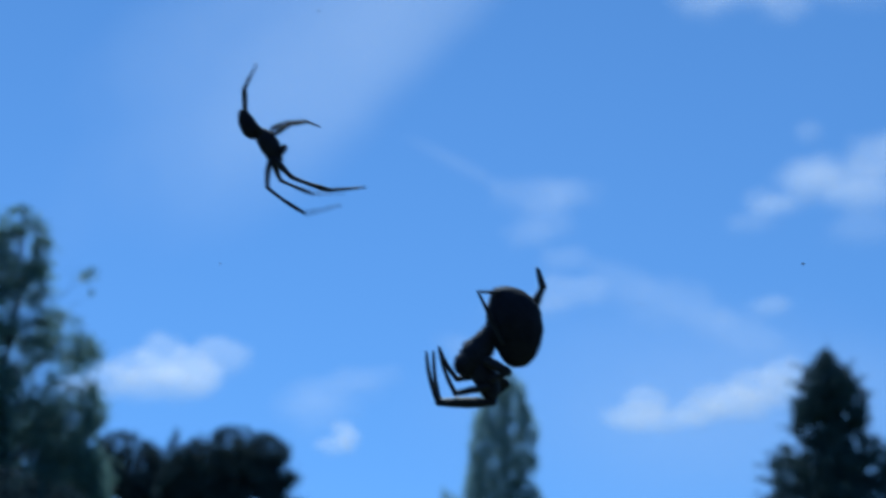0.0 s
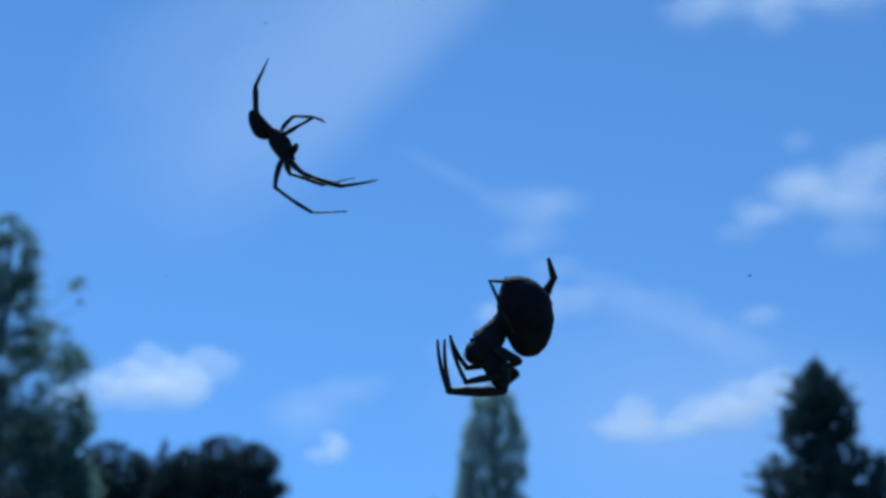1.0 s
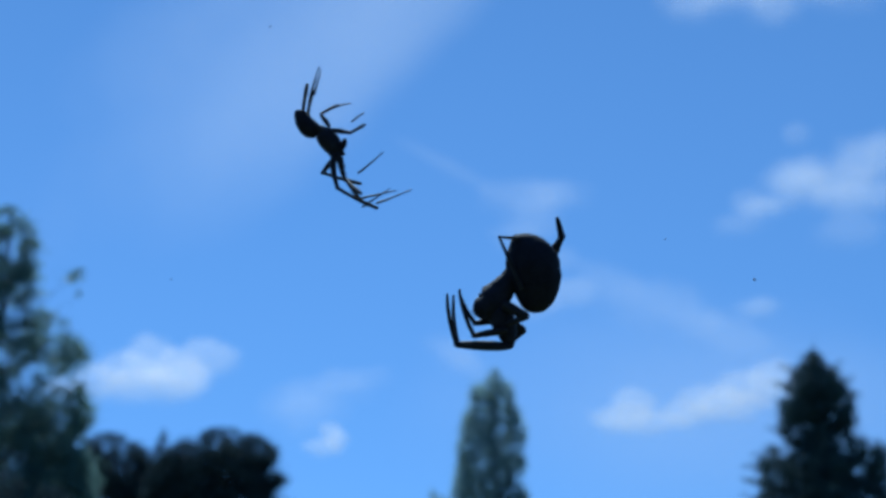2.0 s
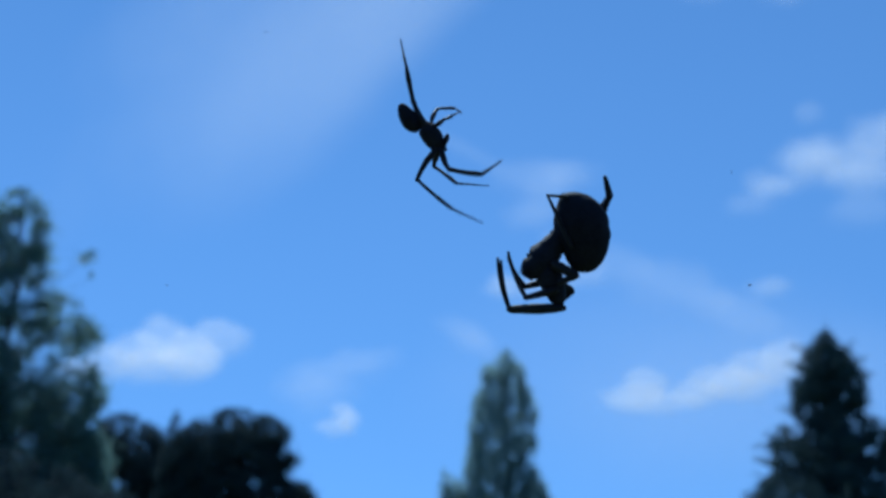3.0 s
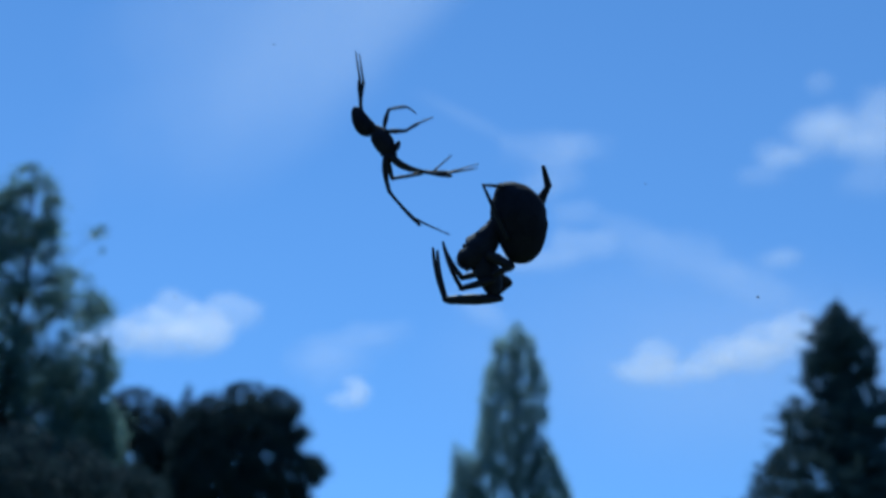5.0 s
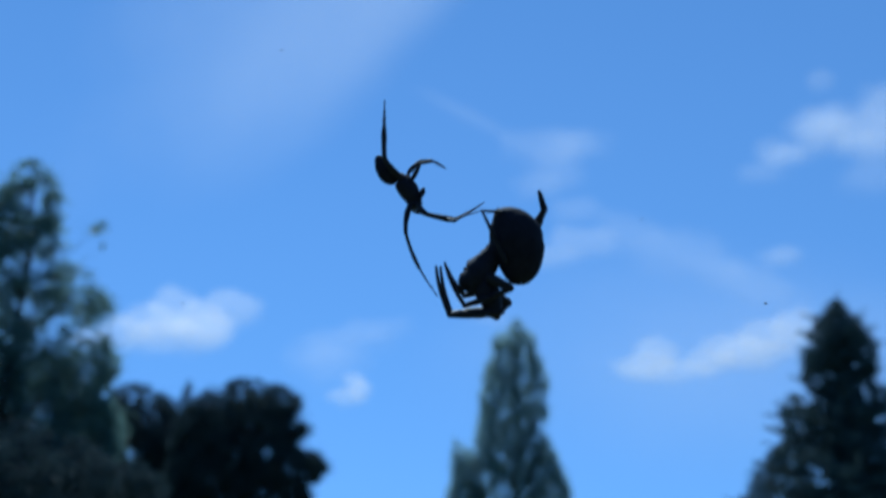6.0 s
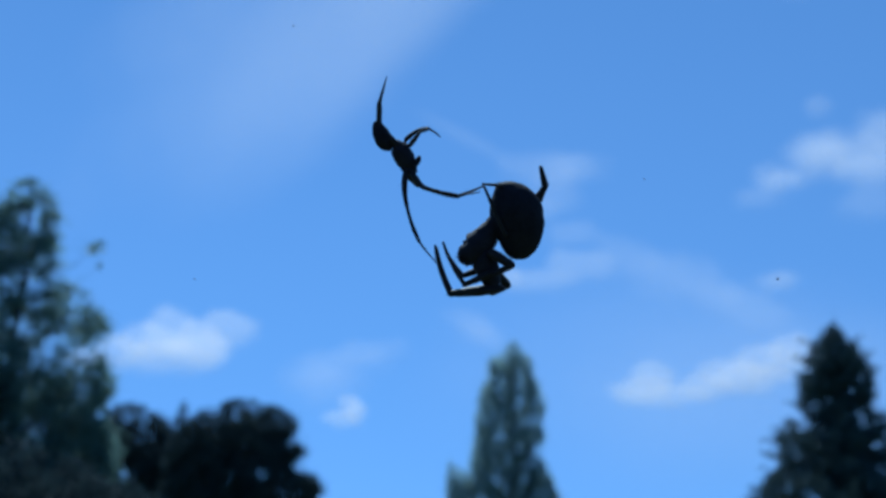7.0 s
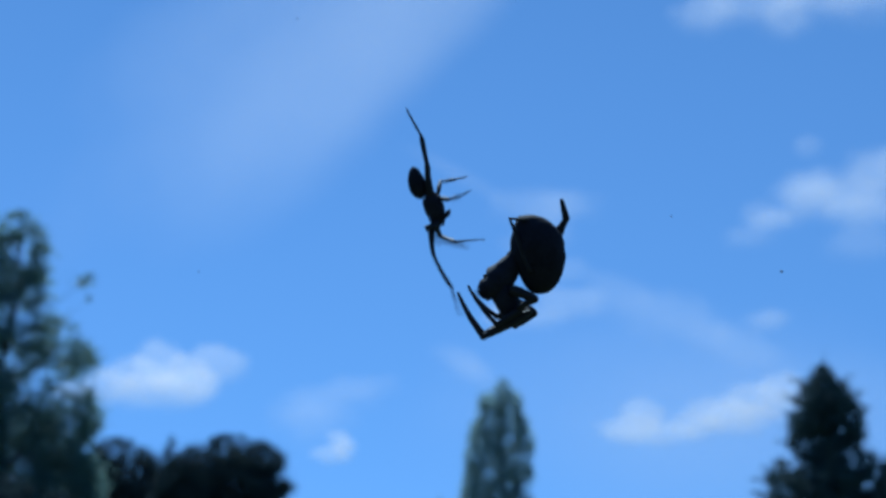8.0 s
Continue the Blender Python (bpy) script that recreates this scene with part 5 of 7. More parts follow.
    walk(legs["U1"][0], [(0, mm(1.178, 0.500, 0.676, -4.2, 65.0, 0.0)), (0.2, mm(1.178, 0.500, 0.676, -21.2, 37.6, 26.5)), (0.5, mm(1.178, 0.500, 0.676, -13.2, 37.5, 26.6)), (0.8, mm(1.178, 0.500, 0.676, 44.6, 62.6, 52.7)), (1, mm(1.178, 0.500, 0.676, 7.7, 44.5, 47.4)), (1.2, mm(1.178, 0.500, 0.676, -13.3, 32.2, 51.5)), (1.5, mm(1.178, 0.500, 0.676, 4.5, 46.9, 52.8)), (1.7, mm(1.178, 0.500, 0.676, -42.7, 29.3, 80.1)), (2.8, mm(1.178, 0.500, 0.676, 38.0, 46.0, 94.0)), (3, mm(1.178, 0.500, 0.676, 23.7, 43.1, 92.2)), (3.2, mm(1.178, 0.500, 0.676, 43.0, 50.3, 100.9)), (3.5, mm(1.178, 0.500, 0.676, 7.2, 36.0, 98.1)), (3.8, mm(1.178, 0.500, 0.676, 4.5, 5.3, 95.3)), (4, mm(1.178, 0.500, 0.676, -5.7, -9.9, 96.8)), (4.2, mm(1.178, 0.500, 0.676, 24.0, 4.5, 103.2)), (4.5, mm(1.178, 0.500, 0.676, 9.8, 31.2, 107.7)), (4.7, mm(1.178, 0.500, 0.676, 17.1, 14.0, 101.5)), (5.8, mm(1.178, 0.500, 0.676, 13.3, 28.5, 105.0)), (6, mm(1.178, 0.500, 0.676, 45.8, 19.7, 94.3)), (6.3, mm(1.178, 0.500, 0.676, 14.6, -4.8, 87.8)), (6.5, mm(1.178, 0.500, 0.676, 58.8, 11.2, 113.0)), (6.8, mm(1.178, 0.500, 0.676, 26.4, 25.6, 120.1)), (7, mm(1.178, 0.500, 0.676, 51.4, 1.7, 85.4)), (7.2, mm(1.178, 0.500, 0.676, 62.7, 2.5, 86.9)), (7.5, mm(1.178, 0.500, 0.676, 22.3, 17.9, 93.1)), (7.8, mm(1.178, 0.500, 0.676, -7.7, 21.2, 92.6)), (8, mm(1.178, 0.500, 0.676, 1.9, 54.5, 93.7))])
    walk(legs["U1"][1], [(0, mm(0.000, 0.000, 1.640, -29.5, 11.4, -6.4)), (0.2, mm(0.000, -0.000, 1.640, 25.8, 50.8, 20.6)), (0.5, mm(-0.000, -0.000, 1.640, -18.6, 33.3, -10.5)), (0.8, mm(0.000, 0.000, 1.640, -35.1, 18.4, -12.5)), (1, mm(-0.000, 0.000, 1.640, 17.2, 40.5, 11.4)), (1.2, mm(-0.000, 0.000, 1.640, 70.1, 10.3, 26.4)), (1.5, mm(0.000, 0.000, 1.640, 54.2, 16.2, 21.1)), (1.7, mm(-0.000, 0.000, 1.640, 93.1, -1.2, 21.8)), (2.8, mm(-0.000, -0.000, 1.640, 48.5, -8.8, -9.8)), (3, mm(-0.000, 0.000, 1.640, 46.1, 13.4, 13.6)), (3.2, mm(0.000, 0.000, 1.640, 53.3, -8.9, -11.7)), (3.5, mm(-0.000, 0.000, 1.640, 94.6, -0.1, 1.7)), (3.8, mm(0.000, 0.000, 1.640, 80.5, 3.5, 20.0)), (4, mm(0.000, 0.000, 1.640, 78.6, -0.6, -3.1)), (4.2, mm(0.000, -0.000, 1.640, 51.9, -8.8, -11.1)), (4.5, mm(0.000, 0.000, 1.640, 81.9, -2.7, -18.1)), (4.7, mm(0.000, 0.000, 1.640, 64.7, 4.2, 8.9)), (5.8, mm(0.000, 0.000, 1.640, 50.5, 11.2, 13.3)), (6, mm(-0.000, 0.000, 1.640, 31.6, 37.6, 20.5)), (6.3, mm(0.000, -0.000, 1.640, 60.1, 36.0, 45.6)), (6.5, mm(0.000, 0.000, 1.640, 24.3, 22.9, 10.0)), (6.8, mm(-0.000, 0.000, 1.640, 55.5, 1.2, 1.8)), (7, mm(0.000, -0.000, 1.640, 33.0, 61.5, 29.7)), (7.2, mm(-0.000, -0.000, 1.640, 34.3, 39.1, 23.3)), (7.5, mm(-0.000, 0.000, 1.640, 55.7, 15.2, 21.0)), (7.8, mm(-0.000, 0.000, 1.640, 76.7, 5.5, 21.9)), (8, mm(-0.000, 0.000, 1.640, 119.1, 21.2, -33.0))])
    walk(legs["U1"][2], [(0, mm(0.406, 0.843, 3.171, -16.5, 45.7, -16.0)), (0.2, mm(1.447, -0.292, 2.660, 94.6, 54.7, 56.3)), (0.5, mm(1.022, 0.393, 3.062, 70.9, 54.8, 31.3)), (0.8, mm(0.675, 0.907, 3.034, 2.2, 40.6, -11.6)), (1, mm(1.196, -0.302, 2.943, 62.0, 51.1, 32.4)), (1.2, mm(0.848, -1.463, 2.240, 119.1, 15.3, 17.6)), (1.5, mm(0.798, -1.252, 2.649, 64.8, 21.4, 31.9)), (1.7, mm(0.667, -1.663, 1.543, 135.0, 12.8, 8.1)), (2.8, mm(-0.407, -1.294, 2.815, 53.8, -5.2, -4.8)), (3, mm(0.584, -1.189, 2.850, 133.6, 22.9, 3.7)), (3.2, mm(-0.454, -1.376, 2.699, 56.6, -6.7, -8.4)), (3.5, mm(0.054, -1.788, 1.495, 146.7, 7.4, -3.2)), (3.8, mm(0.622, -1.657, 1.936, 156.2, 33.4, 7.6)), (4, mm(-0.099, -1.756, 1.994, 133.1, -28.6, 23.5)), (4.2, mm(-0.438, -1.353, 2.734, 92.1, -9.1, -5.2)), (4.5, mm(-0.564, -1.685, 1.892, 139.0, -3.6, -17.3)), (4.7, mm(0.307, -1.594, 2.404, 121.1, 25.9, -21.8)), (5.8, mm(0.533, -1.296, 2.760, 152.0, 33.7, 1.6)), (6, mm(1.202, -0.553, 2.852, 78.6, 36.9, -12.3)), (6.3, mm(1.479, -0.713, 2.364, -38.7, 65.4, 178.3)), (6.5, mm(0.755, -0.617, 3.147, 83.6, 24.7, -32.7)), (6.8, mm(0.068, -1.478, 2.655, 141.5, 27.6, -17.7)), (7, mm(1.634, -0.193, 2.357, 56.9, 60.9, -41.8)), (7.2, mm(1.259, -0.559, 2.790, 61.2, 29.6, -7.8)), (7.5, mm(0.780, -1.287, 2.617, 103.6, 18.5, 8.7)), (7.8, mm(0.689, -1.605, 2.051, 170.3, 30.4, 17.8)), (8, mm(-1.120, -1.142, 0.825, 44.9, 26.0, -28.0))])
    walk(legs["U2"][0], [(0, mm(1.565, -0.500, 0.102, -3.0, 56.1, 0.0)), (0.2, mm(1.565, -0.500, 0.102, 48.8, 63.1, 12.9)), (0.5, mm(1.565, -0.500, 0.102, 103.9, 65.3, 57.3)), (0.8, mm(1.565, -0.500, 0.102, 65.2, 63.0, 40.3)), (1, mm(1.565, -0.500, 0.102, 43.1, 55.3, 21.9)), (1.2, mm(1.565, -0.500, 0.102, 21.4, 42.4, 12.8)), (1.5, mm(1.565, -0.500, 0.102, 40.7, 27.0, -6.6)), (1.7, mm(1.565, -0.500, 0.102, -165.8, 74.1, -171.0)), (2.8, mm(1.565, -0.500, 0.102, -68.2, 73.3, -134.0)), (3, mm(1.565, -0.500, 0.102, -55.1, 71.3, -122.6)), (3.2, mm(1.565, -0.500, 0.102, -116.7, 69.3, -160.2)), (3.5, mm(1.565, -0.500, 0.102, -73.5, 68.3, -143.4)), (3.8, mm(1.565, -0.500, 0.102, -59.8, 64.7, -112.2)), (4, mm(1.565, -0.500, 0.102, -98.1, 64.8, -110.2)), (4.2, mm(1.565, -0.500, 0.102, -22.3, 42.6, -87.4)), (4.5, mm(1.565, -0.500, 0.102, -93.8, 42.5, -90.0)), (4.7, mm(1.565, -0.500, 0.102, -91.3, 42.6, -96.0)), (5.8, mm(1.565, -0.500, 0.102, -84.0, 47.1, -120.2)), (6, mm(1.565, -0.500, 0.102, -31.2, 28.0, -102.4)), (6.3, mm(1.565, -0.500, 0.102, -87.7, 29.7, -119.5)), (6.5, mm(1.565, -0.500, 0.102, -63.4, 29.2, -118.2)), (6.8, mm(1.565, -0.500, 0.102, -63.5, 30.3, -120.7)), (7, mm(1.565, -0.500, 0.102, -41.9, 20.8, -110.5)), (7.2, mm(1.565, -0.500, 0.102, -44.0, 19.6, -109.3)), (7.5, mm(1.565, -0.500, 0.102, -46.0, 22.2, -112.1)), (7.8, mm(1.565, -0.500, 0.102, -123.4, 4.9, -142.5)), (8, mm(1.565, -0.500, 0.102, -89.8, 5.0, -154.6))])
    walk(legs["U2"][1], [(0, mm(0.000, 0.000, 1.640, 43.8, 15.5, 14.3)), (0.2, mm(-0.000, -0.000, 1.640, 2.0, -2.5, -0.1)), (0.5, mm(-0.000, 0.000, 1.640, -16.6, -15.0, 4.4)), (0.8, mm(0.000, 0.000, 1.640, 6.9, -9.4, -1.1)), (1, mm(0.000, 0.000, 1.640, 9.8, -0.8, -0.1)), (1.2, mm(-0.000, -0.000, 1.640, 37.4, 1.9, 1.4)), (1.5, mm(-0.000, 0.000, 1.640, 26.8, 16.8, 8.3)), (1.7, mm(0.000, 0.000, 1.640, 49.9, -15.9, -18.1)), (2.8, mm(-0.000, 0.000, 1.640, -127.2, 21.6, 25.9)), (3, mm(-0.000, 0.000, 1.640, -126.5, 21.6, 26.4)), (3.2, mm(0.000, 0.000, 1.640, 32.2, -2.6, -1.7)), (3.5, mm(0.000, 0.000, 1.640, -135.4, 36.5, 30.4)), (3.8, mm(0.000, -0.000, 1.640, -102.7, 28.1, 64.5)), (4, mm(-0.000, 0.000, 1.640, 47.4, 3.2, 3.5)), (4.2, mm(-0.000, -0.000, 1.640, -51.4, -6.6, 8.2)), (4.5, mm(0.000, 0.000, 1.640, 43.9, 5.6, 5.3)), (4.7, mm(0.000, 0.000, 1.640, 40.6, 8.2, 6.9)), (5.8, mm(0.000, -0.000, 1.640, 25.5, 10.1, 4.8)), (6, mm(-0.000, -0.000, 1.640, -38.5, 26.0, -19.3)), (6.3, mm(0.000, 0.000, 1.640, 21.3, 11.1, 4.3)), (6.5, mm(0.000, 0.000, 1.640, -0.5, 17.1, -0.2)), (6.8, mm(0.000, 0.000, 1.640, 9.1, 19.4, 3.0)), (7, mm(-0.000, -0.000, 1.640, -26.9, 32.8, -15.3)), (7.2, mm(-0.000, 0.000, 1.640, -11.6, 42.4, -7.8)), (7.5, mm(-0.000, 0.000, 1.640, -4.0, 33.2, -2.2)), (7.8, mm(0.000, -0.000, 1.640, 45.2, -8.7, -8.7)), (8, mm(0.000, 0.000, 1.640, 139.0, 47.4, -32.6))])
    walk(legs["U2"][2], [(0, mm(0.642, -1.117, 2.889, 35.3, 40.6, 31.3)), (0.2, mm(-0.079, -0.061, 3.432, -104.1, -7.1, -17.4)), (0.5, mm(-0.482, 0.478, 3.301, -103.3, -13.8, 9.6)), (0.8, mm(-0.296, -0.210, 3.397, -87.2, -9.1, -13.4)), (1, mm(-0.024, -0.307, 3.408, -87.8, 0.6, -34.5)), (1.2, mm(0.074, -1.089, 3.064, -78.8, 5.0, -13.4)), (1.5, mm(0.576, -0.733, 3.173, -99.7, 17.8, 14.0)), (1.7, mm(-0.727, -1.207, 2.751, -65.9, -51.1, 30.5)), (2.8, mm(-0.983, 1.112, 0.631, 3.6, 1.9, 24.6)), (3, mm(-0.994, 1.117, 0.647, -0.5, 7.5, 26.5)), (3.2, mm(-0.097, -0.955, 3.156, -115.9, 17.6, 34.6)), (3.5, mm(-1.293, 0.703, 0.613, -4.4, 7.5, 33.1)), (3.8, mm(-1.660, 0.587, 1.292, 26.1, -1.1, 48.8)), (4, mm(0.147, -1.315, 2.852, -81.6, -4.3, 50.2)), (4.2, mm(-0.327, 1.370, 2.752, -61.0, 20.0, -33.0)), (4.5, mm(0.241, -1.227, 2.927, 34.0, -17.3, -9.6)), (4.7, mm(0.333, -1.137, 2.988, 23.1, -21.4, -5.2)), (5.8, mm(0.347, -0.746, 3.235, -86.0, 14.8, 69.6)), (6, mm(0.950, 0.853, 2.901, -113.8, 41.9, 10.3)), (6.3, mm(0.370, -0.626, 3.280, 34.4, -53.3, -28.5)), (6.5, mm(0.527, 0.016, 3.355, -104.0, 31.7, 37.8)), (6.8, mm(0.604, -0.251, 3.311, -150.6, 60.6, 24.2)), (7, mm(1.050, 0.553, 2.986, -115.9, 60.9, 27.4)), (7.2, mm(1.223, 0.194, 2.938, 124.2, 79.5, -55.2)), (7.5, mm(0.985, 0.088, 3.137, -154.3, 84.7, 21.9)), (7.8, mm(-0.381, -1.231, 2.889, 114.3, 24.5, -64.3)), (8, mm(-1.475, -0.454, 0.723, 27.0, 15.8, -56.7))])
    walk(legs["B1"][0], [(0, mm(0.649, -0.500, 0.102, -9.1, -43.5, -0.0)), (0.2, mm(0.649, -0.500, 0.102, -11.4, -41.9, -0.4)), (0.5, mm(0.649, -0.500, 0.102, -10.4, -49.8, 1.5)), (0.8, mm(0.649, -0.500, 0.102, -7.9, -44.6, 0.4)), (1, mm(0.649, -0.500, 0.102, -3.3, -40.4, 0.0)), (1.2, mm(0.649, -0.500, 0.102, -8.7, -41.6, 0.3)), (1.5, mm(0.649, -0.500, 0.102, -13.1, -44.2, 1.1)), (1.7, mm(0.649, -0.500, 0.102, -29.9, -39.6, -2.7)), (2.8, mm(0.649, -0.500, 0.102, 41.1, -39.0, -2.0)), (3, mm(0.649, -0.500, 0.102, -12.9, -24.8, -6.2)), (3.2, mm(0.649, -0.500, 0.102, 49.2, -30.6, -13.3)), (3.5, mm(0.649, -0.500, 0.102, -9.3, -39.4, -11.7)), (3.8, mm(0.649, -0.500, 0.102, -0.4, -41.4, -11.7)), (4, mm(0.649, -0.500, 0.102, -11.1, -42.9, -11.3)), (4.2, mm(0.649, -0.500, 0.102, -13.9, -38.9, -12.6)), (4.5, mm(0.649, -0.500, 0.102, -11.6, -36.9, -13.2)), (4.7, mm(0.649, -0.500, 0.102, -14.3, -39.3, -12.4)), (5.8, mm(0.649, -0.500, 0.102, 23.4, -41.7, -13.7)), (6, mm(0.649, -0.500, 0.102, 34.4, -35.2, -7.7)), (6.3, mm(0.649, -0.500, 0.102, 33.6, -29.1, -2.5)), (6.5, mm(0.649, -0.500, 0.102, 44.0, -36.7, -10.6)), (6.8, mm(0.649, -0.500, 0.102, 8.9, -47.1, -12.7)), (7, mm(0.649, -0.500, 0.102, 4.0, -43.7, -12.3)), (7.2, mm(0.649, -0.500, 0.102, 37.5, -42.5, -11.0)), (7.5, mm(0.649, -0.500, 0.102, 24.7, -37.1, -7.6)), (7.8, mm(0.649, -0.500, 0.102, 33.4, -27.9, 0.1)), (8, mm(0.649, -0.500, 0.102, 3.9, -21.5, 0.6))])
    walk(legs["B1"][1], [(0, mm(-0.000, 0.000, 2.782, 71.9, 11.1, 30.4)), (0.2, mm(-0.000, 0.000, 2.782, 66.9, 18.4, 36.6)), (0.5, mm(0.000, 0.000, 2.782, 70.4, 15.7, 37.3)), (0.8, mm(-0.000, 0.000, 2.782, 74.1, 10.5, 32.6)), (1, mm(-0.000, 0.000, 2.782, -34.2, 27.5, -17.4)), (1.2, mm(0.000, -0.000, 2.782, 67.8, 12.3, 27.5)), (1.5, mm(-0.000, -0.000, 2.782, 100.2, -3.6, 19.5)), (1.7, mm(0.000, -0.000, 2.782, 97.1, -5.7, 38.8)), (2.8, mm(0.000, 0.000, 2.782, -54.0, 26.0, -31.1)), (3, mm(-0.000, 0.000, 2.782, 23.9, 16.7, 7.2)), (3.2, mm(-0.000, 0.000, 2.782, -57.3, 17.4, -25.0)), (3.5, mm(-0.000, 0.000, 2.782, 73.5, 7.6, 24.1)), (3.8, mm(0.000, 0.000, 2.782, 77.7, 6.2, 26.4)), (4, mm(-0.000, 0.000, 2.782, 76.8, 10.1, 36.7)), (4.2, mm(0.000, -0.000, 2.782, 34.9, 42.0, 25.0)), (4.5, mm(0.000, 0.000, 2.782, 57.1, 18.9, 26.6)), (4.7, mm(-0.000, 0.000, 2.782, 32.0, 32.6, 18.6)), (5.8, mm(0.000, 0.000, 2.782, -54.6, 18.4, -24.0)), (6, mm(0.000, 0.000, 2.782, -54.7, 21.0, -26.8)), (6.3, mm(0.000, 0.000, 2.782, -56.8, 12.8, -18.7)), (6.5, mm(-0.000, -0.000, 2.782, -52.2, 20.1, -23.9)), (6.8, mm(-0.000, 0.000, 2.782, -59.2, 10.4, -16.8)), (7, mm(-0.000, 0.000, 2.782, 71.3, 12.5, 32.5)), (7.2, mm(0.000, 0.000, 2.782, -72.0, 13.0, -34.7)), (7.5, mm(-0.000, 0.000, 2.782, -52.3, 20.9, -24.8)), (7.8, mm(0.000, 0.000, 2.782, -62.3, 3.1, -5.8)), (8, mm(0.000, 0.000, 2.782, -16.4, -2.6, 0.8))])
    walk(legs["B1"][2], [(0, mm(1.460, -2.161, 3.617, 15.6, 61.2, 42.7)), (0.2, mm(1.773, -1.822, 3.799, -6.4, 47.4, 33.3)), (0.5, mm(1.762, -1.900, 3.665, 81.0, 28.1, 78.7)), (0.8, mm(1.533, -2.145, 3.520, 46.3, 57.5, 69.6)), (1, mm(1.458, 1.156, 4.790, 20.9, 72.9, -0.5)), (1.2, mm(1.367, -2.146, 3.794, 22.4, 49.8, 41.8)), (1.5, mm(0.928, -2.530, 2.299, -67.0, 45.6, -42.9)), (1.7, mm(1.730, -2.096, 2.447, 47.6, 33.9, 74.7)), (2.8, mm(1.747, 1.534, 4.228, -71.9, 27.6, -36.5)), (3, mm(0.853, -1.008, 5.180, 18.1, 16.4, 7.1)), (3.2, mm(1.376, 1.900, 4.195, -77.3, 16.7, -21.4)), (3.5, mm(1.168, -2.353, 3.554, 5.3, 31.8, 26.3)), (3.8, mm(1.248, -2.367, 3.363, -24.0, 34.4, 14.6)), (4, mm(1.682, -2.070, 3.399, -2.2, 42.6, 35.6)), (4.2, mm(2.024, -0.785, 4.451, 39.4, 47.6, 31.0)), (4.5, mm(1.460, -1.841, 4.188, 36.6, 23.7, 30.4)), (4.7, mm(1.648, -0.976, 4.738, 33.1, 30.5, 17.0)), (5.8, mm(1.364, 1.837, 4.285, -8.1, 51.8, -28.7)), (6, mm(1.511, 1.739, 4.261, -66.0, 20.2, -24.8)), (6.3, mm(1.048, 2.063, 4.245, -48.1, 12.8, -18.7)), (6.5, mm(1.403, 1.744, 4.359, -67.6, 19.3, -21.7)), (6.8, mm(0.923, 2.179, 4.159, 62.3, 54.0, 33.8)), (7, mm(1.553, -2.085, 3.641, -13.1, 57.2, 23.0)), (7.2, mm(1.638, 2.034, 3.605, -71.9, 14.4, -39.0)), (7.5, mm(1.450, 1.718, 4.345, -58.8, 21.4, -25.6)), (7.8, mm(0.314, 2.405, 4.051, -25.7, -3.4, -2.7)), (8, mm(-0.132, 0.771, 5.406, 2.7, -20.2, -0.0))])
    walk(legs["B2"][0], [(0, mm(0.851, 0.500, -0.096, 10.8, -44.1, -0.0)), (0.2, mm(0.851, 0.500, -0.096, 11.7, -42.3, 0.5)), (0.5, mm(0.851, 0.500, -0.096, 13.8, -50.5, -2.2)), (0.8, mm(0.851, 0.500, -0.096, 11.7, -45.4, -0.5)), (1, mm(0.851, 0.500, -0.096, 10.2, -41.6, 0.5)), (1.2, mm(0.851, 0.500, -0.096, 9.8, -42.4, 0.3)), (1.5, mm(0.851, 0.500, -0.096, 7.2, -44.9, -0.1)), (1.7, mm(0.851, 0.500, -0.096, -23.3, -41.0, -2.5)), (2.8, mm(0.851, 0.500, -0.096, -18.3, -38.0, -3.8)), (3, mm(0.851, 0.500, -0.096, -4.4, -24.7, -5.1)), (3.2, mm(0.851, 0.500, -0.096, -23.0, -36.2, 0.2)), (3.5, mm(0.851, 0.500, -0.096, -5.5, -37.7, 0.3)), (3.8, mm(0.851, 0.500, -0.096, 12.0, -41.4, -0.6)), (4, mm(0.851, 0.500, -0.096, -7.0, -41.3, -0.7)), (4.2, mm(0.851, 0.500, -0.096, -11.7, -37.0, -1.9)), (4.5, mm(0.851, 0.500, -0.096, -8.8, -35.0, -2.2)), (4.7, mm(0.851, 0.500, -0.096, -12.8, -37.0, -1.7)), (5.8, mm(0.851, 0.500, -0.096, 6.7, -45.4, -2.9)), (6, mm(0.851, 0.500, -0.096, -10.2, -40.0, -4.3)), (6.3, mm(0.851, 0.500, -0.096, -11.8, -31.3, -6.6)), (6.5, mm(0.851, 0.500, -0.096, -20.2, -42.1, -2.0)), (6.8, mm(0.851, 0.500, -0.096, 8.6, -47.5, -3.1)), (7, mm(0.851, 0.500, -0.096, 8.0, -43.8, -2.4)), (7.2, mm(0.851, 0.500, -0.096, -7.7, -46.5, -1.9)), (7.5, mm(0.851, 0.500, -0.096, 5.9, -39.3, -0.8)), (7.8, mm(0.851, 0.500, -0.096, -16.5, -28.7, -4.9)), (8, mm(0.851, 0.500, -0.096, 5.4, -21.1, -4.0))])
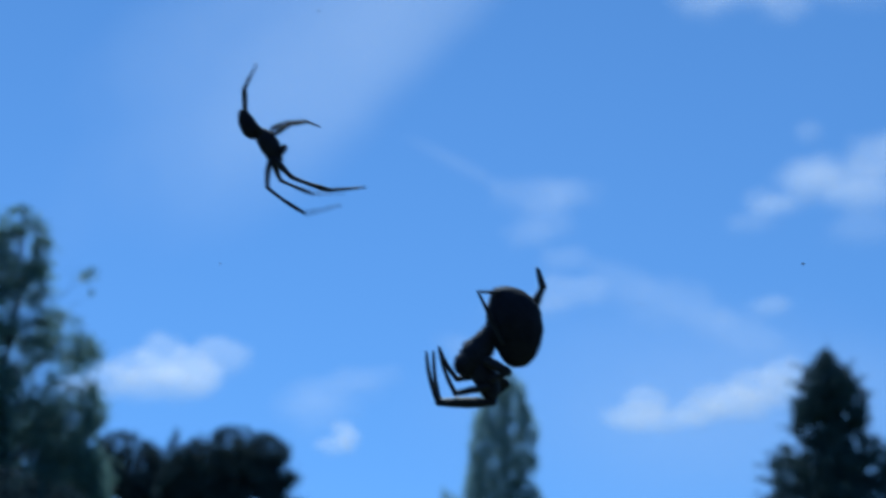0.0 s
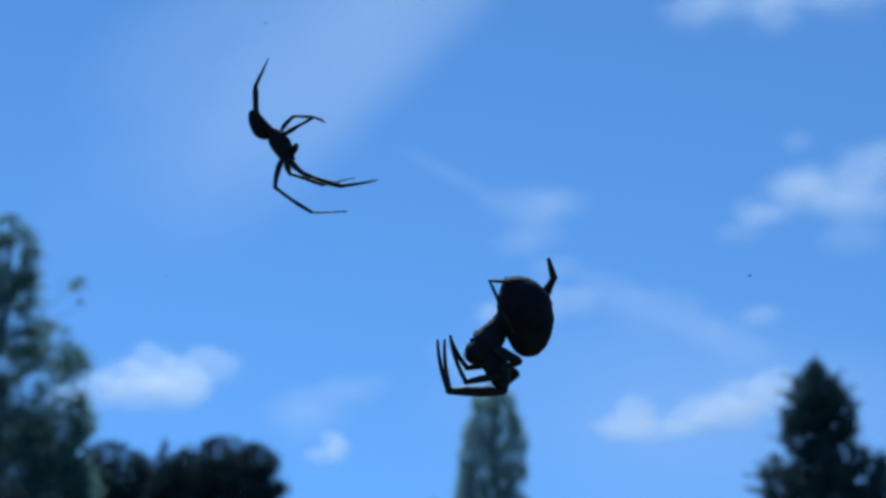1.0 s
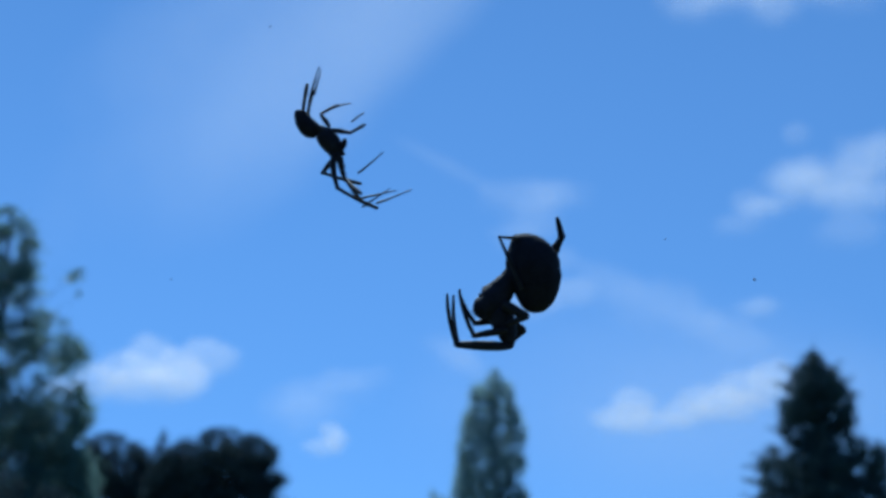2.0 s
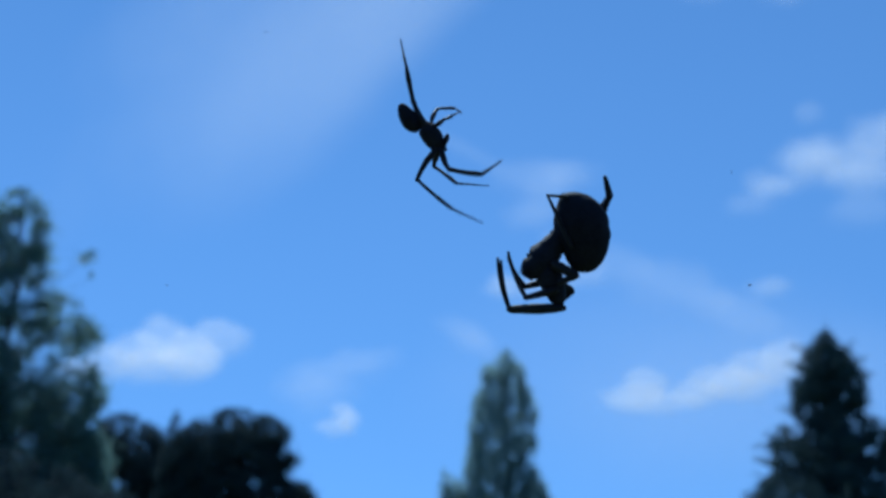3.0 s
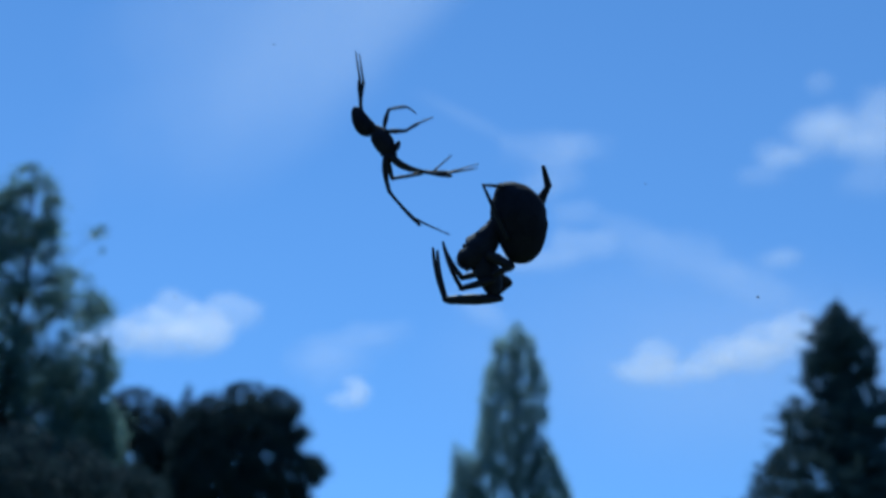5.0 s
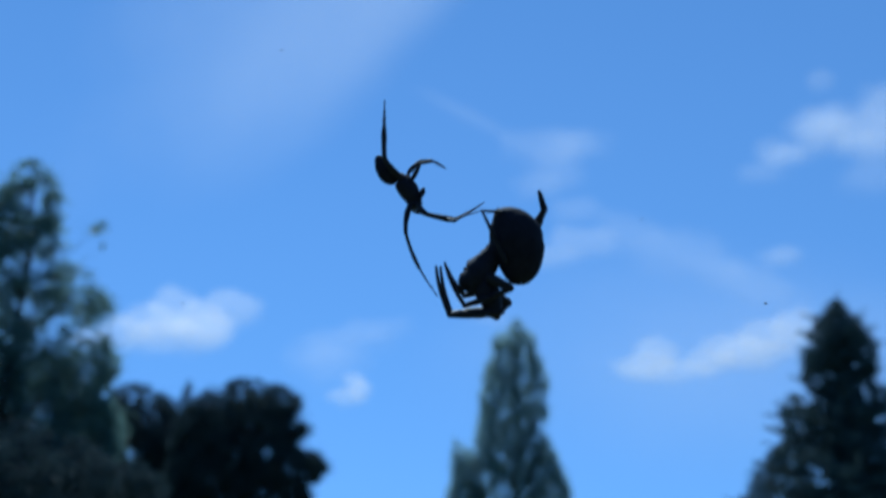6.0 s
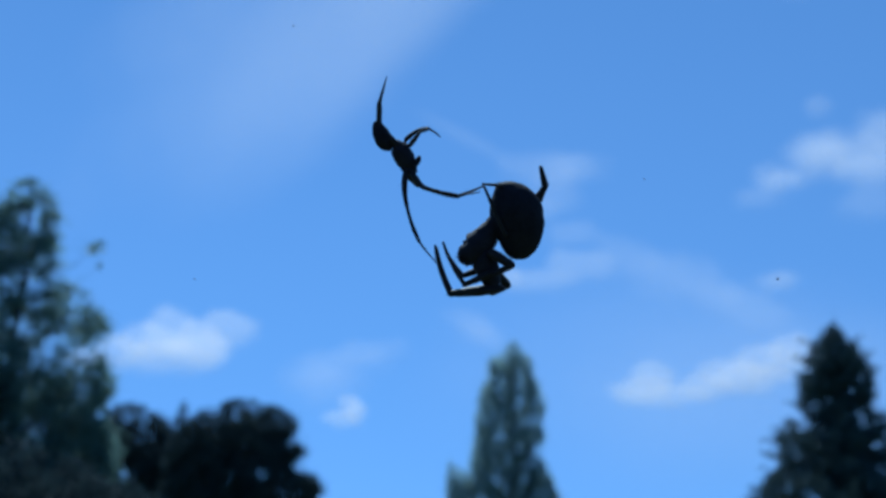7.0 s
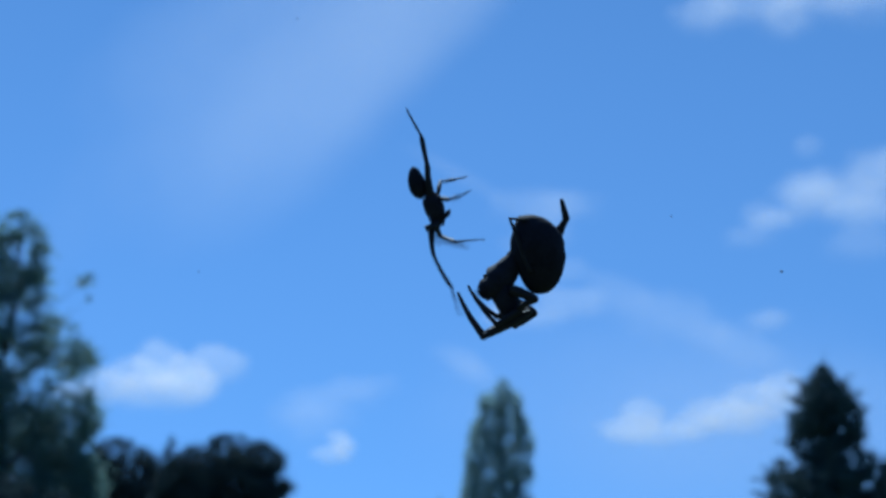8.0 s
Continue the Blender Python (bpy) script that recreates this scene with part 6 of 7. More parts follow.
    walk(legs["B2"][1], [(0, mm(-0.000, -0.000, 2.782, -47.5, 21.8, -22.1)), (0.2, mm(0.000, -0.000, 2.782, -39.3, 31.3, -23.0)), (0.5, mm(0.000, -0.000, 2.782, -41.5, 35.5, -27.2)), (0.8, mm(-0.000, -0.000, 2.782, -50.1, 24.0, -25.9)), (1, mm(0.000, 0.000, 2.782, -38.8, 28.1, -20.7)), (1.2, mm(0.000, 0.000, 2.782, -43.1, 22.6, -19.8)), (1.5, mm(0.000, -0.000, 2.782, -73.9, 5.6, -18.7)), (1.7, mm(0.000, -0.000, 2.782, 89.2, 0.7, 40.9)), (2.8, mm(0.000, 0.000, 2.782, 35.3, 33.0, 21.1)), (3, mm(-0.000, 0.000, 2.782, 14.7, 16.8, 4.3)), (3.2, mm(0.000, 0.000, 2.782, 39.6, 28.8, 21.7)), (3.5, mm(0.000, -0.000, 2.782, -26.7, 20.4, -10.0)), (3.8, mm(-0.000, -0.000, 2.782, -52.1, 14.8, -18.2)), (4, mm(-0.000, -0.000, 2.782, -21.5, 32.7, -12.0)), (4.2, mm(-0.000, 0.000, 2.782, 31.8, 38.4, 21.0)), (4.5, mm(-0.000, 0.000, 2.782, 1.7, 25.5, 0.7)), (4.7, mm(-0.000, 0.000, 2.782, 27.5, 29.1, 14.2)), (5.8, mm(-0.000, 0.000, 2.782, -32.0, 34.1, -19.3)), (6, mm(0.000, 0.000, 2.782, 22.9, 38.7, 14.8)), (6.3, mm(0.000, -0.000, 2.782, 41.6, 21.1, 17.7)), (6.5, mm(-0.000, -0.000, 2.782, 34.4, 31.3, 19.6)), (6.8, mm(-0.000, 0.000, 2.782, -59.1, 14.0, -22.0)), (7, mm(-0.000, 0.000, 2.782, -53.9, 18.7, -23.7)), (7.2, mm(-0.000, 0.000, 2.782, -22.9, 43.5, -16.2)), (7.5, mm(-0.000, -0.000, 2.782, -22.5, 34.9, -13.3)), (7.8, mm(0.000, 0.000, 2.782, 51.9, 5.5, 6.9)), (8, mm(-0.000, 0.000, 2.782, 1.6, -3.4, -0.1))])
    walk(legs["B2"][2], [(0, mm(1.396, 1.612, 4.499, 35.4, 66.9, 5.7)), (0.2, mm(1.693, 1.164, 4.592, -58.4, 29.6, -19.7)), (0.5, mm(1.889, 1.067, 4.451, -65.6, 61.5, -69.7)), (0.8, mm(1.561, 1.577, 4.386, 1.0, 74.4, -25.1)), (1, mm(1.545, 1.249, 4.666, -57.4, 43.9, -44.0)), (1.2, mm(1.355, 1.501, 4.627, 10.5, 57.8, -13.2)), (1.5, mm(0.915, 2.467, 3.538, 86.1, 28.8, 53.0)), (1.7, mm(1.794, -2.068, 2.818, 42.3, 40.3, 71.0)), (2.8, mm(1.706, -1.037, 4.656, 19.1, 38.0, 23.1)), (3, mm(0.816, -0.635, 5.317, 16.0, 14.6, 3.7)), (3.2, mm(1.589, -1.246, 4.631, 65.7, 27.8, 19.1)), (3.5, mm(1.054, 1.066, 5.073, 42.3, 33.6, 2.2)), (3.8, mm(1.081, 1.920, 4.407, 47.5, 33.3, 0.9)), (4, mm(1.553, 0.697, 4.926, 71.9, 44.5, 16.7)), (4.2, mm(1.866, -0.827, 4.607, 35.6, 42.3, 24.6)), (4.5, mm(1.177, -0.065, 5.253, 20.0, 29.6, 2.4)), (4.7, mm(1.457, -0.935, 4.903, 27.8, 25.0, 11.7)), (5.8, mm(1.707, 0.940, 4.705, 16.3, 52.7, -12.9)), (6, mm(1.795, -0.628, 4.752, -4.2, 37.6, 14.9)), (6.3, mm(1.256, -1.506, 4.693, 10.6, 19.3, 17.4)), (6.5, mm(1.625, -1.063, 4.712, 51.6, 30.7, 18.7)), (6.8, mm(1.195, 2.050, 4.148, 48.2, 54.6, 13.5)), (7, mm(1.361, 1.818, 4.311, 34.1, 56.2, -0.6)), (7.2, mm(1.965, 0.539, 4.611, 37.7, 59.7, -0.4)), (7.5, mm(1.650, 0.685, 4.857, -36.6, 34.1, -12.6)), (7.8, mm(0.420, -2.121, 4.462, 26.5, -4.2, 2.1)), (8, mm(-0.162, -0.078, 5.514, 5.0, -21.8, -1.7))])
    female, legs = FEMALE
    walk(female, [(0, mm(7.084, 101.772, 1625.898, 17.9, -2.6, -1.3)), (0.2, mm(5.005, 100.616, 1627.903, 18.0, -3.0, -1.4)), (0.3, mm(5.234, 100.410, 1628.552, 18.1, -3.2, -1.5)), (0.4, mm(6.292, 100.713, 1629.241, 18.2, -3.4, -1.6)), (0.467, mm(6.25, 100.70, 1629.30, 18.2, -3.2, -1.6)), (0.5, mm(7.30, 100.608, 1629.45, 18.3, -3.5, -1.7)), (0.533, mm(8.35, 100.61, 1629.50, 18.3, -3.5, -1.7)), (0.6, mm(8.117, 100.616, 1629.473, 18.3, -3.2, -1.7)), (0.7, mm(8.035, 100.835, 1628.786, 18.4, -2.9, -1.6)), (0.8, mm(8.117, 101.035, 1628.148, 18.4, -2.6, -1.6)), (1, mm(8.910, 101.691, 1627.701, 18.4, -2.0, -1.6)), (1.2, mm(9.857, 102.517, 1628.412, 18.4, -1.2, -1.5)), (1.5, mm(9.107, 103.801, 1629.601, 18.3, -0.1, -1.2)), (1.7, mm(9.054, 103.565, 1630.297, 18.2, -0.3, -1.2)), (2.8, mm(13.705, 100.733, 1632.208, 17.2, -1.2, -1.0)), (3, mm(12.998, 100.679, 1632.486, 17.1, -1.3, -0.9)), (3.2, mm(12.404, 100.199, 1634.162, 16.9, -1.2, -0.8)), (3.5, mm(8.522, 98.971, 1636.679, 16.7, -1.0, -0.5)), (3.8, mm(4.335, 96.997, 1636.430, 16.4, -1.6, -0.6)), (4, mm(5.438, 96.205, 1635.724, 16.3, -2.0, -0.7)), (4.2, mm(6.274, 96.025, 1632.966, 16.2, -1.3, -0.4)), (4.5, mm(5.932, 96.422, 1631.640, 16.0, -0.2, -0.1)), (4.7, mm(6.22, 97.518, 1631.45, 15.9, -0.5, -0.1)), (5.8, mm(6.712, 104.422, 1627.625, 15.7, -1.9, -0.5)), (6, mm(6.637, 104.975, 1629.695, 15.7, -2.2, -0.6)), (6.3, mm(8.109, 104.885, 1632.038, 15.8, -2.4, -0.7)), (6.5, mm(7.699, 105.337, 1632.454, 16.0, -2.6, -0.8)), (6.8, mm(7.117, 104.530, 1633.153, 16.4, -1.7, -0.6)), (7, mm(6.864, 103.732, 1633.832, 16.7, -1.1, -0.4)), (7.2, mm(6.985, 103.109, 1633.919, 17.0, -0.8, -0.4)), (7.5, mm(8.610, 102.498, 1633.924, 17.5, -0.4, -0.4)), (7.8, mm(9.399, 102.465, 1633.904, 18.2, -0.9, -0.8)), (8, mm(9.453, 102.511, 1633.738, 18.4, -1.3, -1.0))])
    walk(legs["I_l"][0], [(0, mm(-2.151, -0.808, -6.375, 2.3, -86.9, -0.0)), (1.7, mm(-2.151, -0.808, -6.375, 2.3, -86.9, 0.0)), (2.8, mm(-1.833, -0.801, -6.490, 6.5, -88.9, -4.1)), (3.5, mm(-1.698, -0.798, -6.536, 27.3, -89.7, -24.9)), (4.7, mm(-1.698, -0.798, -6.536, 27.3, -89.7, -24.9)), (5.8, mm(-1.549, -0.787, -5.837, 161.4, -89.6, -158.9)), (6, mm(-1.549, -0.787, -5.837, 161.4, -89.6, -158.9)), (6.5, mm(-1.408, -0.794, -5.980, 177.7, -86.7, -175.3)), (7.5, mm(-1.320, -0.799, -6.085, 178.5, -84.8, -176.1)), (7.8, mm(-1.091, -0.798, -5.734, 179.4, -78.1, -176.9)), (8, mm(-0.791, -0.806, -5.016, 179.8, -62.7, -177.2))])
    walk(legs["I_l"][1], [(0, mm(0.000, 0.000, 4.780, 33.2, 74.0, 32.2)), (1.7, mm(0.000, 0.000, 4.780, 33.2, 74.0, 32.2)), (2.8, mm(-0.000, 0.000, 4.780, 33.0, 74.5, 32.0)), (3.5, mm(0.000, 0.000, 4.780, 33.1, 74.8, 32.2)), (4.7, mm(0.000, 0.000, 4.780, 33.1, 74.8, 32.2)), (5.8, mm(0.000, 0.000, 4.780, 33.3, 74.3, 32.3)), (6, mm(0.000, 0.000, 4.780, 33.3, 74.3, 32.3)), (6.5, mm(0.000, 0.000, 4.780, 34.5, 74.9, 33.5)), (7.5, mm(0.000, -0.000, 4.780, 34.9, 75.2, 34.0)), (7.8, mm(-0.000, 0.000, 4.780, 48.5, 76.5, 47.7)), (8, mm(0.000, 0.000, 4.780, 87.7, 52.1, 87.1))])
    walk(legs["I_r"][0], [(0, mm(-2.291, 0.809, -6.488, -2.4, -87.2, -0.0)), (1.7, mm(-2.291, 0.809, -6.488, -2.4, -87.2, -0.0)), (2.8, mm(-2.002, 0.803, -6.605, -26.4, -89.7, 23.9)), (3.5, mm(-1.882, 0.801, -6.651, -172.2, -89.1, 169.6)), (4.7, mm(-1.882, 0.801, -6.651, -172.2, -89.1, 169.6)), (5.8, mm(-1.632, 0.789, -5.732, -177.0, -87.7, 174.3)), (6, mm(-1.632, 0.789, -5.732, -177.0, -87.7, 174.3)), (6.5, mm(-1.497, 0.794, -5.881, -178.7, -84.5, 176.0)), (7.5, mm(-1.413, 0.798, -5.987, -179.0, -82.5, 176.4)), (7.8, mm(-1.193, 0.796, -5.638, -179.5, -75.8, 176.8)), (8, mm(-0.900, 0.802, -4.907, -179.9, -60.3, 177.0))])
    walk(legs["I_r"][1], [(0, mm(0.000, -0.000, 4.485, -65.7, 71.6, -64.6)), (1.7, mm(0.000, -0.000, 4.485, -65.7, 71.6, -64.6)), (2.8, mm(-0.000, -0.000, 4.485, -58.6, 73.9, -57.5)), (3.5, mm(-0.000, 0.000, 4.485, -55.8, 74.6, -54.8)), (4.7, mm(-0.000, 0.000, 4.485, -55.8, 74.6, -54.8)), (5.8, mm(0.000, 0.000, 4.485, -55.0, 73.9, -54.0)), (6, mm(0.000, -0.000, 4.485, -55.0, 73.9, -54.0)), (6.5, mm(0.000, 0.000, 4.485, -42.4, 75.4, -41.4)), (7.5, mm(0.000, -0.000, 4.485, -34.7, 75.6, -33.9)), (7.8, mm(0.000, 0.000, 4.485, -46.6, 77.0, -45.8)), (8, mm(-0.000, 0.000, 4.485, -83.8, 67.2, -83.3))])
    walk(legs["II_l"][0], [(0, mm(-2.621, -1.195, -4.902, -171.8, -81.5, 180.0)), (1.7, mm(-2.621, -1.195, -4.902, -171.8, -81.5, 180.0)), (2.8, mm(-2.440, -1.188, -4.892, -173.8, -78.4, -177.8)), (3.5, mm(-2.366, -1.186, -4.886, -174.4, -77.1, -177.1)), (4.7, mm(-2.366, -1.186, -4.886, -174.4, -77.1, -177.1)), (5.8, mm(-2.242, -1.165, -4.355, -174.7, -75.3, -176.4)), (6, mm(-2.242, -1.165, -4.355, -174.7, -75.3, -176.4)), (6.5, mm(-2.229, -1.183, -4.461, -176.2, -70.0, -175.0)), (7.5, mm(-2.229, -1.195, -4.547, -176.9, -66.7, -174.5)), (7.8, mm(-1.981, -1.212, -4.554, -177.4, -64.3, -174.2)), (8, mm(-1.403, -1.249, -4.612, -178.2, -59.2, -173.8))])
    walk(legs["II_l"][1], [(0, mm(0.000, 0.000, 2.829, -43.8, 78.1, -43.2)), (1.7, mm(0.000, 0.000, 2.829, -43.8, 78.1, -43.2)), (2.8, mm(0.000, -0.000, 2.829, -55.7, 76.0, -54.9)), (3.5, mm(0.000, -0.000, 2.829, -60.2, 74.8, -59.3)), (4.7, mm(0.000, -0.000, 2.829, -60.2, 74.8, -59.3)), (5.8, mm(0.000, 0.000, 2.829, -62.8, 72.7, -61.7)), (6, mm(0.000, 0.000, 2.829, -62.8, 72.7, -61.7)), (6.5, mm(0.000, -0.000, 2.829, -78.0, 63.9, -76.7)), (7.5, mm(-0.000, 0.000, 2.829, -84.0, 52.9, -82.5)), (7.8, mm(-0.000, 0.000, 2.829, -84.1, 50.5, -82.4)), (8, mm(0.000, 0.000, 2.829, -81.5, 52.9, -79.3))])
    walk(legs["II_r"][0], [(0, mm(-3.114, 1.243, -4.052, 170.4, -79.3, 180.0)), (1.7, mm(-3.114, 1.243, -4.052, 170.4, -79.3, 180.0)), (2.8, mm(-2.962, 1.231, -4.118, 172.3, -76.3, 177.8)), (3.5, mm(-2.900, 1.226, -4.144, 172.8, -74.9, 177.0)), (4.7, mm(-2.900, 1.226, -4.144, 172.8, -74.9, 177.0)), (5.8, mm(-2.796, 1.207, -3.811, 172.0, -75.5, 177.4)), (6, mm(-2.796, 1.207, -3.811, 172.0, -75.5, 177.4)), (6.5, mm(-2.854, 1.218, -4.075, 173.5, -72.7, 176.1)), (7.5, mm(-2.894, 1.225, -4.254, 174.2, -70.9, 175.4)), (7.8, mm(-2.537, 1.185, -4.393, 173.5, -69.6, 175.0)), (8, mm(-1.743, 1.049, -4.674, 171.4, -65.2, 173.1))])
    walk(legs["II_r"][1], [(0, mm(-0.000, 0.000, 2.140, 31.7, 71.5, 30.4)), (1.7, mm(0.000, -0.000, 2.140, 31.7, 71.5, 30.4)), (2.8, mm(0.000, -0.000, 2.140, 40.1, 71.2, 38.6)), (3.5, mm(-0.000, -0.000, 2.140, 44.1, 70.9, 42.5)), (4.7, mm(-0.000, -0.000, 2.140, 44.1, 70.9, 42.5)), (5.8, mm(-0.000, -0.000, 2.140, 40.5, 69.8, 38.7)), (6, mm(-0.000, -0.000, 2.140, 40.5, 69.8, 38.7)), (6.5, mm(0.000, -0.000, 2.140, 46.6, 69.4, 44.7)), (7.5, mm(0.000, 0.000, 2.140, 50.4, 68.8, 48.4)), (7.8, mm(-0.000, 0.000, 2.140, 46.8, 66.3, 44.3)), (8, mm(0.000, -0.000, 2.140, 48.9, 59.5, 44.6))])
    walk(legs["III_l"][0], [(0, mm(-2.711, -1.281, -2.693, -161.3, 63.0, 180.0)), (1.7, mm(-2.711, -1.281, -2.693, -161.3, 63.0, -180.0)), (2.8, mm(-2.711, -1.281, -2.693, -161.3, 63.0, -180.0)), (3.5, mm(-2.711, -1.281, -2.693, -161.3, 63.0, -180.0)), (4.7, mm(-2.711, -1.281, -2.693, -161.3, 63.0, -180.0)), (5.8, mm(-2.711, -1.281, -2.693, -161.3, 63.0, -180.0)), (6, mm(-2.711, -1.281, -2.693, -161.3, 63.0, -180.0)), (6.5, mm(-2.566, -1.313, -2.798, -163.2, 61.2, 178.7)), (7.5, mm(-2.470, -1.333, -2.872, -164.4, 60.0, 178.1)), (7.8, mm(-2.452, -1.328, -2.920, -163.1, 62.2, 179.4)), (8, mm(-2.401, -1.321, -3.041, -159.2, 67.2, -176.6))])
    walk(legs["III_l"][1], [(0, mm(0.000, 0.000, 2.241, -175.9, -48.0, -3.1)), (1.7, mm(-0.000, 0.000, 2.241, -175.9, -48.0, -3.1)), (2.8, mm(-0.000, 0.000, 2.241, -175.9, -48.0, -3.1)), (3.5, mm(-0.000, 0.000, 2.241, -175.9, -48.0, -3.1)), (4.7, mm(-0.000, 0.000, 2.241, -175.9, -48.0, -3.1)), (5.8, mm(-0.000, 0.000, 2.241, -175.9, -48.0, -3.1)), (6, mm(-0.000, 0.000, 2.241, -175.9, -48.0, -3.1)), (6.5, mm(-0.000, 0.000, 2.241, -173.7, -52.8, -5.0)), (7.5, mm(-0.000, 0.000, 2.241, -172.0, -55.8, -6.6)), (7.8, mm(0.000, -0.000, 2.241, -173.6, -52.8, -5.1)), (8, mm(0.000, 0.000, 2.241, -176.1, -45.5, -2.8))])
    walk(legs["III_r"][0], [(0, mm(-2.645, 1.263, -4.113, 160.5, 60.4, 180.0)), (1.7, mm(-2.645, 1.263, -4.113, 160.5, 60.4, 180.0)), (2.8, mm(-2.645, 1.263, -4.113, 160.5, 60.4, 180.0)), (3.5, mm(-2.645, 1.263, -4.113, 160.5, 60.4, 180.0)), (4.7, mm(-2.645, 1.263, -4.113, 160.5, 60.4, 180.0)), (5.8, mm(-2.645, 1.263, -4.113, 160.5, 60.4, 180.0)), (6, mm(-2.645, 1.263, -4.113, 160.5, 60.4, 180.0)), (6.5, mm(-2.448, 1.319, -4.262, 165.4, 52.2, -175.7)), (7.5, mm(-2.314, 1.359, -4.399, 167.5, 47.4, -173.9)), (7.8, mm(-2.238, 1.350, -4.339, 166.5, 51.0, -175.2)), (8, mm(-2.040, 1.339, -4.229, 163.1, 59.7, -179.3))])
    walk(legs["III_r"][1], [(0, mm(0.000, 0.000, 2.203, 155.8, -62.2, 21.6)), (1.7, mm(0.000, -0.000, 2.203, 155.8, -62.2, 21.6)), (2.8, mm(0.000, -0.000, 2.203, 155.8, -62.2, 21.6)), (3.5, mm(0.000, -0.000, 2.203, 155.8, -62.2, 21.6)), (4.7, mm(0.000, -0.000, 2.203, 155.8, -62.2, 21.6)), (5.8, mm(0.000, -0.000, 2.203, 155.8, -62.2, 21.6)), (6, mm(0.000, -0.000, 2.203, 155.8, -62.2, 21.6)), (6.5, mm(-0.000, -0.000, 2.203, 153.8, -63.3, 23.8)), (7.5, mm(0.000, 0.000, 2.203, 155.7, -63.0, 22.0)), (7.8, mm(0.000, 0.000, 2.203, 157.8, -63.1, 20.0)), (8, mm(0.000, 0.000, 2.203, 164.1, -61.2, 14.0))])
    walk(legs["IV_l"][0], [(0, mm(-1.174, -1.998, -1.268, -4.6, -23.4, -0.0)), (1.7, mm(-1.174, -1.998, -1.268, -4.6, -23.4, -0.0)), (2.8, mm(-1.174, -1.998, -1.268, -4.6, -23.4, -0.0)), (3.5, mm(-1.174, -1.998, -1.268, -4.6, -23.4, -0.0)), (4.7, mm(-1.174, -1.998, -1.268, -4.6, -23.4, -0.0)), (5.8, mm(-1.174, -1.998, -1.268, -4.6, -23.4, -0.0)), (6, mm(-1.174, -1.998, -1.268, -4.6, -23.4, -0.0)), (6.5, mm(-1.174, -1.998, -1.268, -4.6, -23.4, -0.0)), (7.5, mm(-1.174, -1.998, -1.268, -4.6, -23.4, -0.0)), (7.8, mm(-1.084, -2.001, -1.307, -4.7, -22.6, -0.1)), (8, mm(-0.878, -2.009, -1.397, -4.7, -20.9, -0.2))])
    walk(legs["IV_l"][1], [(0, mm(0.000, 0.000, 4.915, -145.5, -55.9, -29.6)), (1.7, mm(0.000, 0.000, 4.915, -145.5, -55.9, -29.6)), (2.8, mm(0.000, 0.000, 4.915, -145.5, -55.9, -29.6)), (3.5, mm(0.000, 0.000, 4.915, -145.5, -55.9, -29.6)), (4.7, mm(0.000, 0.000, 4.915, -145.5, -55.9, -29.6)), (5.8, mm(0.000, 0.000, 4.915, -145.5, -55.9, -29.6)), (6, mm(0.000, 0.000, 4.915, -145.5, -55.9, -29.6)), (6.5, mm(0.000, 0.000, 4.915, -145.5, -55.9, -29.6)), (7.5, mm(0.000, 0.000, 4.915, -145.5, -55.9, -29.6)), (7.8, mm(0.000, 0.000, 4.915, -144.1, -56.1, -31.0)), (8, mm(0.000, 0.000, 4.915, -140.5, -56.5, -34.5))])
    walk(SPECKS[0], [(0, mm(33.429, 104.910, 1632.783)), (0.8, mm(29.923, 104.938, 1632.344)), (1, mm(29.532, 104.790, 1632.543)), (1.2, mm(29.628, 104.562, 1633.063)), (1.5, mm(30.134, 104.858, 1632.017)), (1.7, mm(30.659, 104.950, 1631.716)), (2.8, mm(27.588, 105.773, 1629.942)), (3.2, mm(29.785, 106.257, 1628.553)), (3.5, mm(29.157, 106.693, 1627.305)), (3.8, mm(26.845, 106.973, 1626.508)), (4.2, mm(25.984, 106.602, 1627.873)), (4.5, mm(27.054, 106.456, 1628.398)), (4.7, mm(27.716, 106.826, 1627.098)), (5.8, mm(29.524, 107.407, 1625.015)), (6.3, mm(28.493, 107.256, 1625.556)), (6.5, mm(28.847, 106.864, 1626.940)), (6.8, mm(29.500, 106.378, 1628.605)), (7, mm(30.512, 106.146, 1629.347)), (7.2, mm(30.848, 105.925, 1629.999)), (7.8, mm(31.597, 104.889, 1632.876)), (8, mm(31.657, 104.723, 1633.299))])
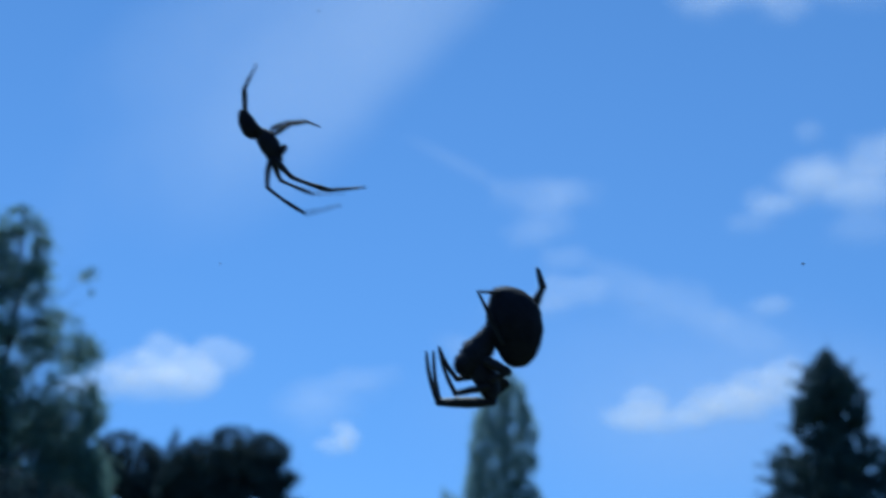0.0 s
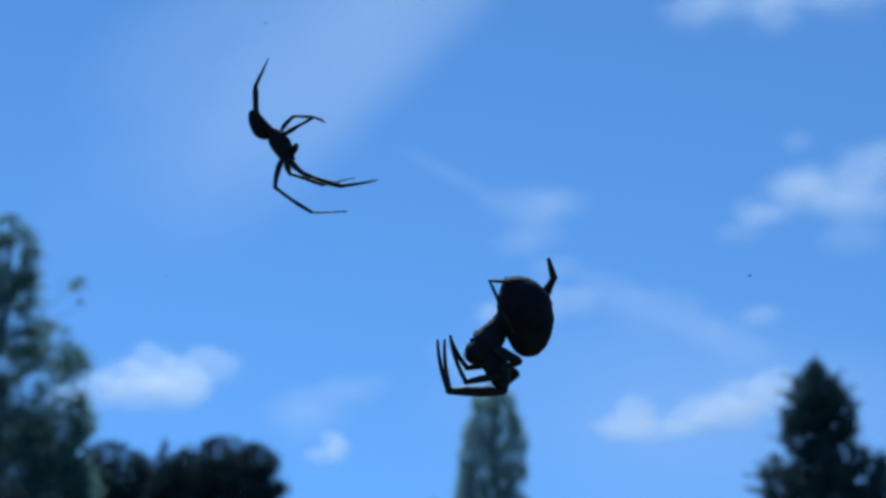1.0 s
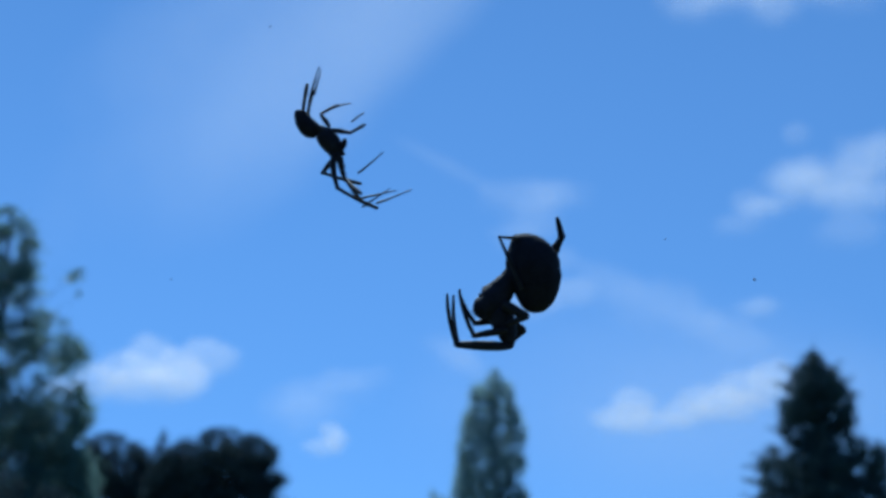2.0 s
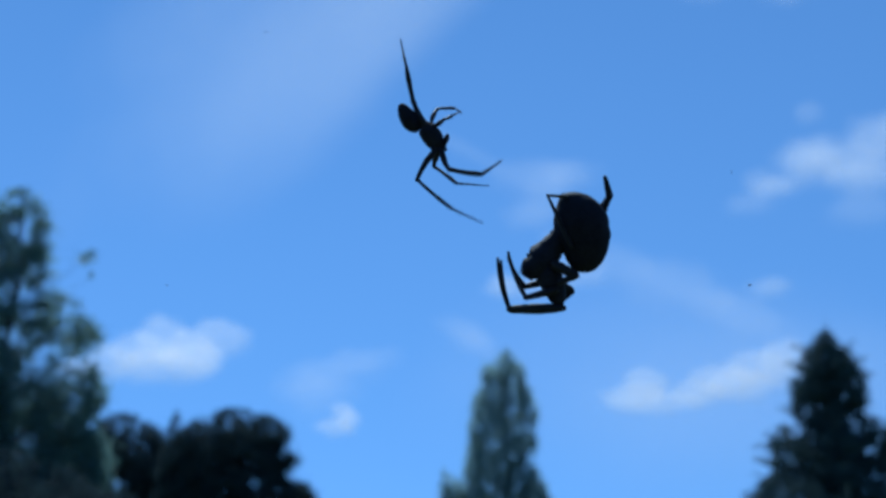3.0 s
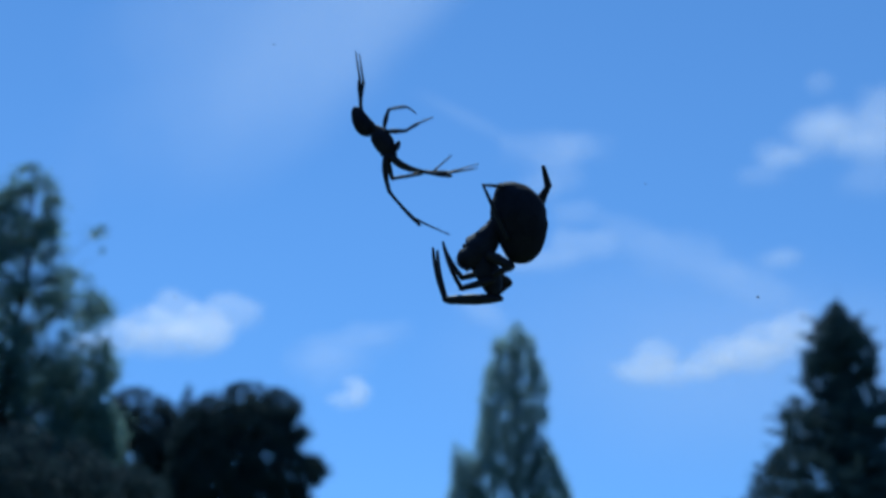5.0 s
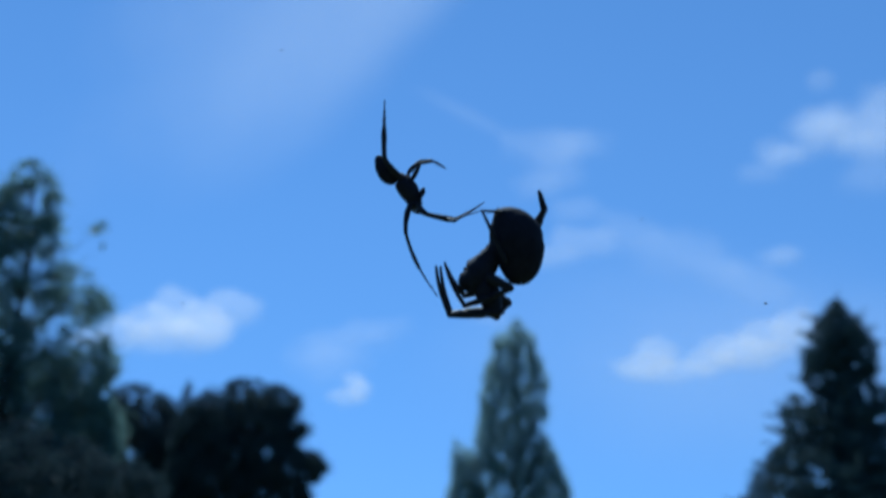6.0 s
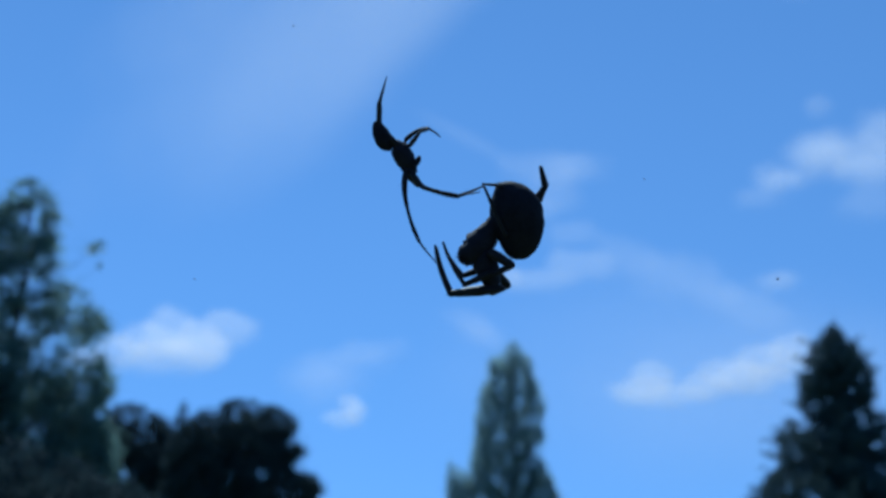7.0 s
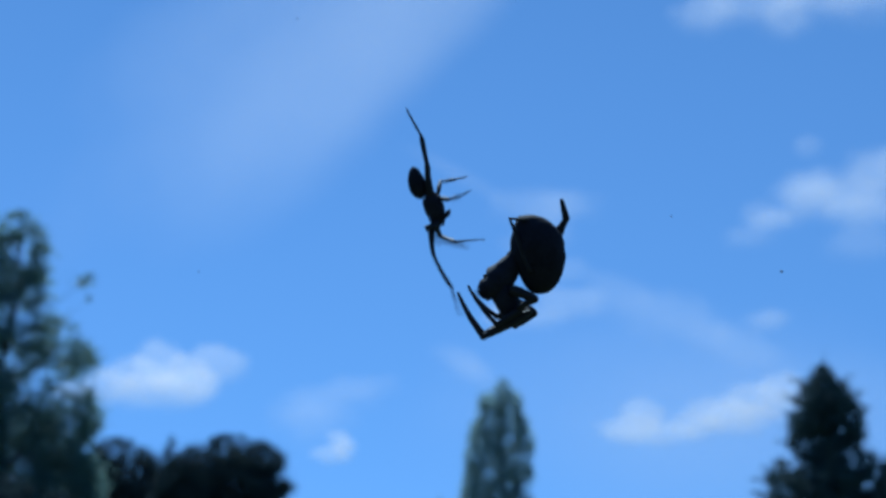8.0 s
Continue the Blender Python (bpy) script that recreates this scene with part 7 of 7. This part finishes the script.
    walk(SPECKS[1], [(0, mm(-19.346, 105.416, 1632.531)), (0.8, mm(-22.848, 105.728, 1632.121)), (1, mm(-23.237, 105.727, 1632.377)), (1.2, mm(-23.140, 105.593, 1632.921)), (1.5, mm(-22.633, 105.955, 1631.887)), (1.7, mm(-22.108, 106.028, 1631.583)), (2.8, mm(-25.187, 106.365, 1629.778)), (3.2, mm(-22.991, 106.666, 1628.391)), (3.5, mm(-23.620, 106.960, 1627.162)), (3.8, mm(-25.932, 107.124, 1626.399)), (4.2, mm(-26.794, 106.640, 1627.832)), (4.5, mm(-25.724, 106.456, 1628.398)), (4.7, mm(-25.062, 106.826, 1627.095)), (5.8, mm(-23.254, 107.414, 1624.909)), (6.3, mm(-24.284, 107.305, 1625.363)), (6.5, mm(-23.930, 106.956, 1626.681)), (6.8, mm(-23.276, 106.561, 1628.192)), (7, mm(-22.263, 106.404, 1628.833)), (7.2, mm(-21.926, 106.272, 1629.417)), (7.8, mm(-21.171, 105.590, 1632.096)), (8, mm(-21.109, 105.495, 1632.479))])
    walk(SPECKS[2], [(0, mm(-10.568, 98.282, 1654.374)), (0.8, mm(-14.099, 98.379, 1653.904)), (1, mm(-14.486, 98.346, 1654.148)), (1.2, mm(-14.391, 98.196, 1654.687)), (1.5, mm(-13.888, 98.582, 1653.663)), (1.7, mm(-13.360, 98.711, 1653.377)), (2.8, mm(-16.382, 99.477, 1651.688)), (3.2, mm(-14.161, 99.934, 1650.339)), (3.5, mm(-14.763, 100.345, 1649.136)), (3.8, mm(-17.046, 100.617, 1648.393)), (4.2, mm(-17.866, 100.258, 1649.845)), (4.5, mm(-16.774, 100.141, 1650.422)), (4.7, mm(-16.113, 100.535, 1649.126)), (5.8, mm(-14.349, 101.229, 1646.988)), (6.3, mm(-15.421, 101.062, 1647.442)), (6.5, mm(-15.099, 100.631, 1648.750)), (6.8, mm(-14.521, 100.068, 1650.242)), (7, mm(-13.560, 99.779, 1650.865)), (7.2, mm(-13.262, 99.506, 1651.421)), (7.8, mm(-12.639, 98.327, 1653.994)), (8, mm(-12.604, 98.139, 1654.356))])
    walk(SPECKS[3], [(0, mm(18.677, 106.168, 1629.258)), (0.8, mm(20.157, 105.116, 1632.206)), (1, mm(20.798, 105.300, 1631.448)), (1.2, mm(21.917, 105.067, 1631.974)), (1.5, mm(21.077, 104.805, 1632.723)), (1.7, mm(20.771, 104.435, 1633.878)), (2.8, mm(27.438, 103.516, 1637.219)), (3.5, mm(21.163, 101.967, 1643.207)), (3.8, mm(16.875, 101.981, 1643.509)), (4.2, mm(18.761, 103.078, 1640.050)), (4.5, mm(18.667, 103.623, 1638.279)), (4.7, mm(18.612, 103.821, 1637.621)), (5.8, mm(17.341, 105.821, 1630.654)), (6.3, mm(19.044, 104.439, 1635.512)), (6.5, mm(18.726, 104.417, 1635.494)), (7, mm(18.346, 103.605, 1637.899)), (7.2, mm(18.773, 103.444, 1638.228)), (8, mm(21.590, 103.288, 1637.899))])


motions()
